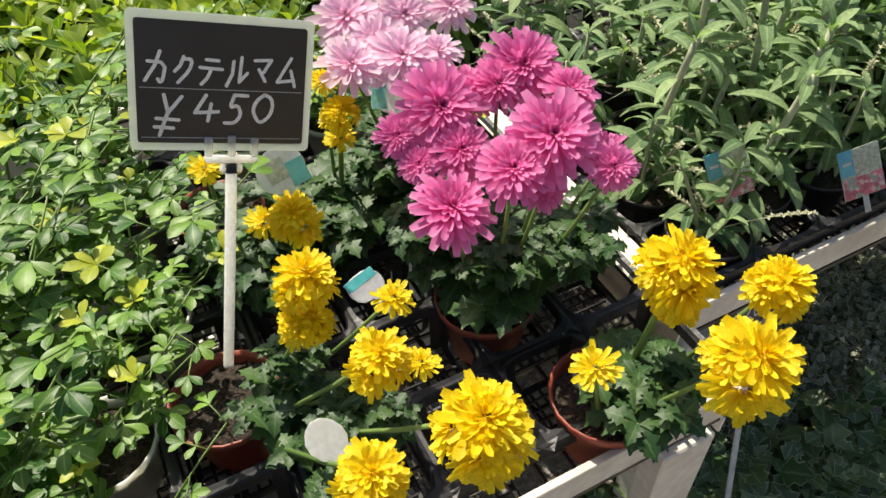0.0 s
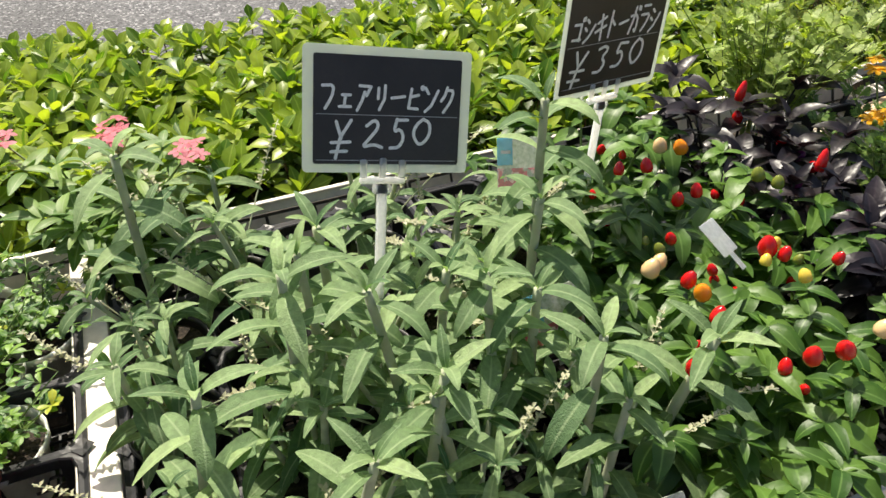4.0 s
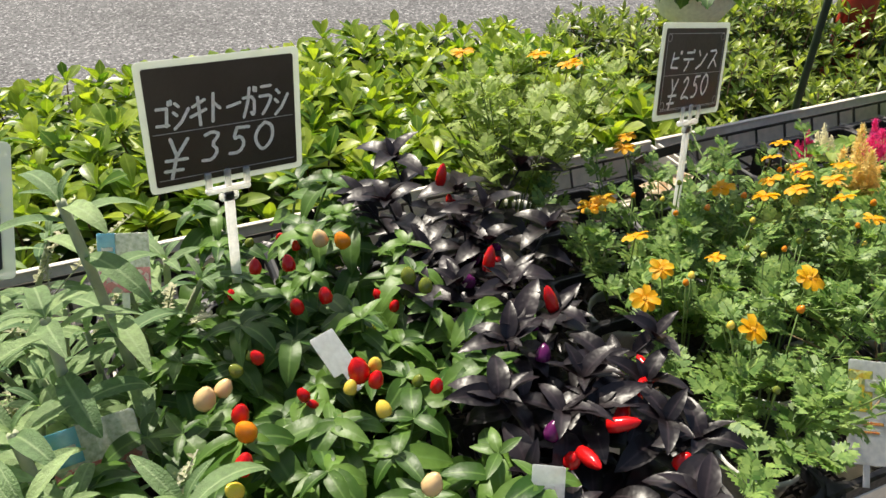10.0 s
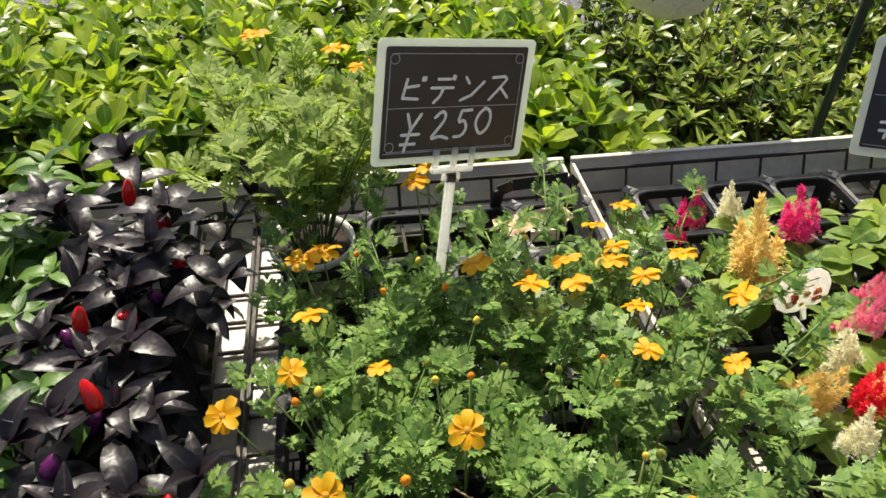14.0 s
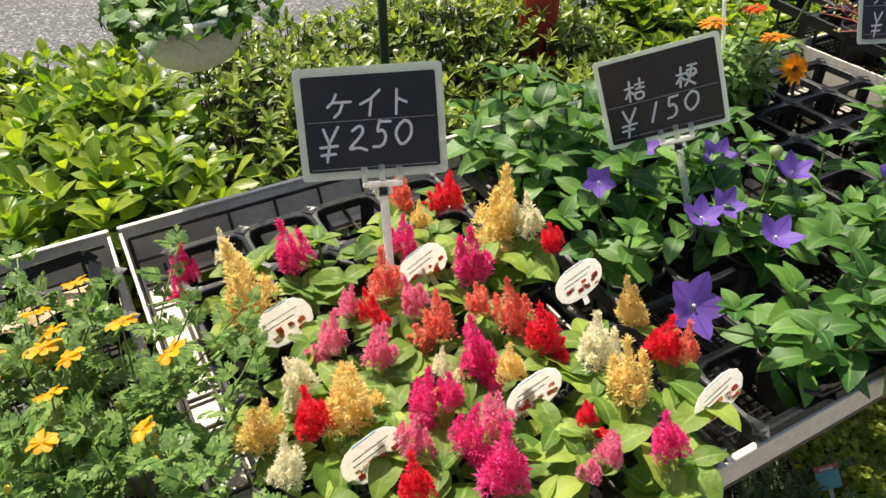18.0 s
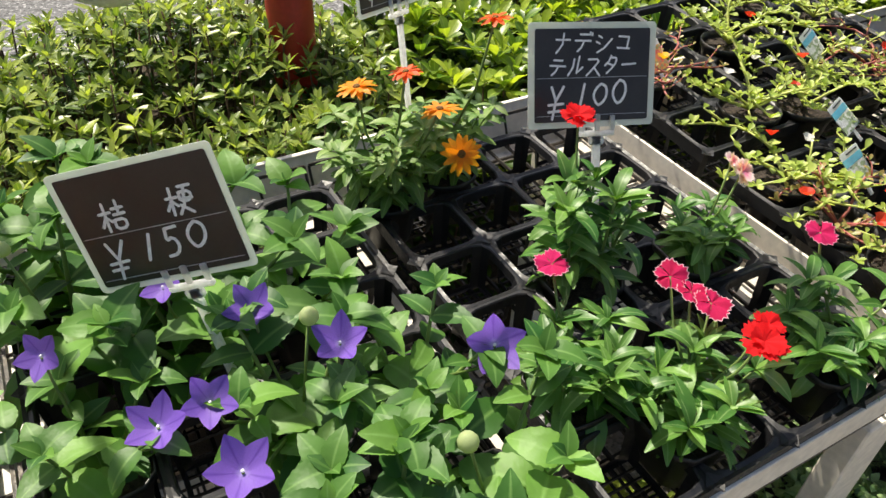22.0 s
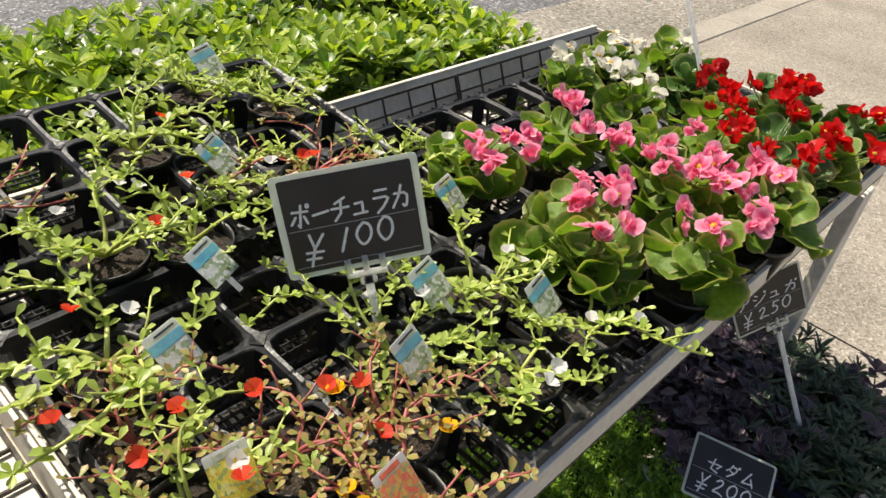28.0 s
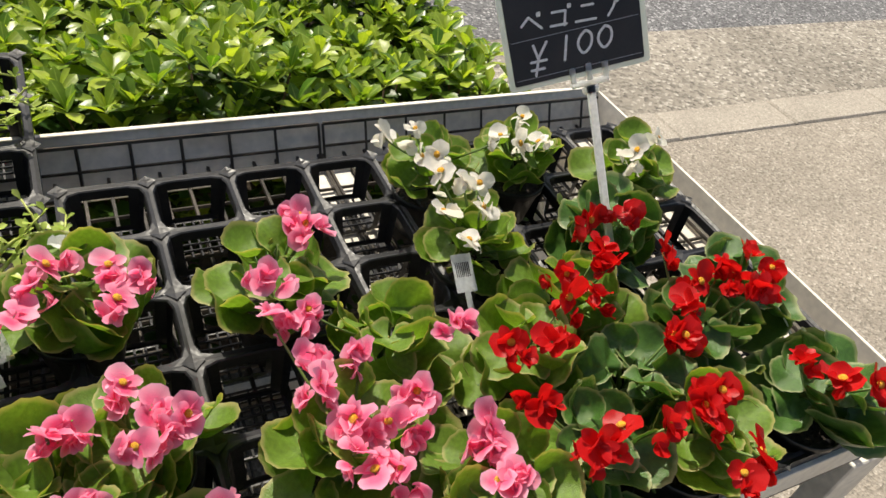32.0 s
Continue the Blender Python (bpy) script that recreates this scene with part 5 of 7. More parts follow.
def compound_form():
    tp = [leaf(0.021, 0.0108, "spoon", 6, 0.22, 0.3), leaf(0.025, 0.0122, "spoon", 6, 0.28, 0.5)]
    lv, young, st = Leaves(*tp), Leaves(*tp), Shape()
    for i in range(14):
        yaw, h = U(0, 6.28), U(0.045, 0.12)
        pts = stem_line(0.02 * math.cos(yaw), 0.02 * math.sin(yaw), h, U(0.1, 1.1), yaw)
        tube(st, pts, 0.0015, 0.001, 5)
        for j in range(5):
            p = np.array(at_line(pts, 0.3 + 0.7 * j / 4))
            a, e, ln = U(0, 6.28), U(0.0, 0.7), U(0.018, 0.032)
            q = p + ln * np.array((math.cos(e) * math.cos(a), math.cos(e) * math.sin(a), math.sin(e)))
            tube(st, [p, q], 0.0009, 0.0007, 4)
            sz = U(0.75, 1.1)
            for da, dr in ((0, 1.0), (0.85, 0.95), (-0.85, 0.95), (1.3, 0.45), (-1.3, 0.45))[:5 if j % 2 else 3]:
                b = p + (q - p) * dr
                lv.put(tuple(b), a + da, e * 0.6 + U(-0.2, 0.2), sz * (1 if da == 0 else 0.88), U(-0.3, 0.3))
        if i % 5 == 0:
            for k in range(5):
                young.put(pts[-1], k * 1.05 + U(-0.2, 0.2), U(0.3, 0.9), U(0.7, 1.05), U(-0.3, 0.3))
    return lv.into(Shape()), st, ("young_shoot", young.into(Shape()), "choisya_young")


form("compound", "choisya", "stem", 3, compound_form)


def purslane_form(length, leaf_l, n_st, gap):
    tp = [leaf(leaf_l, leaf_l * 0.56, "spoon", 4, 0.3, 0.1), leaf(leaf_l * 0.85, leaf_l * 0.48, "spoon", 4, 0.35, 0.3)]
    lv, st = Leaves(*tp), Shape()
    for i in range(n_st):
        yaw, ln = 2 * math.pi * i / n_st + U(-0.4, 0.4), length * U(0.6, 1.25)
        rise, pts = U(0.1, 0.55), []
        for j in range(7):
            t = j / 6
            yaw2 = yaw + 0.5 * math.sin(3 * t + i)
            pts.append((ln * t * math.cos(yaw2), ln * t * math.sin(yaw2), ln * rise * math.sin(t * 2.2) + 0.004))
        tube(st, pts, 0.0025, 0.0013, 6)
        for br in range(3):
            t0 = 0.3 + 0.22 * br
            p0 = at_line(pts, t0)
            a = yaw + U(0.4, 1.2) * (-1) ** br
            b = [tuple(p0[c] + U(0.7, 1.0) * 0.035 * t * (math.cos(a), math.sin(a), U(0.3, 0.8))[c] for c in range(3)) for t in (0, 0.5, 1)]
            tube(st, b, 0.0016, 0.001, 4)
            for j in range(5):
                lv.put(at_line(b, j / 4), j * 2.4, 0.5 + U(-0.3, 0.4), U(0.7, 1.0), U(-0.3, 0.3))
        steps = int(ln / gap)
        for j in range(steps):
            p = at_line(pts, 0.2 + 0.8 * j / steps)
            lv.put(p, yaw + 1.57 * (-1) ** j + U(-0.4, 0.4), U(0.1, 0.8), U(0.8, 1.15), U(-0.4, 0.4))
            if j % 2:
                lv.put(p, yaw + U(-0.5, 0.5), U(0.5, 1.1), U(0.6, 0.9), U(-0.4, 0.4))
        for j in range(6):
            lv.put(pts[-1], j * 2.4, U(0.2, 1.0), U(0.6, 0.95), U(-0.4, 0.4))
    return lv.into(Shape()), st


form("purslane", "purslane", "pur_stem", 5, lambda: purslane_form(0.122, 0.0155, 6, 0.0105))
form("purslane_bare", "purslane_red", "pur_stem_red", 2, lambda: purslane_form(0.12, 0.0115, 8, 0.03))
form("purslane_red", "purslane_red", "pur_stem_red", 4, lambda: purslane_form(0.09, 0.013, 6, 0.0105))


def low_form(tpls, n, rad, h, el=(0.0, 0.9)):
    lv, st = Leaves(*tpls), Shape()
    for i in range(n):
        r, a = rad * math.sqrt(U(0, 1)), U(0, 6.28)
        lv.put((r * math.cos(a), r * math.sin(a), h * (1 - 0.5 * (r / rad) ** 2) * U(0.55, 1.0)), U(0, 6.28), U(*el), U(0.7, 1.15), U(-0.5, 0.5))
    for i in range(10):
        a, r = U(0, 6.28), rad * U(0.2, 0.9)
        tube(st, [(0, 0, 0), (r * 0.5 * math.cos(a), r * 0.5 * math.sin(a), h * 0.5), (r * math.cos(a), r * math.sin(a), h * 0.8)], 0.0016, 0.001, 4)
    return lv.into(Shape()), st


form("lysi", "lysi", "stem", 2, lambda: low_form([leaf(0.0125, 0.0115, "ovate", 4, 0.2, 0.2), leaf(0.0095, 0.009, "ovate", 4, 0.2, 0.2)], 620, 0.068, 0.062, (-0.3, 0.9)))
form("rosemary", "rosemary", "twig", 2, lambda: bushy([leaf(0.02, 0.0028, "lance", 2, 0.3, 0.2)], 14, 0.11, 0.7, 22, 1.0, 0.8, 0.4, 0.8, (0.05, 0.8), 4, tip_whorl=6, stem_r=0.001))
form("herb", "mint", "stem", 2, lambda: low_form([leaf(0.02, 0.015, "ovate", 5, 0.2, 0.3, 1, 0.15)], 170, 0.065, 0.075))
form("sedum", "sedum", "stem", 2, lambda: low_form([leaf(0.009, 0.005, "spoon", 2, 0.4, 0.1)], 1500, 0.06, 0.045, (0.3, 1.4)))
aj_t = [leaf(0.045, 0.026, "spoon", 5, 0.3, 0.5, wave=0.06), leaf(0.036, 0.022, "spoon", 5, 0.3, 0.3, wave=0.06)]
form("ajuga", "ajuga", "ajuga", 2, lambda: bushy(aj_t, 9, 0.035, 1.4, 3, 1.0, 0.8, 0.0, 0.6, (0.2, 1.1), 3, tip_whorl=7))
form("ajuga_green", "ajuga_green", "stem", 2, lambda: bushy([leaf(0.04, 0.009, "lance", 5, 0.3, 0.4, 1, 0.3)], 12, 0.035, 1.4, 4, 1.0, 0.8, 0.1, 0.8, (0.2, 1.1), 4, tip_whorl=9))
ivy_t = [leaf(0.032, 0.034, "ovate", 6, 0.15, 0.3, 1, 0.35), leaf(0.024, 0.025, "ovate", 6, 0.2, 0.4, 1, 0.35)]
form("ivy", "ivy", "stem", 2, lambda: low_form(ivy_t, 110, 0.085, 0.06, (-0.6, 0.6)))
form("hanging_ivy", "chili", "stem", 2, lambda: low_form([leaf(0.042, 0.04, "ovate", 8, 0.15, 0.5, 1, 0.3), leaf(0.034, 0.032, "ovate", 8, 0.2, 0.6, 1, 0.3)], 34, 0.085, 0.055, (-1.1, 0.2)))
form("spotty", "spotty", "stem", 2, lambda: low_form([leaf(0.013, 0.008, "ovate", 3, 0.3, 0.3)], 700, 0.06, 0.06, (0.0, 1.2)))
form("grass", "grass", "grass", 2, lambda: low_form([leaf(0.1, 0.0032, "strap", 5, 0.3, 1.2), leaf(0.13, 0.0035, "strap", 5, 0.3, 1.5)], 110, 0.018, 0.01, (0.5, 1.3)))

# ---- plants on the carts ----
PZ = TZ + 0.008


def plant(name, label, category, x, y, key, scale=1.0, pot="pot", r=0.041, h=0.062, z=PZ, group="", lift=0.0, k=None, tall=1.0):
    t = thing(name, label, category, (x, y, z), group or name + "s")
    if pot:
        add_pot(t, r * 0.92 if name in ("bellflower", "celosia", "dianthus") else r, h, pot, name in ("bellflower", "celosia", "dianthus"))
    if key:
        dress(t, key, k, None, scale, (0, 0, -0.006 + lift))
    return t


# chrysanthemums in terracotta-red pots
def mum(x, y, label, heads, z=PZ, pot="terra", base=0.8):
    t = plant("chrysanthemum", label, "flower", x, y, None, base, pot, 0.046, 0.07, z, "potted chrysanthemums")
    mx, my = sum(h[1] - x for h in heads) / len(heads), sum(h[2] - y for h in heads) / len(heads)
    dress(t, "mum", None, None, base, (0.5 * mx, 0.5 * my, 0.004))
    st = Shape()
    for i, (kind, hx, hy, hz, r) in enumerate(heads):
        lx, ly, lz = hx - x, hy - y, hz - z
        tube(st, [(0.3 * lx, 0.3 * ly, 0), (0.75 * lx, 0.75 * ly, lz * 0.6), (lx, ly, lz - 0.004)], 0.0022, 0.0016, 5)
        mesh = FL["ball" if r > 0.019 else "single", i % 3] if kind == "ball" else FL[kind, i % 2]
        side = math.atan2(ly, lx)
        bloom(t, mesh, lx, ly, lz - (r * 0.35 if kind == "ball" else 0), r * (1.06 if kind == "ball" else 1.0), U(0.15, 0.4) if kind == "ball" else U(0.35, 0.75), side if kind == "ball" else -1.7 + U(-0.5, 0.5))
    tagged(part("flower_stalk", st, "stem", t), kind="stuff")
    dress(t, "mum", None, None, base * 0.75, (0.9 * mx, 0.9 * my, 0.025))
    if len(heads) > 5:
        for q in heads[::3]:
            dress(t, "mum", None, None, base * 0.55, (0.8 * (q[1] - x), 0.8 * (q[2] - y), 0.35 * (q[3] - z)))
    return t


YELLOW = ((-0.003, 0.116, 0.915, 0.03), (-0.01, 0.103, 0.885, 0.024), (0.051, 0.088, 0.89, 0.016), (0.016, 0.029, 0.915, 0.026), (0.043, 0.028, 0.89, 0.013), (0.047, -0.047, 0.925, 0.037), (-0.02, -0.041, 0.915, 0.027), (0.226, -0.001, 0.92, 0.038), (0.23, 0.001, 0.89, 0.029), (0.29, -0.037, 0.9, 0.03), (0.218, -0.081, 0.915, 0.039), (0.144, -0.026, 0.885, 0.017), (0.015, 0.197, 0.9, 0.027), (-0.006, 0.21, 0.89, 0.016), (-0.031, 0.287, 0.9, 0.015), (0.086, 0.264, 0.93, 0.022), (0.081, 0.284, 0.95, 0.015), (0.084, 0.271, 0.9, 0.015))
MAGENTA = ((0.153, 0.209, 0.94, 0.039), (0.239, 0.223, 0.945, 0.036), (0.206, 0.127, 0.945, 0.039), (0.17, 0.123, 0.93, 0.031), (0.121, 0.131, 0.905, 0.035), (0.153, 0.175, 0.92, 0.028), (0.112, 0.204, 0.93, 0.02), (0.118, 0.181, 0.915, 0.018), (0.209, 0.214, 0.94, 0.025), (0.24, 0.094, 0.925, 0.021), (0.261, 0.183, 0.935, 0.027), (0.192, 0.115, 0.91, 0.022), (0.281, 0.15, 0.885, 0.022), (0.186, 0.225, 0.935, 0.026))
PALE = ((0.106, 0.279, 0.956, 0.03), (0.134, 0.357, 0.956, 0.037), (0.149, 0.27, 0.956, 0.033), (0.181, 0.334, 0.956, 0.03), (0.225, 0.327, 0.956, 0.027), (0.179, 0.262, 0.956, 0.022), (0.139, 0.307, 0.956, 0.026))
Y = [("ball", *h) for h in YELLOW]
mum(-0.082, 0.16, "yellow double chrysanthemum in a terracotta-red plastic pot", Y[:7], base=0.55)
mum(0.2, 0.012, "yellow double chrysanthemum with big domed blooms in a terracotta-red pot", Y[7:12], base=0.65)
mum(-0.023, 0.395, "yellow chrysanthemum in a small terracotta-red pot", Y[12:15])
mum(0.09, 0.345, "yellow chrysanthemum behind the pink ones", Y[15:])
mum(0.165, 0.152, "magenta-pink spidery chrysanthemum in full bloom", [("magenta", *h) for h in MAGENTA])
mum(0.2, 0.345, "pale pink chrysanthemum in full bloom", [("lightpink", *h) for h in PALE])

# bright green leafy plants beside the chrysanthemums
for x, y, z, sc in ((-0.185, 0.165, 0.0, 0.85), (-0.13, 0.28, 0.0, 0.85), (-0.25, 0.25, 0.0, 1.1), (-0.19, 0.05, 0.0, 0.75), (-0.2, 0.36, 0.0, 1.1), (-0.29, 0.12, 0.0, 1.1), (-0.33, 0.34, 0.0, 1.2), (-0.12, 0.44, 0.0, 1.0), (-0.24, 0.48, 0.0, 1.2), (-0.38, 0.48, 0.0, 1.2), (-0.41, 0.22, 0.0, 1.2), (-0.12, 0.56, 0.0, 1.1), (0.04, 0.52, 0.0, 0.9), (0.15, 0.5, 0.0, 0.8), (0.12, 0.6, 0.0, 0.9), (0.215, 0.48, -0.01, 0.62), (0.235, 0.39, -0.015, 0.55), (0.21, 0.575, -0.01, 0.65), (0.265, 0.53, -0.015, 0.55)):
    plant("leafy_plant", "bright green leafy plant with small glossy leaflets in a pot", "plant", x, y, "compound", sc, "white_pot", 0.044, 0.07, PZ + z)

# grey-green sage: low bushes, with tall shoots rising from them
sages = []
for x, y, sc in ((0.39, 0.34, 0.7), (0.4, 0.21, 0.58), (0.405, 0.12, 0.53), (0.39, 0.44, 0.6), (0.48, 0.25, 0.65), (0.49, 0.15, 0.6), (0.5, 0.39, 0.8), (0.57, 0.25, 0.65), (0.58, 0.14, 0.65), (0.57, 0.35, 0.75), (0.65, 0.25, 0.65), (0.71, 0.33, 0.75), (0.75, 0.44, 0.8), (0.66, 0.39, 0.75), (0.67, 0.14, 0.65), (0.74, 0.19, 0.65), (0.47, 0.51, 0.8), (0.62, 0.5, 0.8)):
    sages.append((x, y, plant("sage", "grey-green woolly-leaved sage with tall shoots in a black pot", "plant", x, y, "sage", sc)))
SHOOTS = ((0.39, 0.465, 0.95), (0.488, 0.266, 0.94), (0.571, 0.246, 0.93), (0.635, 0.215, 0.92), (0.692, 0.283, 0.94), (0.736, 0.348, 1.0), (0.682, 0.158, 0.91), (0.739, 0.148, 0.9), (0.491, 0.152, 0.89), (0.553, 0.169, 0.9), (0.4, 0.223, 0.92), (0.542, 0.356, 0.93), (0.518, 0.292, 0.92), (0.609, 0.28, 0.92), (0.67, 0.228, 0.9))
for fx, fy, fz in SHOOTS:
    x, y, t = min(sages, key=lambda q: (q[0] - fx) ** 2 + (q[1] - fy) ** 2)
    high = fz - PZ + 0.006
    near = min(range(len(STALKS)), key=lambda q: (abs(STALKS[q] - high), (q + int(fx * 1000)) % 2))
    dress(t, "sage_stalk", near, None, high / STALKS[near], (fx - x, fy - y, 0))
for x, y, t in sages[::2]:
    dress(t, "sage_stalk", rng.randrange(4), None, U(0.75, 0.95), (U(-0.03, 0.03), U(-0.03, 0.03), 0))

# ornamental chillies
FRUITS = ((0.781, 0.237, "f_cream", 1.25), (0.794, 0.243, "f_cream", 1.0), (0.802, 0.214, "f_red", 1), (0.806, 0.197, "f_orange", 1.15), (0.795, 0.169, "f_red", 1), (0.791, 0.154, "f_yellow", 0.9), (0.891, 0.22, "f_red", 1.3), (0.898, 0.209, "f_red", 0.9), (0.879, 0.209, "f_yellow", 0.8), (0.896, 0.179, "f_yellow", 0.9), (0.904, 0.226, "f_yellow", 0.85), (0.868, 0.313, "f_red", 0.95), (0.893, 0.316, "f_red", 0.95), (0.846, 0.378, "f_red", 0.9), (0.875, 0.37, "f_red", 1.0), (0.931, 0.388, "f_orange", 1.2), (0.912, 0.4, "f_cream", 1.2), (0.9, 0.11, "f_cream", 1.1), (0.861, 0.105, "f_red", 1.15), (0.833, 0.11, "f_red", 1.1), (0.748, 0.134, "f_red", 1), (0.937, 0.188, "f_red", 0.8), (0.81, 0.258, "f_green", 0.8), (0.827, 0.266, "f_red", 0.8), (0.966, 0.315, "f_green", 1.1), (0.974, 0.297, "f_green", 1.0))
chillies = []
for x, y in ((0.79, 0.15), (0.863, 0.13), (0.82, 0.25), (0.897, 0.23), (0.85, 0.36), (0.93, 0.34), (0.87, 0.46)):
    chillies.append((x, y, plant("chilli_plant", "bushy ornamental chilli with small red, orange and yellow fruits", "pepper plant", x, y, "chili", U(0.95, 1.1))))
for fx, fy, mt, sz in FRUITS:
    x, y, t = min(chillies, key=lambda c: (c[0] - fx) ** 2 + (c[1] - fy) ** 2)
    part("fruit", FRUIT[mt], None, t, m=pose(fx - x, fy - y, 0.875 - PZ, U(-25, 25), U(-25, 25), U(0, 360)) @ Matrix.Scale(0.0128 * sz, 4))
for x, y, t in chillies:
    for j in range(3):
        a, r = U(0, 6.28), U(0.015, 0.05)
        part("fruit", FRUIT[("f_red", "f_green", "f_red")[j]], None, t, m=pose(r * math.cos(a), r * math.sin(a), U(0.06, 0.095), U(-30, 30), U(-30, 30), 0) @ Matrix.Scale(U(0.008, 0.0115), 4))
for x, y, sc in ((1.05, 0.12, 0.9), (1.055, 0.22, 0.95), (1.04, 0.33, 0.95), (1.05, 0.43, 1.05)):
    t = plant("black_pepper_plant", "ornamental pepper with glossy purple-black leaves and red fruits", "pepper plant", x, y, "black", sc)
    for i in range(4):
        a, r = U(0, 6.28), U(0.02, 0.055)
        c = rng.choice(("f_red", "f_red", "f_purple"))
        part("fruit", FRUIT[c], None, t, m=pose(r * math.cos(a), r * math.sin(a), U(0.07, 0.1) * sc, U(-40, 40), U(-40, 40), 0) @ Matrix.Scale(0.013, 4))
    for i in range(1 if y > 0.2 else 0):
        part("fruit", LONG_RED, None, t, m=pose(U(-0.03, 0.03), U(-0.03, 0.03), 0.118 * sc, U(-20, 20), U(-20, 20), 0) @ Matrix.Scale(0.0115, 4))
    if y < 0.2:
        for i in range(4):
            part("fruit", LONG_RED, None, t, m=pose(0.03 * (i - 1), 0.0 + 0.012 * i, 0.085, 70, 0, 60 * i) @ Matrix.Scale(0.012, 4))

# bidens
BID = ((1.185, 0.252), (1.142, 0.219), (1.197, 0.308), (1.208, 0.38), (1.191, 0.374), (1.205, 0.157), (1.295, 0.187), (1.244, 0.248), (1.329, 0.34), (1.37, 0.318), (1.403, 0.344), (1.402, 0.309), (1.46, 0.313), (1.451, 0.356), (1.441, 0.338), (1.5, 0.335), (1.528, 0.283), (1.494, 0.221), (1.434, 0.238), (1.443, 0.283), (1.441, 0.385), (1.475, 0.405), (1.296, 0.469), (1.308, 0.481), (1.378, 0.107), (1.255, 0.631), (1.234, 0.667), (1.271, 0.621), (1.154, 0.711))
bids = []
for x, y in ((1.228, 0.13), (1.225, 0.23), (1.228, 0.34), (1.3, 0.2), (1.29, 0.28), (1.31, 0.37), (1.4, 0.25), (1.41, 0.36), (1.475, 0.22), (1.48, 0.33)):
    bids.append((x, y, plant("bidens", "bushy ferny-leaved bidens with golden flowers in a pale plastic pot", "flower", x, y, "bidens", U(0.9, 1.1), "white_pot", 0.037, z=PZ - 0.02, lift=0.02)))
dry = plant("bidens", "half-dry bidens with bare brown stems in a pale plastic pot", "flower", 1.395, 0.13, "dry", 1.0, "white_pot", 0.037, z=PZ - 0.02, lift=0.02)
bids.append((1.395, 0.13, dry))
for x, y, turn in ((1.335, 0.108, 3), (1.452, 0.118, -4)):
    pot = thing("plant_pot", "empty pale plastic pot standing in a tray cell", "plant pot", (x, y, PZ - 0.02), "empty pots", turn=turn)
    add_pot(pot, 0.036, 0.05, "white_pot")
st = Shape()
tube(st, [(0.02, 0.0, 0.01), (0.06, -0.04, 0.075), (0.117, -0.091, 0.06)], 0.0013, 0.001, 5)
part("flower_stalk", st, "pur_stem_red", dry)
bloom(dry, FL["bid"], 0.117, -0.091, 0.064, 0.0135, 0.5, -1.2, "eye")
tall = plant("bidens", "tall feathery bidens in a pale pot at the cart's back rim", "flower", 1.19, 0.53, "feather", 0.95, "white_pot", 0.044, 0.075)
dress(tall, "feather", 1, None, 0.9)
bids.append((1.19, 0.53, tall))
for i, (fx, fy) in enumerate(BID):
    x, y, t = min(bids, key=lambda c: (c[0] - fx) ** 2 + (c[1] - fy) ** 2)
    fz = (0.868 if i < 25 else 0.95) - t.location.z + U(-0.006, 0.006)
    fx, fy = (fx, fy) if i < 25 else (fx + 0.0, fy - 0.09)
    st = Shape()
    tube(st, [((fx - x) * 0.6, (fy - y) * 0.6, 0.04), (fx - x, fy - y, fz)], 0.0009, 0.0008, 4)
    part("flower_stalk", st, "stem", t)
    bloom(t, FL["bid"], fx - x, fy - y, fz, (0.0145 if fy > 0.26 else 0.0118) * U(0.75, 1.1), U(0.05, 0.6) if i not in (0, 1, 5, 6) else 0.5, (2.1 if i not in (0, 1, 5, 6) else -1.8) + U(-0.7, 0.7), "eye")

# torn scraps of brown label by the rim
def torn_label(x, y, z, turn, lean, size, label):
    scrap = thing("torn_label", label, "paper scrap", (x, y, z), "torn labels")
    scrap.matrix_basis = pose(x, y, z, lean, 0, turn)
    st = Shape()
    edge = [(-0.05, -0.012), (-0.03, -0.02), (0.0, -0.012), (0.03, -0.018), (0.052, -0.006), (0.045, 0.016), (0.015, 0.011), (-0.015, 0.02), (-0.045, 0.012)]
    n = len(edge)
    st.add([(px * size, py * size, 0.004 * math.sin(px * 90) + pz) for pz in (0.0, 0.0006) for px, py in edge], [tuple(range(n))[::-1], tuple(range(n, 2 * n))] + [(q, (q + 1) % n, n + (q + 1) % n, n + q) for q in range(n)])
    part("scrap", st, "torn_paper", scrap, smooth=False)


torn_label(1.434, 0.535, TZ + 0.004, 12, 0, 1.0, "torn brown paper label lying on the tray by the rim")
torn_label(0.833, 0.535, TZ + 0.03, 24, 55, 0.75, "curled brown paper label standing among the chilli leaves")

# round orange buds among the bidens
for x, y, t in bids:
    for j in range(3):
        a, r, z = U(0, 6.28), U(0.02, 0.055), U(0.085, 0.115) + PZ - t.location.z
        st = Shape()
        tube(st, [(0.4 * r * math.cos(a), 0.4 * r * math.sin(a), 0.03), (r * math.cos(a), r * math.sin(a), z)], 0.0009, 0.0008, 4)
        part("flower_stalk", st, "stem", t)
        part("flower_bud", FRUIT[("f_orange", "f_yellow", "f_green")[j]], None, t, m=pose(r * math.cos(a), r * math.sin(a), z, U(-20, 20), U(-20, 20), 0) @ Matrix.Scale(U(0.005, 0.007), 4))

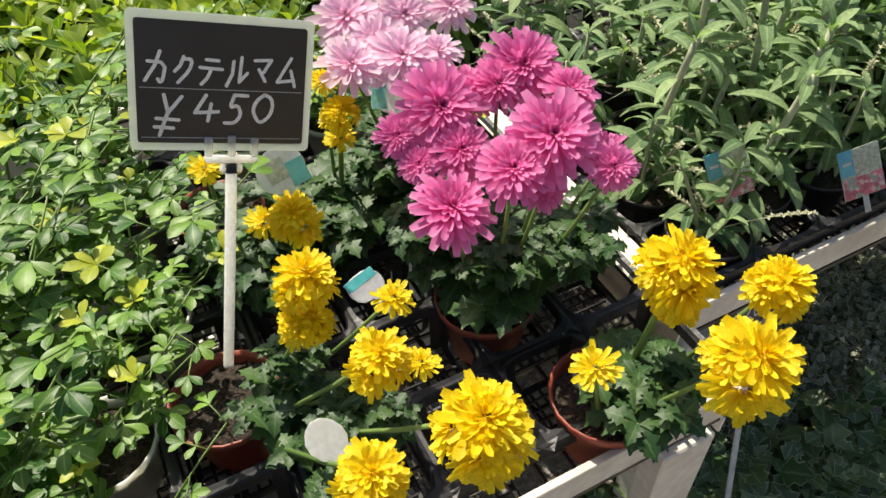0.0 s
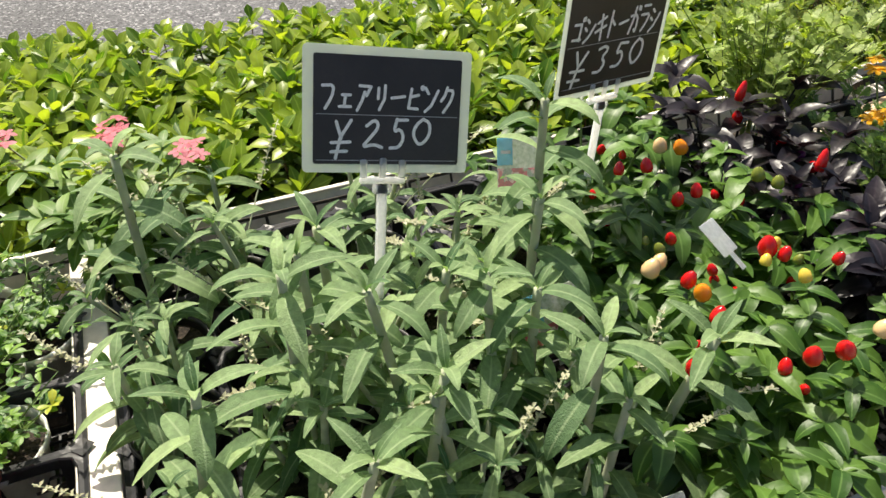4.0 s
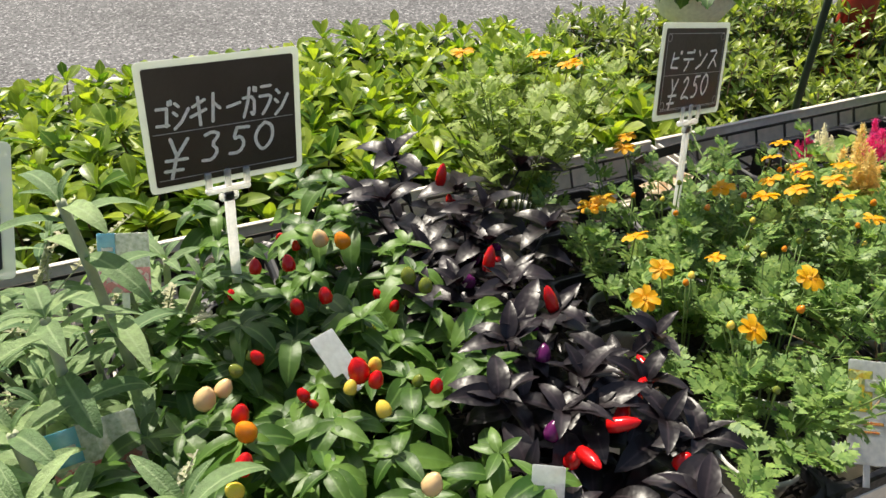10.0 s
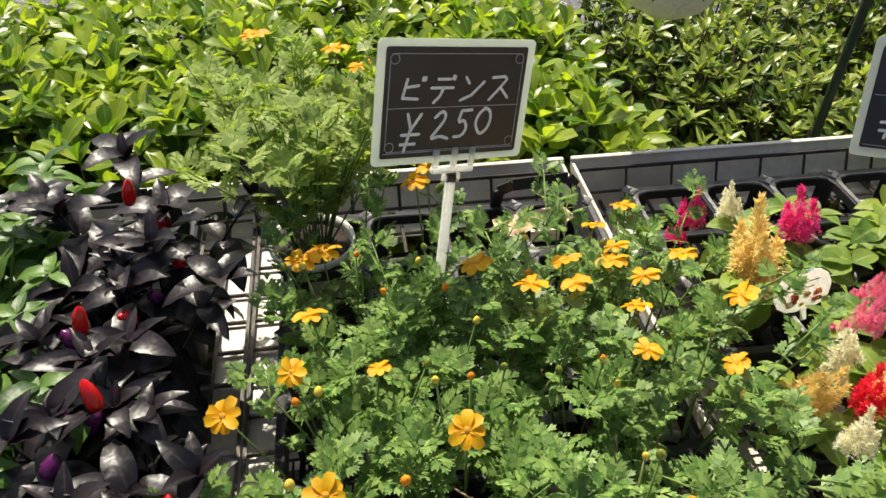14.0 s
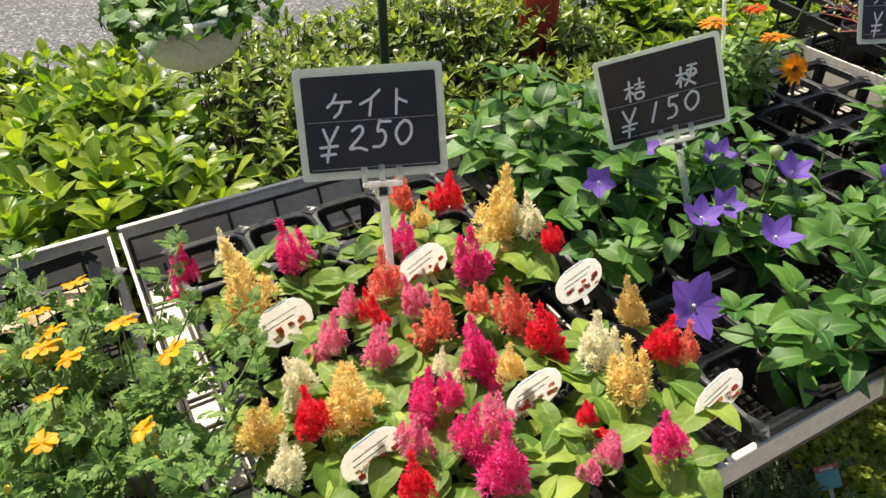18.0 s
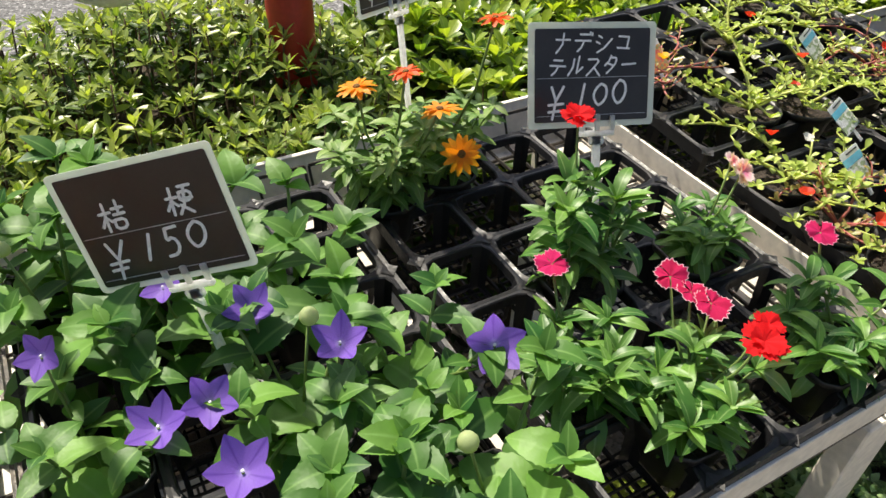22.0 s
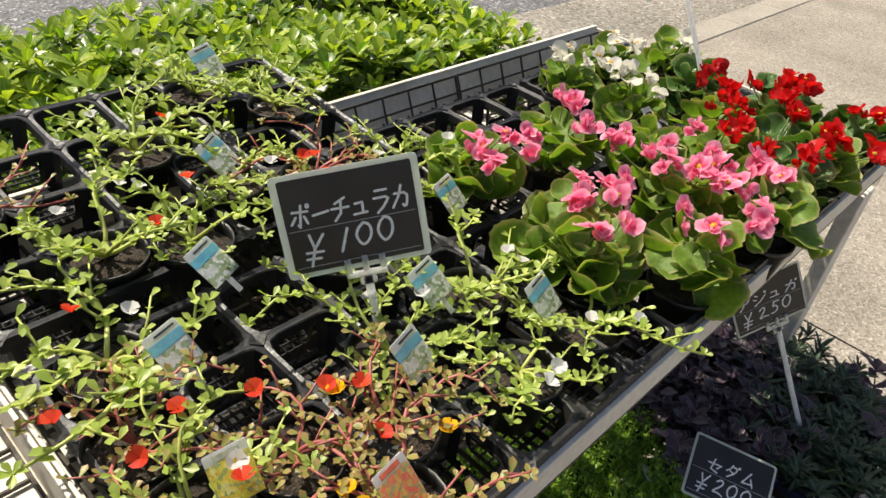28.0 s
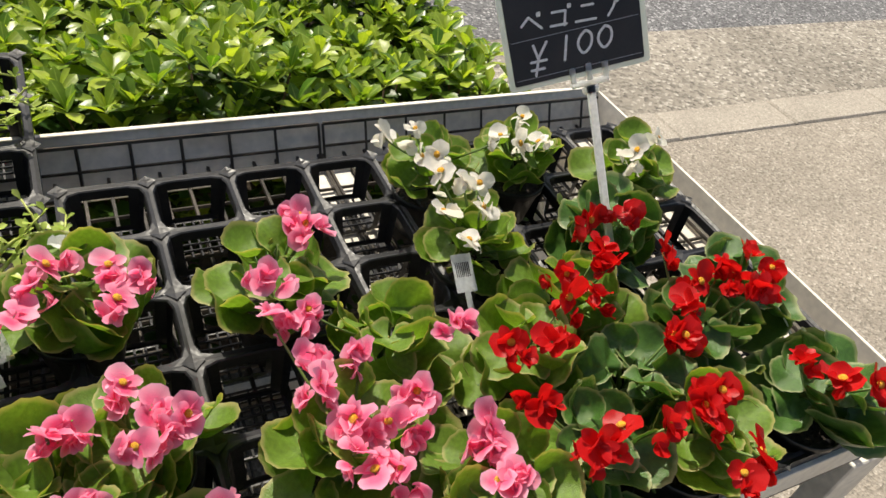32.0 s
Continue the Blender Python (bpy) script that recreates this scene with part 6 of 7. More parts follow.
# celosias
CEL = ((1.615, 0.4), (1.7, 0.42), (1.81, 0.43), (1.87, 0.345), (1.775, 0.335), (1.685, 0.29), (1.61, 0.235), (1.695, 0.2), (1.78, 0.235), (1.87, 0.15), (1.79, 0.14), (1.705, 0.115), (1.845, 0.075), (1.615, 0.13))
P_MAG = ((1.562, 0.437, 0.033), (1.666, 0.414, 0.048), (1.768, 0.378, 0.036), (1.818, 0.318, 0.052), (1.757, 0.206, 0.045), (1.834, 0.059, 0.036), (1.691, 0.183, 0.038), (1.713, 0.177, 0.029), (1.702, 0.136, 0.036), (1.709, 0.1, 0.049))
P_CREAM = ((1.608, 0.447, 0.031), (1.906, 0.349, 0.044), (1.615, 0.256, 0.035), (1.574, 0.173, 0.034), (1.718, 0.205, 0.022), (1.848, 0.163, 0.047))
P_YEL = ((1.61, 0.385, 0.069), (1.804, 0.404, 0.028), (1.885, 0.377, 0.07), (1.643, 0.216, 0.063), (1.566, 0.22, 0.043), (1.771, 0.18, 0.032), (1.906, 0.188, 0.036), (1.847, 0.119, 0.05))
P_CORAL = ((1.808, 0.458, 0.033), (1.726, 0.33, 0.045), (1.744, 0.253, 0.039), (1.788, 0.258, 0.03), (1.81, 0.233, 0.043), (1.911, 0.123, 0.032))
P_RED = ((1.854, 0.433, 0.043), (1.902, 0.303, 0.03), (1.697, 0.296, 0.027), (1.606, 0.207, 0.038), (1.819, 0.198, 0.039), (1.9, 0.141, 0.04), (1.792, 0.107, 0.021), (1.649, 0.115, 0.035))
P_ROSE = ((1.682, 0.314, 0.027), (1.739, 0.29, 0.035), (1.653, 0.283, 0.034), (1.683, 0.251, 0.038), (1.789, 0.075, 0.028), (1.732, 0.14, 0.037), (1.664, 0.154, 0.03))
cels = [(x, y, plant("celosia", "plumed celosia in red, pink and yellow in a black pot", "flower", x, y, "celosia", 1.0, group="celosias", lift=-0.004)) for x, y in CEL]
for c, places in (("c_mag", P_MAG), ("c_cream", P_CREAM), ("c_yel", P_YEL), ("c_coral", P_CORAL), ("c_red", P_RED), ("c_rose", P_ROSE)):
    for i, (fx, fy, h) in enumerate(places):
        x, y, t = min(cels, key=lambda q: (q[0] - fx) ** 2 + (q[1] - fy) ** 2)
        part("plume", PLUME[c, i % 2], None, t, m=pose(fx - x, fy - y, 0.83 - PZ - h * 0.5, U(-14, 14), U(-14, 14), U(0, 360)) @ Matrix.Diagonal((h * 0.98, h * 0.98, h * 1.1, 1)))
        if i % 2 == 0:
            a = U(0, 6.28)
            part("plume", PLUME[c, 1 - i % 2], None, t, m=pose(fx - x + 0.013 * math.cos(a), fy - y + 0.013 * math.sin(a), 0.806 - PZ - h * 0.25, U(-25, 25), U(-25, 25), 0) @ Matrix.Diagonal((h * 0.85, h * 0.85, h * 0.6, 1)))

# bellflowers
KIK = ((1.99, 0.345, 0.835, 0.024), (2.141, 0.322, 0.835, 0.027), (2.188, 0.257, 0.835, 0.028), (2.297, 0.208, 0.825, 0.031), (2.05, 0.251, 0.825, 0.028), (2.09, 0.19, 0.825, 0.03), (1.955, 0.161, 0.815, 0.041), (2.084, 0.041, 0.825, 0.036), (2.085, 0.38, 0.835, 0.022), (2.087, 0.255, 0.825, 0.026))
kiks = []
for x, y in ((2.0, 0.45), (2.0, 0.3), (2.1, 0.39), (2.2, 0.4), (2.15, 0.26), (2.25, 0.25), (2.06, 0.1), (2.155, 0.105), (2.25, 0.13), (2.1, 0.51), (2.01, 0.56)):
    kiks.append((x, y, plant("bellflower", "leafy violet balloon flower in a black square pot", "flower", x, y, "kikyo", U(0.95, 1.12) * (1.15 if y > 0.38 else 1.0))))
bs = Shape()
lathe(bs, [(0.15, 0.0), (0.42, 0.15), (0.5, 0.4), (0.4, 0.68), (0.16, 0.86), (0.001, 0.9)], 10)
BALLOON = bs.mesh("flower_bud", "pale_green")
for x, y, t in kiks[::4]:
    a, r, z = U(0, 6.28), U(0.02, 0.045), U(0.085, 0.1)
    st = Shape()
    tube(st, [(0.3 * r * math.cos(a), 0.3 * r * math.sin(a), 0.02), (r * math.cos(a), r * math.sin(a), z)], 0.0014, 0.0012, 5)
    part("flower_stalk", st, "stem", t)
    part("flower_bud", BALLOON, None, t, "pale green balloon bud", pose(r * math.cos(a), r * math.sin(a), z, U(-15, 15), U(-15, 15), 0) @ Matrix.Scale(0.0155, 4))
for i, (fx, fy, fz, r) in enumerate(KIK):
    x, y, t = min(kiks, key=lambda c: (c[0] - fx) ** 2 + (c[1] - fy) ** 2)
    st = Shape()
    tube(st, [(0.3 * (fx - x), 0.3 * (fy - y), 0.02), (0.9 * (fx - x), 0.9 * (fy - y), 0.7 * (fz - PZ)), (fx - x, fy - y, fz - PZ + 0.006)], 0.0014, 0.0012, 5)
    part("flower_stalk", st, "stem", t)
    bloom(t, FL["bell_open" if i in (0, 6, 7) else "bell"], fx - x, fy - y, fz - PZ + 0.008, r * 0.8, 0.8 if i in (0, 6, 7, 3) else U(0.2, 0.55), -2.0 + U(-0.5, 0.5), "eye_pale")

# dianthus and zinnia
dis = []
for x, y, key, sc in ((2.468, 0.305, "dianthus_tall", 0.95), (2.61, 0.28, "dianthus", 0.7), (2.376, 0.19, "dianthus", 0.85), (2.44, 0.12, "dianthus", 0.85), (2.612, 0.115, "dianthus", 0.85)):
    if key == "dianthus_tall":
        dis.append((x, y, plant("dianthus", "tall upright dianthus with one crimson bloom", "flower", x, y, key, sc)))
    else:
        dis.append((x, y, plant("dianthus", "grassy-leaved dianthus seedling in a black tray cell", "flower", x, y, key, sc)))
for fx, fy, fz, c, r in ((2.389, 0.26, 0.84, "di_mag", 0.0165), (2.467, 0.197, 0.844, "di_red", 0.0155), (2.473, 0.177, 0.84, "di_red", 0.0145), (2.48, 0.16, 0.838, "di_red", 0.017), (2.47, 0.1, 0.852, "di_scarlet", 0.0185), (2.489, 0.113, 0.85, "di_scarlet", 0.0135), (2.465, 0.343, 0.925, "di_scarlet", 0.0165), (2.652, 0.287, 0.842, "di_pink", 0.0165), (2.648, 0.3, 0.848, "di_pink", 0.0115), (2.654, 0.187, 0.832, "di_mag", 0.0165)):
    x, y, t = min(dis, key=lambda c2: (c2[0] - fx) ** 2 + (c2[1] - fy) ** 2)
    st = Shape()
    tube(st, [(0, 0, 0.02), ((fx - x) * 0.7, (fy - y) * 0.7, (fz - PZ) * 0.6), (fx - x, fy - y, fz - PZ)], 0.0014, 0.0012, 5)
    part("flower_stalk", st, "stem", t)
    bloom(t, FL[c], fx - x, fy - y, fz - PZ, r, (0.75 if c == "di_pink" else U(0.05, 0.35)) if fz < 0.9 else 0.1, -1.57 + U(-0.5, 0.5))
z1 = plant("zinnia", "orange zinnia with soft green leaves in a black pot", "flower", 2.355, 0.525, "zinnia", 0.85)
z2 = plant("zinnia", "orange zinnia with soft green leaves in a black pot", "flower", 2.44, 0.54, "zinnia", 0.8)
for x, y, t, fs in ((2.355, 0.525, z1, ((2.325, 0.526, 0.9, "zin"), (2.368, 0.499, 0.92, "zin_deep"), (2.398, 0.48, 0.88, "zin"), (2.4, 0.436, 0.85, "zin"))), (2.44, 0.53, z2, ((2.447, 0.453, 0.976, "zin_deep"),))):
    for fx, fy, fz, c in fs:
        st = Shape()
        tube(st, [(0, 0, 0.03), ((fx - x) * 0.7, (fy - y) * 0.7, (fz - PZ) * 0.6), (fx - x, fy - y, fz - PZ)], 0.0016, 0.0014, 5)
        part("flower_stalk", st, "stem", t)
        bloom(t, FL[c], fx - x, fy - y, fz - PZ, 0.0175 if c == "zin_deep" else 0.022, 0.2 if fz > 0.86 else 1.2, (2.1 if fz > 0.86 else -1.57) + U(-0.4, 0.4), "eye_dark")

# pink star flowers at the hedge
pent = plant("pentas", "coral-pink star-flowered plant against the hedge", "flower", 0.375, 0.61, "zinnia", 1.1)
for fx, fy in ((0.283, 0.65), (0.384, 0.612), (0.393, 0.638), (0.46, 0.556)):
    st = Shape()
    tube(st, [(0, 0, 0.02), (fx - 0.375, fy - 0.61, 0.9 - PZ)], 0.0016, 0.0012, 5)
    part("flower_stalk", st, "stem", pent)
    for j in range(6):
        a, r = j * 1.05, 0.013 if j else 0
        bloom(pent, FL["flat", "pent"], fx - 0.375 + r * math.cos(a), fy - 0.61 + r * math.sin(a), 0.9 - PZ + U(-0.003, 0.003), 0.01, U(0, 0.4))

# purslanes
POR = ((2.781, 0.58, 1), (2.812, 0.335, 0), (2.872, 0.455, 0), (3.044, 0.5, 0), (3.12, 0.7, 0), (2.985, 0.605, 0), (3.2, 0.62, 0), (2.79, 0.24, 1), (2.79, 0.15, 0), (2.88, 0.15, 1), (2.91, 0.06, 1), (2.77, 0.06, 0), (3.02, 0.19, 0), (3.1, 0.09, 0), (3.15, 0.2, 0), (3.21, 0.09, 0), (2.96, 0.12, 1), (3.14, 0.46, 1), (3.23, 0.4, 0), (3.08, 0.34, 0), (2.955, 0.43, 0))
for x, y, red in POR:
    z = PZ + (0.018 + 0.085 * (y - 0.41) if y > 0.385 else 0)
    t = plant("purslane", "sprawling bronze-leaved purslane with red stems in a tray cell" if red else "sprawling light green purslane in a tray cell", "flower", x, y, ("purslane_bare" if y > 0.4 else "purslane_red") if red else "purslane", 1.12 if (x, y) == (2.812, 0.335) else U(0.82, 1.0), z=z)
    for j in range(3 if red else 2):
        a, r = U(0, 6.28), U(0.03, 0.07)
        c = rng.choice(("red_petal", "red_petal", "bid_petal")) if red else rng.choice(("white_petal", "white_petal", "white_petal", "red_petal"))
        bloom(t, FL["cup", c], r * math.cos(a), r * math.sin(a), U(0.03, 0.05), 0.0105, U(0, 0.6))

# begonias
LEAFM = {}
for c in ("begonia", "begonia_dark"):
    LEAFM[c] = []
    for cu, wv in ((0.5, 0.16), (0.3, 0.2), (0.75, 0.14), (1.3, 0.1), (-0.2, 0.22)):
        sh = Shape()
        sh.many(round_leaf(1.0, 34, cu, wv, 0.35, 0.02), [np.eye(3)], [(0, 0, 0)])
        LEAFM[c].append(sh.mesh("leaf", c))


BEGONIAS = {
    "beg_pink": (((3.293, 0.35), (3.461, 0.326), (3.532, 0.22), (3.466, 0.135), (3.567, 0.072), (3.317, 0.184), (3.267, 0.164), (3.266, 0.129), (3.36, 0.055), (3.545, 0.04)),
                 ((3.278, 0.33), (3.324, 0.279), (3.323, 0.318), (3.345, 0.299), (3.258, 0.28), (3.271, 0.306), (3.484, 0.345), (3.49, 0.332), (3.429, 0.229), (3.437, 0.275), (3.459, 0.229), (3.448, 0.188), (3.485, 0.179), (3.572, 0.188), (3.445, 0.156), (3.46, 0.121), (3.481, 0.114), (3.451, 0.097), (3.477, 0.075), (3.512, 0.132), (3.5, 0.108), (3.547, 0.087), (3.536, 0.046), (3.545, 0.045), (3.318, 0.198), (3.332, 0.174), (3.32, 0.148), (3.354, 0.16), (3.283, 0.178), (3.27, 0.171), (3.274, 0.114), (3.235, 0.127), (3.357, 0.084), (3.343, 0.042), (3.436, 0.028), (3.408, 0.014), (3.46, 0.08), (3.548, 0.078))),
    "beg_white": (((3.682, 0.463), (3.801, 0.463), (3.675, 0.331), (3.943, 0.411)),
                 ((3.611, 0.452), (3.649, 0.456), (3.649, 0.402), (3.638, 0.415), (3.662, 0.36), (3.679, 0.356), (3.791, 0.461), (3.751, 0.404), (3.784, 0.409), (3.739, 0.423), (3.622, 0.322), (3.658, 0.314), (3.626, 0.275), (3.642, 0.373), (3.865, 0.36), (3.898, 0.371), (3.944, 0.392))),
    "beg_red": (((3.826, 0.304), (3.719, 0.217), (3.921, 0.186), (3.815, 0.143), (3.637, 0.169), (3.652, 0.067), (3.902, 0.053), (3.755, 0.055), (3.72, 0.117)),
                 ((3.781, 0.278), (3.811, 0.274), (3.76, 0.272), (3.747, 0.232), (3.744, 0.209), (3.691, 0.207), (3.676, 0.182), (3.708, 0.181), (3.814, 0.216), (3.861, 0.162), (3.86, 0.179), (3.916, 0.164), (3.876, 0.142), (3.822, 0.169), (3.904, 0.193), (3.782, 0.142), (3.757, 0.115), (3.749, 0.12), (3.604, 0.153), (3.641, 0.145), (3.597, 0.094), (3.73, 0.063), (3.718, 0.036), (3.723, 0.048), (3.681, 0.043), (3.749, 0.057), (3.62, 0.048), (3.644, 0.052), (3.734, -0.001), (3.711, -0.01), (3.846, 0.058), (3.865, 0.03), (3.891, 0.016))),
}


def begonia(x, y, petal, lm, seed, flowers, sc=1.0):
    """A round-leaved begonia with its flowers, given as places in the world, each a loose pair of blooms."""
    r = random.Random(seed)
    word = {"beg_pink": "pink", "beg_red": "red", "beg_white": "white"}[petal]
    t = plant("begonia", word + "-flowered wax begonia with round glossy leaves", "flower", x, y, None, group="begonias")
    st = Shape()
    for i in range(21):
        a, lvl = i * 2.39996 + r.uniform(-0.35, 0.35), i / 21
        rad, z = (0.062 - 0.034 * lvl) * sc * r.uniform(0.75, 1.15), (0.006 + 0.06 * lvl) * sc
        m = Matrix.Translation((rad * math.cos(a) * 0.7, rad * math.sin(a) * 0.7, z)) @ Matrix.Rotation(a - 1.5708, 4, "Z") @ Matrix.Rotation(r.uniform(-0.45, 1.05), 4, "X") @ Matrix.Rotation(r.uniform(-0.75, 0.75), 4, "Y") @ Matrix.Scale((0.033 - 0.011 * lvl) * sc * r.uniform(0.65, 1.1), 4)
        part("leaf", LEAFM[lm][r.randrange(len(LEAFM[lm]))], None, t, m=m)
        tube(st, [(0.006 * math.cos(a), 0.006 * math.sin(a), z * 0.4), (rad * 0.7 * math.cos(a), rad * 0.7 * math.sin(a), z)], 0.0022, 0.0016, 4)
    for i, (fx, fy) in enumerate(flowers):
        px, py, pz = fx - x, fy - y, 0.85 - PZ
        tube(st, [(0, 0, 0.03), (px * 0.7, py * 0.7, pz * 0.75), (px, py, pz - 0.003)], 0.0016, 0.0011, 4)
        for k in range(2 if petal == "beg_white" else 3):
            d = 0.0 if k == 0 else r.uniform(0.008, 0.017)
            a = r.uniform(2.6, 6.8)
            tip = r.uniform(5, 65) if k == 0 else r.uniform(20, 110)
            ob = part("flower", FL[petal, r.randrange(2) if k == 0 else r.randrange(1, 5)], None, t, m=pose(px + d * math.cos(a), py + d * math.sin(a), pz - 0.5 * d + r.uniform(-0.005, 0.005), tip, r.uniform(-45, 45), r.uniform(-120, 120)) @ Matrix.Scale((0.0225 if k == 0 else 0.0165) * r.uniform(0.75, 1.15), 4))
            if k == 0 and (petal == "beg_white" or r.random() < 0.65):
                part("flower_eye", FL["eye"], None, ob, m=Matrix.Translation((0, 0, 0.1)) @ Matrix.Scale(0.8, 4))
    tagged(part("stem", st, "stem", t), kind="stuff")


for petal, (places, blooms) in BEGONIAS.items():
    for i, (x, y) in enumerate(places):
        mine = [b for b in blooms if min(places, key=lambda q: (q[0] - b[0]) ** 2 + (q[1] - b[1]) ** 2) == (x, y)]
        begonia(x, y, petal, "begonia_dark" if petal == "beg_red" and i % 3 != 1 else "begonia", 100 + 7 * i + len(petal), mine, 0.9 if petal == "beg_white" else 1.0)

# hanging bowls with ivy
for x, y, z in ((1.682, 0.83, 0.86), (2.15, 0.86, 0.9)):
    t = thing("hanging_pot", "round cream plastic hanging bowl with trailing ivy", "hanging pot", (x, y, z))
    s = Shape()
    lathe(s, [(0.001, 0), (0.026, 0.002), (0.051, 0.016), (0.069, 0.045), (0.074, 0.076), (0.077, 0.077), (0.077, 0.083), (0.071, 0.083), (0.067, 0.063)], 28)
    part("bowl", s, "cream_bowl", t)
    s = Shape()
    lathe(s, [(0.068, 0.067), (0.035, 0.072), (0.001, 0.074)], 20, bump=0.002)
    part("soil", s, "soil", t)
    for i in range(7):
        a = i * 0.9
        dress(t, "hanging_ivy", None, None, 0.85, (0.05 * math.cos(a), 0.05 * math.sin(a), 0.062))
    s = Shape()
    for a in (0.4, 2.5, 4.6):
        tube(s, [(0.074 * math.cos(a), 0.074 * math.sin(a), 0.081), (0, 0, 0.5)], 0.0012, 0.0012, 4)
    tube(s, [(0, 0, 0.5), (0, 0, 1.742 - z)], 0.0016, 0.0016, 4)
    part("hanger", s, "green_pole", t)

# ---- price signs ----
# pen strokes on a ten by ten field, a pair of digits a point and a gap between strokes
STROKES = {
    "0": "491704214072857849", "1": "6940", "2": "1749686633005190", "3": "18497845735010", "4": "490494 6651", "5": "392556735010 3989",
    "¥": "2945 794530 1474 1262", "カ": "1686817061 594510", "ク": "493614 48887430", "テ": "2878 0595 554220", "ル": "383410 696194", "マ": "188854 3561",
    "ム": "591182 6590", "フ": "18887430", "ェ": "2575 4541 1181", "ア": "188865 564320", "リ": "3834 797440", "ー": "1495", "ピ": "282181 2576 8999988889",
    "ン": "1836 105297", "ゴ": "177771 1181 8988 9998", "シ": "1837 0524 105296", "キ": "1688 0395 4960", "ト": "3930 3674", "ガ": "1686817061 594510 8988 9998",
    "ラ": "2989 16967330", "ビ": "282181 2576 8988 9998", "デ": "2878 0595 554220 8988 9998", "ス": "18885410 5490", "ケ": "392604 2696 665230", "イ": "895614 5650",
    "ナ": "1696 595420", "コ": "177771 1181", "タ": "493614 48887430 3564", "ジ": "1837 0524 105296 8988 9998", "ニ": "2777 0191", "ポ": "1696 595041 3411 7491 8999988889",
    "チ": "7927 0595 585320", "ュ": "256561 1181", "ベ": "043792 7877 8887", "ロ": "2721818727", "ズ": "18885410 5490 8988 9998", "セ": "059673 393180", "ダ": "493614 48887430 3564 8988 9998",
    "桔": "0646 2920 2502 2543 5797 7975 5595 5350909353", "梗": "0646 2920 2502 2543 5999 5754949757 5595 796340 5390",
}


def stroke_glyph(ch, high, wide, pen):
    """A sign written by hand with a chalk pen, its middle at the origin."""
    g = Shape()
    for line in STROKES[ch].split():
        pts = [(int(line[q]), int(line[q + 1])) for q in range(0, len(line) - 1, 2)]
        if len(pts) > 3:
            smooth = [pts[0]]
            for a, b, c in zip(pts, pts[1:], pts[2:]):
                smooth += [((a[0] + 3 * b[0]) / 4, (a[1] + 3 * b[1]) / 4), ((3 * b[0] + c[0]) / 4, (3 * b[1] + c[1]) / 4)]
            pts = smooth + [pts[-1]]
        dx, dy = U(-0.25, 0.25), U(-0.25, 0.25)
        ribbon(g, [(((x + dx - 4.6) + 0.16 * (y - 4.5)) / 9 * wide, (y + dy - 4.5) / 9 * high) for x, y in pts], pen, 0, 0)
    return g.mesh("lettering", "chalk", False)


def rounded(shape, w, h, r, z0, z1):
    ring = []
    for cx, cy, a0 in ((w / 2 - r, h / 2 - r, 0), (-w / 2 + r, h / 2 - r, 90), (-w / 2 + r, -h / 2 + r, 180), (w / 2 - r, -h / 2 + r, 270)):
        ring += [(cx + r * math.cos(radians(a0 + q * 30)), cy + r * math.sin(radians(a0 + q * 30))) for q in range(4)]
    n = len(ring)
    shape.add([(x, y, z0) for x, y in ring] + [(x, y, z1) for x, y in ring], [tuple(range(n))[::-1], tuple(range(n, 2 * n))] + [(q, (q + 1) % n, n + (q + 1) % n, n + q) for q in range(n)])


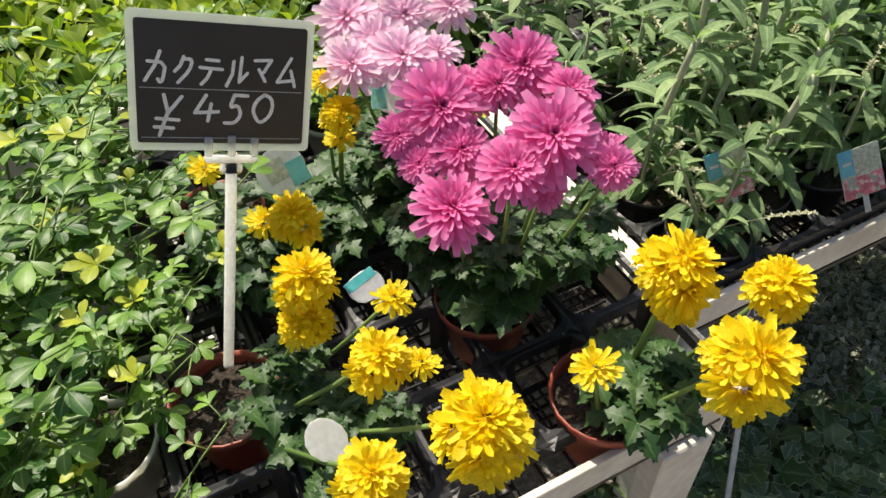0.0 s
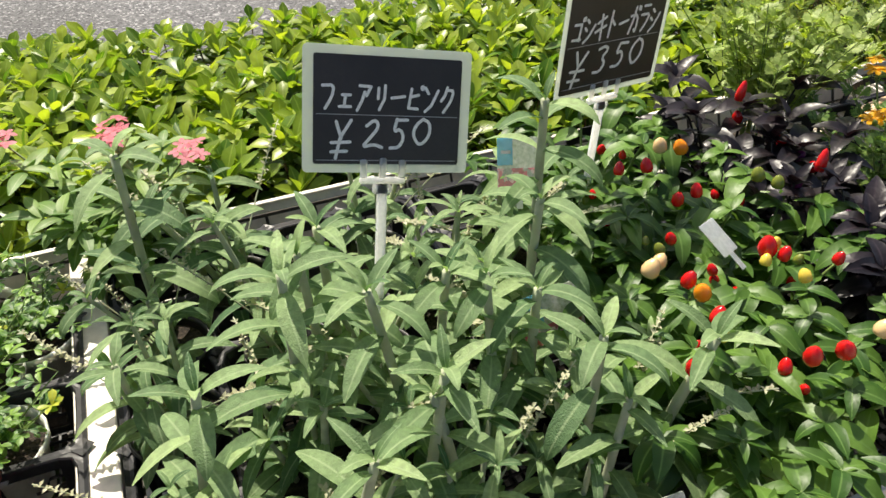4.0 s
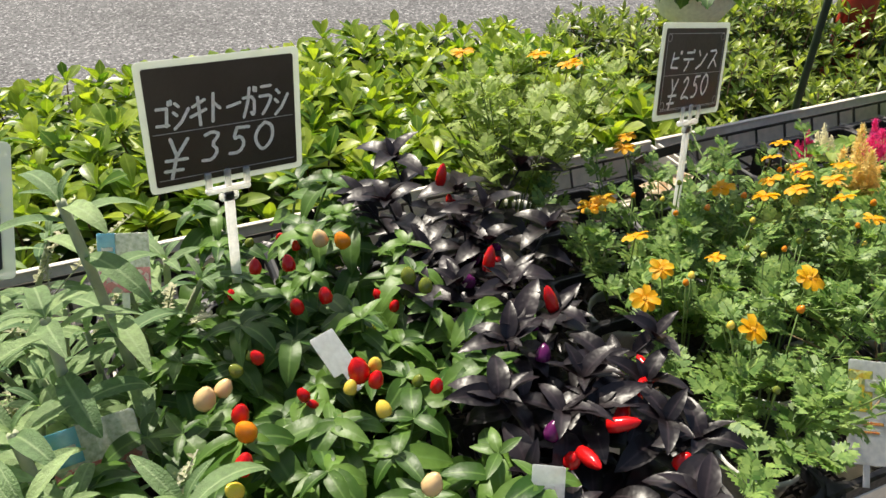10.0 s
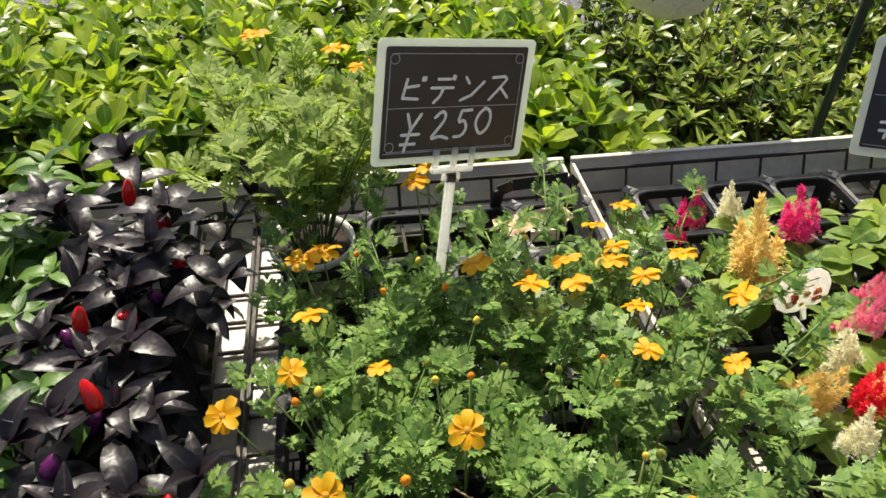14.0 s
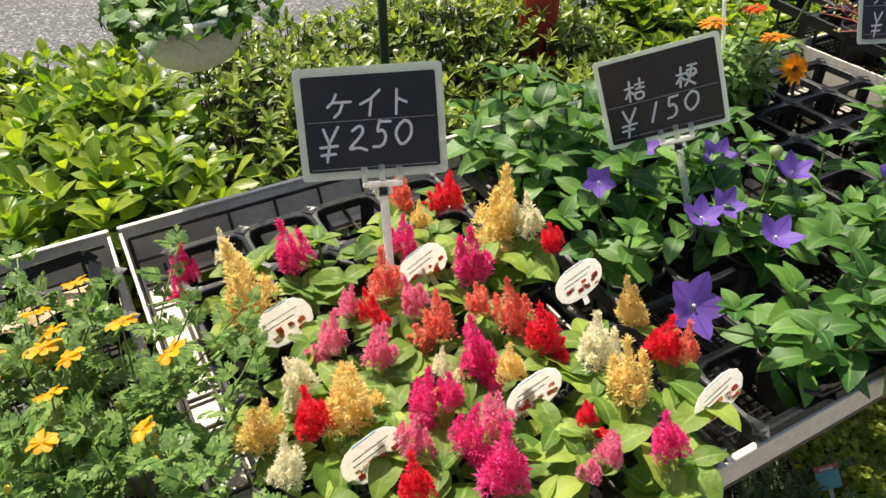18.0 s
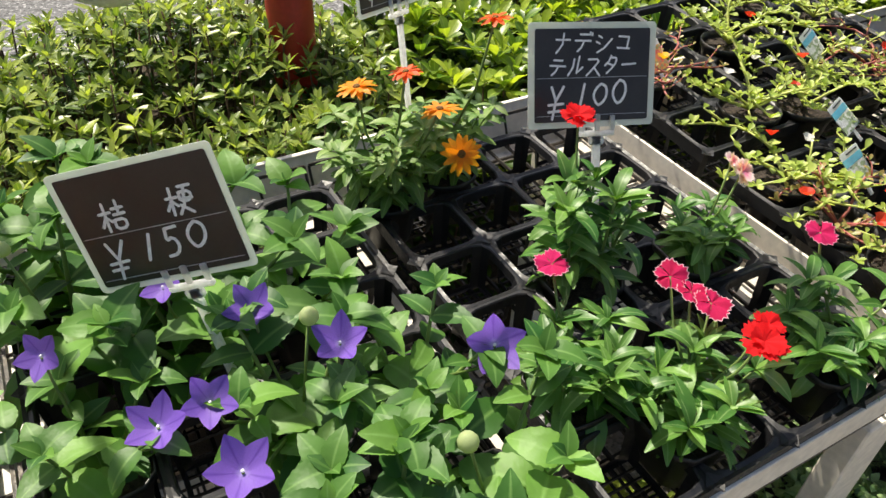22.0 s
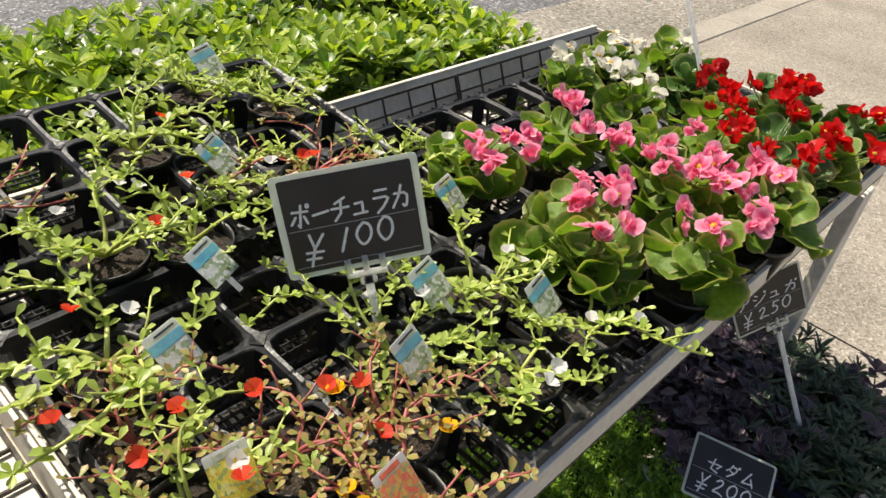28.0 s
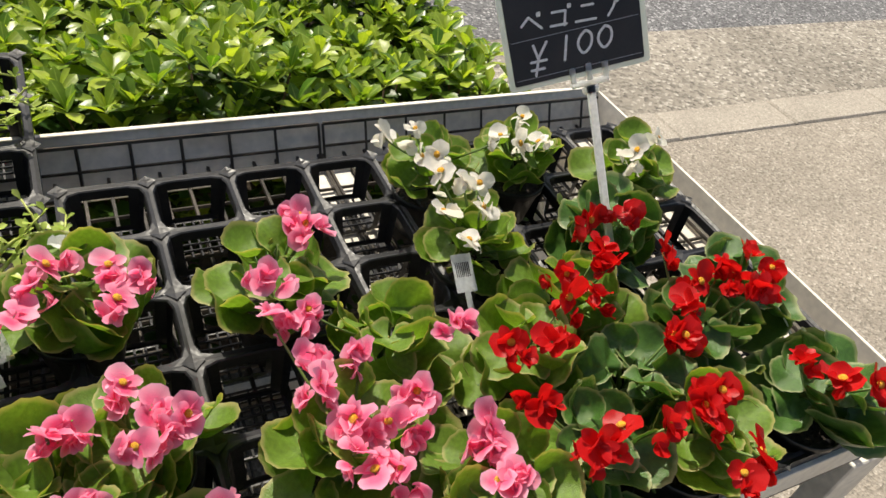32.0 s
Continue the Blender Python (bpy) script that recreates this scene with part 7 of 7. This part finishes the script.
def price_sign(tl, tr, br, lines, label, foot=0.715, board=(0.9, 0.88), shift=0.02, frame_lines=False, drop=None, lift=0.0):
    """A laminated slate card on a white forked pick, from three of its corners."""
    tl, tr, br = Vector(tl), Vector(tr), Vector(br)
    ex = (tr - tl).normalized()
    ey = (tr - br) - ex * (tr - br).dot(ex)
    w, h = (tr - tl).length, ey.length
    ey.normalize()
    ez = ex.cross(ey)
    mid = tl + ex * w / 2 - ey * h / 2
    m = Matrix((ex, ey, ez)).transposed().to_4x4()
    m.translation = mid
    t = thing("price_sign", label, "price sign", group="price signs")
    t.matrix_basis = m
    s = Shape()
    rounded(s, w, h, 0.004, -0.0004, 0.0004)
    part("card", s, "laminate", t, "clear laminate card", smooth=False)
    s = Shape()
    bw, bh = w * board[0], h * board[1]
    rounded(s, bw, bh, 0.002, -0.0007, 0.0008)
    part("board", s, "slate", t, "black slate-look board", smooth=False)
    n = len(lines)
    if n == 2:
        rows, rules = ((0.11 + lift, 0.21), (-0.19 + lift, 0.23)), (-0.035 + lift, -0.4)
    else:
        rows, rules = ((0.31, 0.17), (0.09, 0.17), (-0.2, 0.23)), (-0.02, -0.38)
    for ry in rules:
        s = Shape()
        box(s, -bw * 0.48, bw * 0.48, ry * h - 0.0003, ry * h + 0.0003, 0.0008, 0.0011, 0)
        part("ruled_line", s, "line", t, smooth=False)
    if frame_lines:
        s = Shape()
        for yy in (-0.44, 0.44):
            box(s, -bw * 0.46, bw * 0.46, yy * bh - 0.0003, yy * bh + 0.0003, 0.0008, 0.0011, 0)
        for xx in (-0.47, 0.47):
            box(s, xx * bw - 0.0003, xx * bw + 0.0003, -bh * 0.42, bh * 0.42, 0.0008, 0.0011, 0)
            for yy in (-0.42, 0.42):
                lathe(s, [(0.004, 0.0008), (0.004, 0.0011), (0.0034, 0.0011), (0.0034, 0.0008)], 12, (xx * bw * 0.94, yy * bh * 0.94, 0))
        part("border", s, "line", t, smooth=False)
    for body, (ry, size) in zip(lines, rows):
        hgt = size * h
        pen = hgt * 0.115
        if "¥" in body:
            digits = body.replace("¥", "").strip()
            x0 = -bw * 0.02 - 0.36 * hgt * len(digits)
            part("lettering", stroke_glyph("¥", hgt * 1.3, hgt, pen), None, t, m=pose(x0 - hgt * 0.45, (ry - 0.05) * h, 0.0011, 0, 0, U(-4, 4)))
            for k, ch in enumerate(digits):
                part("lettering", stroke_glyph(ch, hgt * U(0.88, 1.02), hgt * 0.72, pen), None, t, m=pose(x0 + (k + 0.75) * hgt * 0.9, (ry + 0.012 * k) * h + U(-0.02, 0.03) * hgt, 0.0011, 0, 0, U(-5, 5)))
            continue
        pitch = min(hgt * (1.3 if len(body) < 5 else 1.12), bw * 0.92 / len(body))
        for k, ch in enumerate(body):
            if ch in STROKES:
                part("lettering", stroke_glyph(ch, hgt * U(0.9, 1.08), min(hgt * 0.95, pitch * 0.84), pen), None, t, m=pose((k - (len(body) - 1) / 2) * pitch, ry * h + U(-0.05, 0.05) * hgt, 0.0011, 0, 0, U(-4, 4)))
    # the pick: three prongs clasp the lower edge
    s = Shape()
    py = -h / 2
    for q in (-1, 0, 1):
        box(s, shift + q * 0.0165 - 0.003, shift + q * 0.0165 + 0.003, py - 0.004, py + 0.011 + (0.0015 if q == 0 else 0), 0.0012, 0.0038, 0.0014)
    box(s, shift - 0.0195, shift + 0.0195, py - 0.0095, py - 0.0035, -0.002, 0.0038, 0.0016)
    down = max(0.04, (mid.z - h / 2 - foot) / max(0.3, ey.z)) if drop is None else drop
    box(s, shift - 0.0042, shift + 0.0042, py - 0.008 - down, py - 0.0094, -0.0016, 0.0034, 0.0012)
    box(s, shift - 0.0085, shift + 0.0085, py - 0.018, py - 0.0093, -0.0015, 0.0035, 0.003)
    part("pick", s, "pick", t, "white plastic forked pick", smooth=False)
    return t


SL = "black slate-look price card on a white forked pick reading "
price_sign((-0.049, 0.263, 1.055), (0.072, 0.245, 1.02), (0.043, 0.222, 0.929), ("カクテルマム", "¥ 450"), SL + "450 yen", 0.77, (0.92, 0.88), 0.006)
price_sign((0.557, 0.42, 1.045), (0.695, 0.404, 1.019), (0.674, 0.367, 0.927), ("フェアリーピンク", "¥ 250"), SL + "250 yen", 0.75, (0.88, 0.86), -0.004)
price_sign((0.787, 0.408, 1.063), (0.916, 0.431, 1.052), (0.907, 0.427, 0.944), ("ゴシキトーガラシ", "¥ 350"), SL + "350 yen", 0.75, (0.92, 0.9), -0.003)
price_sign((1.264, 0.401, 1.039), (1.391, 0.444, 1.011), (1.379, 0.421, 0.919), ("ビデンス", "¥ 250"), "bordered slate price card reading 250 yen on a white pick", 0.75, (0.9, 0.88), 0.003, True)
price_sign((1.702, 0.458, 0.991), (1.828, 0.401, 0.995), (1.814, 0.361, 0.9), ("ケイト", "¥ 250"), SL + "250 yen", 0.74, (0.9, 0.85), 0.006, lift=0.06)
price_sign((2.028, 0.424, 0.94), (2.139, 0.358, 0.979), (2.153, 0.325, 0.883), ("桔　梗", "¥ 150"), SL + "150 yen", 0.74, (0.92, 0.9), 0.008)
price_sign((2.461, 0.429, 0.982), (2.593, 0.395, 0.973), (2.576, 0.354, 0.883), ("ナデシコ", "テルスター", "¥ 100"), SL + "100 yen", 0.74, (0.9, 0.88), 0.005)
price_sign((2.346, 0.584, 1.046), (2.458, 0.654, 1.027), (2.457, 0.63, 0.935), ("ジニア", "¥ 120"), SL + "120 yen", 0.76, (0.92, 0.9), 0.01)
price_sign((2.97, 0.315, 0.906), (3.082, 0.241, 0.934), (3.082, 0.206, 0.839), ("ポーチュラカ", "¥ 100"), SL + "100 yen", 0.74, (0.9, 0.9), 0.004)
price_sign((3.68, 0.412, 1.029), (3.813, 0.384, 1.072), (3.833, 0.342, 0.984), ("ベゴニア", "¥ 100"), SL + "100 yen", 0.74, (0.92, 0.9), 0.008)

# ---- plant tags ----
def tag(x, y, z, w, h, turn, tilt, base, patches, label, rounded_top=False, sink=0.03, spin=0):
    t = thing("plant_tag", label, "plant tag", group="plant tags")
    t.matrix_basis = pose(x, y, z) @ pose(0, 0, 0, 90 + tilt, 0, turn) @ pose(0, 0, 0, 0, 0, spin)
    s = Shape()
    rounded(s, w, h, min(w, h) * (0.45 if rounded_top else 0.06), -0.0004, 0.0004)
    part("card", s, base, t, smooth=False)
    s = Shape()
    box(s, -0.003, 0.003, -h / 2 - sink * 0.6, -h / 2 + 0.001, -0.0003, 0.0003, 0)
    part("spike", s, "tag_white", t, smooth=False)
    for k, (mt, x0, x1, y0, y1) in enumerate(patches):
        s = Shape()
        box(s, x0 * w, x1 * w, y0 * h, y1 * h, -0.0006 - 0.0001 * k, 0.0007 + 0.0001 * k, 0)
        part("print", s, mt, t, smooth=False)


def blobs(mt, n, seed):
    r = random.Random(seed)
    out = []
    for _ in range(n):
        x, y, d = r.uniform(-0.36, 0.3), r.uniform(-0.42, -0.08), r.uniform(0.05, 0.11)
        out.append((mt, x, x + d, y, y + d * 0.8))
    return out


W2 = [("tag_blue", -0.5, 0.5, 0.08, 0.3), ("photo_white", -0.5, 0.5, -0.5, 0.06), ("ink", -0.2, 0.4, 0.38, 0.42)]
for i, (x, y, kind) in enumerate(((2.78, 0.56, 1), (2.848, 0.277, 0), (3.031, 0.5, 0), (3.14, 0.7, 0), (2.817, 0.139, 2), (2.9, 0.051, 1), (2.756, 0.053, 0), (3.003, 0.144, 0), (3.087, 0.207, 0), (3.162, 0.12, 0), (3.224, 0.31, 0), (2.936, 0.362, 0))):
    z = 0.795 + (0.018 + 0.085 * (y - 0.41) if y > 0.39 else 0)
    if kind == 0:
        tag(x, y, z + 0.004, 0.034, 0.044, U(-12, 8), U(-50, -36), "tag_white", W2, "white and blue plastic plant tag with a photo", spin=U(10, 24))
    else:
        c = "photo_orange" if kind == 1 else "photo_yellow"
        tag(x, y, z + 0.003, 0.034, 0.042, U(-14, 6), U(-50, -36), "tag_white", [(c, -0.5, 0.5, -0.5, 0.3), ("tag_red" if kind == 1 else "tag_dull", -0.3, 0.3, 0.34, 0.44)]  , "orange plastic plant tag showing blossoms", spin=U(2, 16))
for i, (x, y) in enumerate(((1.628, 0.337), (1.777, 0.349), (1.898, 0.253), (1.779, 0.156), (1.908, 0.08), (1.638, 0.164))):
    tag(x, y, 0.808, 0.054, 0.043, U(-4, 10), U(-12, -3), "tag_cream", [("tag_dull", -0.28, 0.3, 0.2, 0.214), ("tag_dull", -0.32, 0.2, 0.06, 0.074), ("tag_blue", -0.2, 0.2, 0.475, 0.495)] + blobs("photo_red", 9, i + 20) + blobs("tag_red", 6, i), "rounded cream plant tag with red flower pictures", True, sink=0.02, spin=U(14, 26))
for i, (x, y, tn) in enumerate(((0.429, 0.135, -20), (0.542, 0.075, -20), (0.686, 0.066, -15), (0.705, 0.255, 5), (0.745, 0.4, -20))):
    tag(x, y, 0.812 if i < 3 else (0.84 if i == 3 else 0.9), 0.042 if i != 3 else 0.06, 0.05, tn, -30, "tag_dull", [("photo_pink", -0.5, 0.5, -0.5, -0.08), ("tag_blue", -0.5, -0.15, -0.02, 0.5), ("tag_white", -0.42, -0.2, 0.2, 0.26)], "plant tag with a pink and blue photo print", spin=14 if i < 3 else 0)
tag(0.883, 0.268, 0.862, 0.022, 0.036, 20, -60, "tag_white", [], "blank white plant tag")
tag(0.975, 0.09, 0.85, 0.022, 0.045, -30, -45, "tag_white", [("ink", -0.2, 0.25, -0.1, -0.04), ("ink", -0.2, 0.1, 0.08, 0.13)], "white plant tag with a handwritten price")
tag(1.283, 0.088, 0.805, 0.036, 0.085, -14, -42, "tag_cream", [("photo_yellow", -0.5, 0.1, 0.0, 0.4), ("tag_orange", -0.3, 0.4, -0.12, -0.09), ("tag_orange", -0.3, 0.3, -0.2, -0.18), ("tag_dull", -0.1, 0.45, 0.2, 0.32)], "cream and yellow picture tag of a bidens plant", spin=-12)
tag(1.43, 0.075, 0.825, 0.024, 0.06, 72, -14, "tag_white", [], "white plastic plant tag leaning over an empty pot", spin=-24)
tag(3.63, 0.275, 0.806, 0.021, 0.038, -5, -58, "tag_white", [("ink", -0.36 + 0.09 * q, -0.335 + 0.09 * q, -0.1, 0.28) for q in range(8)], "white barcode plant tag")
tag(3.94, 0.13, 0.79, 0.02, 0.045, 70, -40, "tag_white", [], "white plastic plant tag")
tag(0.035, 0.31, 0.85, 0.05, 0.042, 15, -35, "tag_white", [("tag_teal", 0.1, 0.48, -0.46, 0.1), ("tag_dull", -0.3, 0.1, -0.2, 0.3)], "round white and teal plant tag", True)
tag(0.15, 0.29, 0.92, 0.05, 0.06, -25, -20, "tag_white", [("tag_teal", -0.48, -0.2, -0.4, 0.1)], "round white and teal plant tag", True)
tag(0.055, 0.165, 0.82, 0.034, 0.026, 20, -70, "tag_white", [("tag_teal", -0.45, 0.45, 0.1, 0.45)], "round white and teal plant tag", True)
tag(-0.03, 0.02, 0.86, 0.03, 0.03, 60, -60, "tag_white", [], "white plastic plant tag", True)

# ---- plants on the lower shelf ----
SH = 0.2145 + 0.062


def low(name, label, x, y, key, sc, cat="plant", z=SH):
    t = thing(name, label, cat, (x, y, z), name + "s")
    add_pot(t, 0.041, 0.062, "pot")
    dress(t, key, None, None, sc, (0, 0, -0.006))


for i in range(6):
    for j in range(3):
        low("variegated_groundcover", "small-leaved grey-green variegated plant in a low pot", 0.53 + 0.09 * i, 0.29 - 0.09 * j, "spotty", 1.15)
for x, y in ((0.4, 0.06), (0.49, 0.08), (0.44, -0.03), (0.53, 0.0), (0.62, 0.0), (0.58, -0.09), (0.49, -0.12), (0.4, -0.12), (0.67, -0.09), (0.71, 0.0), (0.36, -0.02)):
    low("ivy_plant", "green ivy with pale veins in a small pot", x, y, "ivy", 1.35)
for x, y in ((1.72, 0.1), (1.82, 0.13), (1.9, 0.05), (1.78, 0.0), (1.65, 0.02)):
    low("mondo_grass", "tuft of dark green mondo grass in a pot", x, y, "grass", 1.0)
for x, y in ((2.38, 0.1), (2.47, 0.14), (2.44, 0.04), (2.53, 0.06), (2.41, -0.05), (2.5, -0.04), (2.59, -0.03), (2.56, 0.15), (2.63, 0.07), (2.36, 0.01), (2.55, -0.12), (2.65, -0.1), (2.45, -0.14), (2.35, -0.12), (2.61, -0.18), (2.51, -0.2), (2.41, -0.2), (2.7, -0.02), (2.72, -0.13), (2.79, -0.08), (2.76, -0.19), (2.66, 0.16), (2.5, 0.22), (2.41, 0.19), (2.58, 0.23)):
    low("moneywort", "creeping moneywort with tiny golden-green leaves", x, y, "lysi", 1.05)
for x, y in ((2.1, 0.05), (2.18, 0.12), (2.26, 0.18), (2.25, 0.06), (2.15, -0.03), (2.26, -0.06), (3.0, 0.16), (3.05, 0.09), (3.1, 0.16), (3.03, 0.01), (3.12, 0.04), (3.02, -0.08), (3.11, -0.05), (3.04, 0.24)):
    low("rosemary", "dark needle-leaved rosemary in a small pot", x, y, "rosemary", 1.0)
for x, y in ((2.8, 0.09), (2.86, 0.01), (2.78, 0.0), (2.86, -0.09), (2.74, 0.07), (2.89, 0.1), (2.93, 0.03), (2.94, -0.06), (2.84, 0.17), (2.93, 0.17)):
    low("mint_plant", "light green small-leaved herb in a black pot", x, y, "herb", 1.0)
for x, y in ((3.2, 0.2), (3.29, 0.21), (3.38, 0.21), (3.47, 0.21), (3.56, 0.2), (3.22, 0.11), (3.31, 0.12), (3.4, 0.12), (3.49, 0.12), (3.58, 0.11), (3.25, 0.02), (3.34, 0.03), (3.43, 0.03), (3.52, 0.03), (3.2, -0.07), (3.3, -0.07), (3.39, -0.07), (3.48, -0.06), (3.57, -0.07), (3.34, -0.16), (3.44, -0.16), (3.54, -0.17)):
    low("sedum", "mossy bright green sedum cushion in a pot", x, y, "sedum", 1.05)
for x, y in ((3.73, 0.06), (3.82, 0.06), (3.73, -0.03), (3.82, -0.03), (3.74, 0.15), (3.91, 0.09), (4.0, -0.18), (3.65, 0.0), (3.66, 0.1), (3.83, 0.16)):
    low("ajuga", "bronze-purple leaved ajuga in a navy tray", x, y, "ajuga", 1.15)
for x, y in ((3.91, -0.03), (3.99, -0.06), (3.91, -0.12), (3.82, -0.13), (3.82, -0.2), (3.91, -0.2), (3.74, -0.14), (4.0, 0.03)):
    low("crinkled_groundcover", "dark green finely cut groundcover in a navy tray", x, y, "ajuga_green", 1.15)
tray(4, 4, 0.09, 3.69, -0.22, SH - 0.002, 0, (0, 0), "navy", "navy blue plastic plant tray on the lower shelf")
tray(4, 4, 0.09, 3.18, -0.14, SH - 0.002)
tray(4, 4, 0.09, 2.06, -0.12, SH - 0.002)
tray(4, 4, 0.09, 2.68, -0.14, SH - 0.002)
tray(4, 4, 0.09, 0.42, -0.1, SH - 0.002)
tag(2.31, 0.13, 0.36, 0.034, 0.036, -30, -35, "tag_teal", [("tag_red", -0.5, 0.5, 0.25, 0.5), ("tag_white", -0.3, 0.3, 0.3, 0.4)], "green and red plant tag", spin=15)
tag(2.53, -0.06, 0.36, 0.03, 0.045, -30, -35, "tag_teal", [("tag_red", -0.5, 0.5, 0.2, 0.5), ("tag_white", -0.3, 0.3, 0.3, 0.36)], "green and red plant tag", spin=15)
tag(2.83, 0.02, 0.35, 0.026, 0.04, -30, -35, "tag_white", [("tag_blue", -0.5, 0.3, -0.4, 0.3)], "white and blue plant tag", spin=10)
tag(3.5, 0.03, 0.3, 0.035, 0.045, 40, -50, "tag_white", [("tag_teal", -0.45, 0.45, -0.48, -0.05)], "curled white and teal plant tag", True)
tag(3.865, -0.23, 0.375, 0.03, 0.03, 10, -35, "tag_yellow", [("tag_white", -0.4, 0.4, 0.1, 0.4)], "small bright yellow plastic plant tag")
for (a, b, c), ls, yen in ((((2.459, 0.169, 0.452), (2.565, 0.1, 0.512), (2.557, 0.045, 0.451)), ("リシマキア", "¥ 200"), "200 yen"), (((2.9, 0.13, 0.55), (2.985, 0.075, 0.55), (2.95, 0.03, 0.49)), ("ローズマリー", "¥ 250"), "250 yen"),
                           (((3.41, -0.02, 0.53), (3.459, -0.12, 0.51), (3.39, -0.15, 0.47)), ("セダム", "¥ 200"), "200 yen"), (((3.655, 0.078, 0.581), (3.749, 0.021, 0.637), (3.776, -0.021, 0.551)), ("アジュガ", "¥ 250"), "250 yen"),
                           (((0.48, 0.125, 0.655), (0.575, 0.13, 0.62), (0.55, 0.095, 0.55)), ("ー", "¥ 200"), "200 yen")):
    price_sign(a, b, c, ls, "small black slate price card on the lower shelf reading " + yen, 0.22, (0.94, 0.92), 0.006)
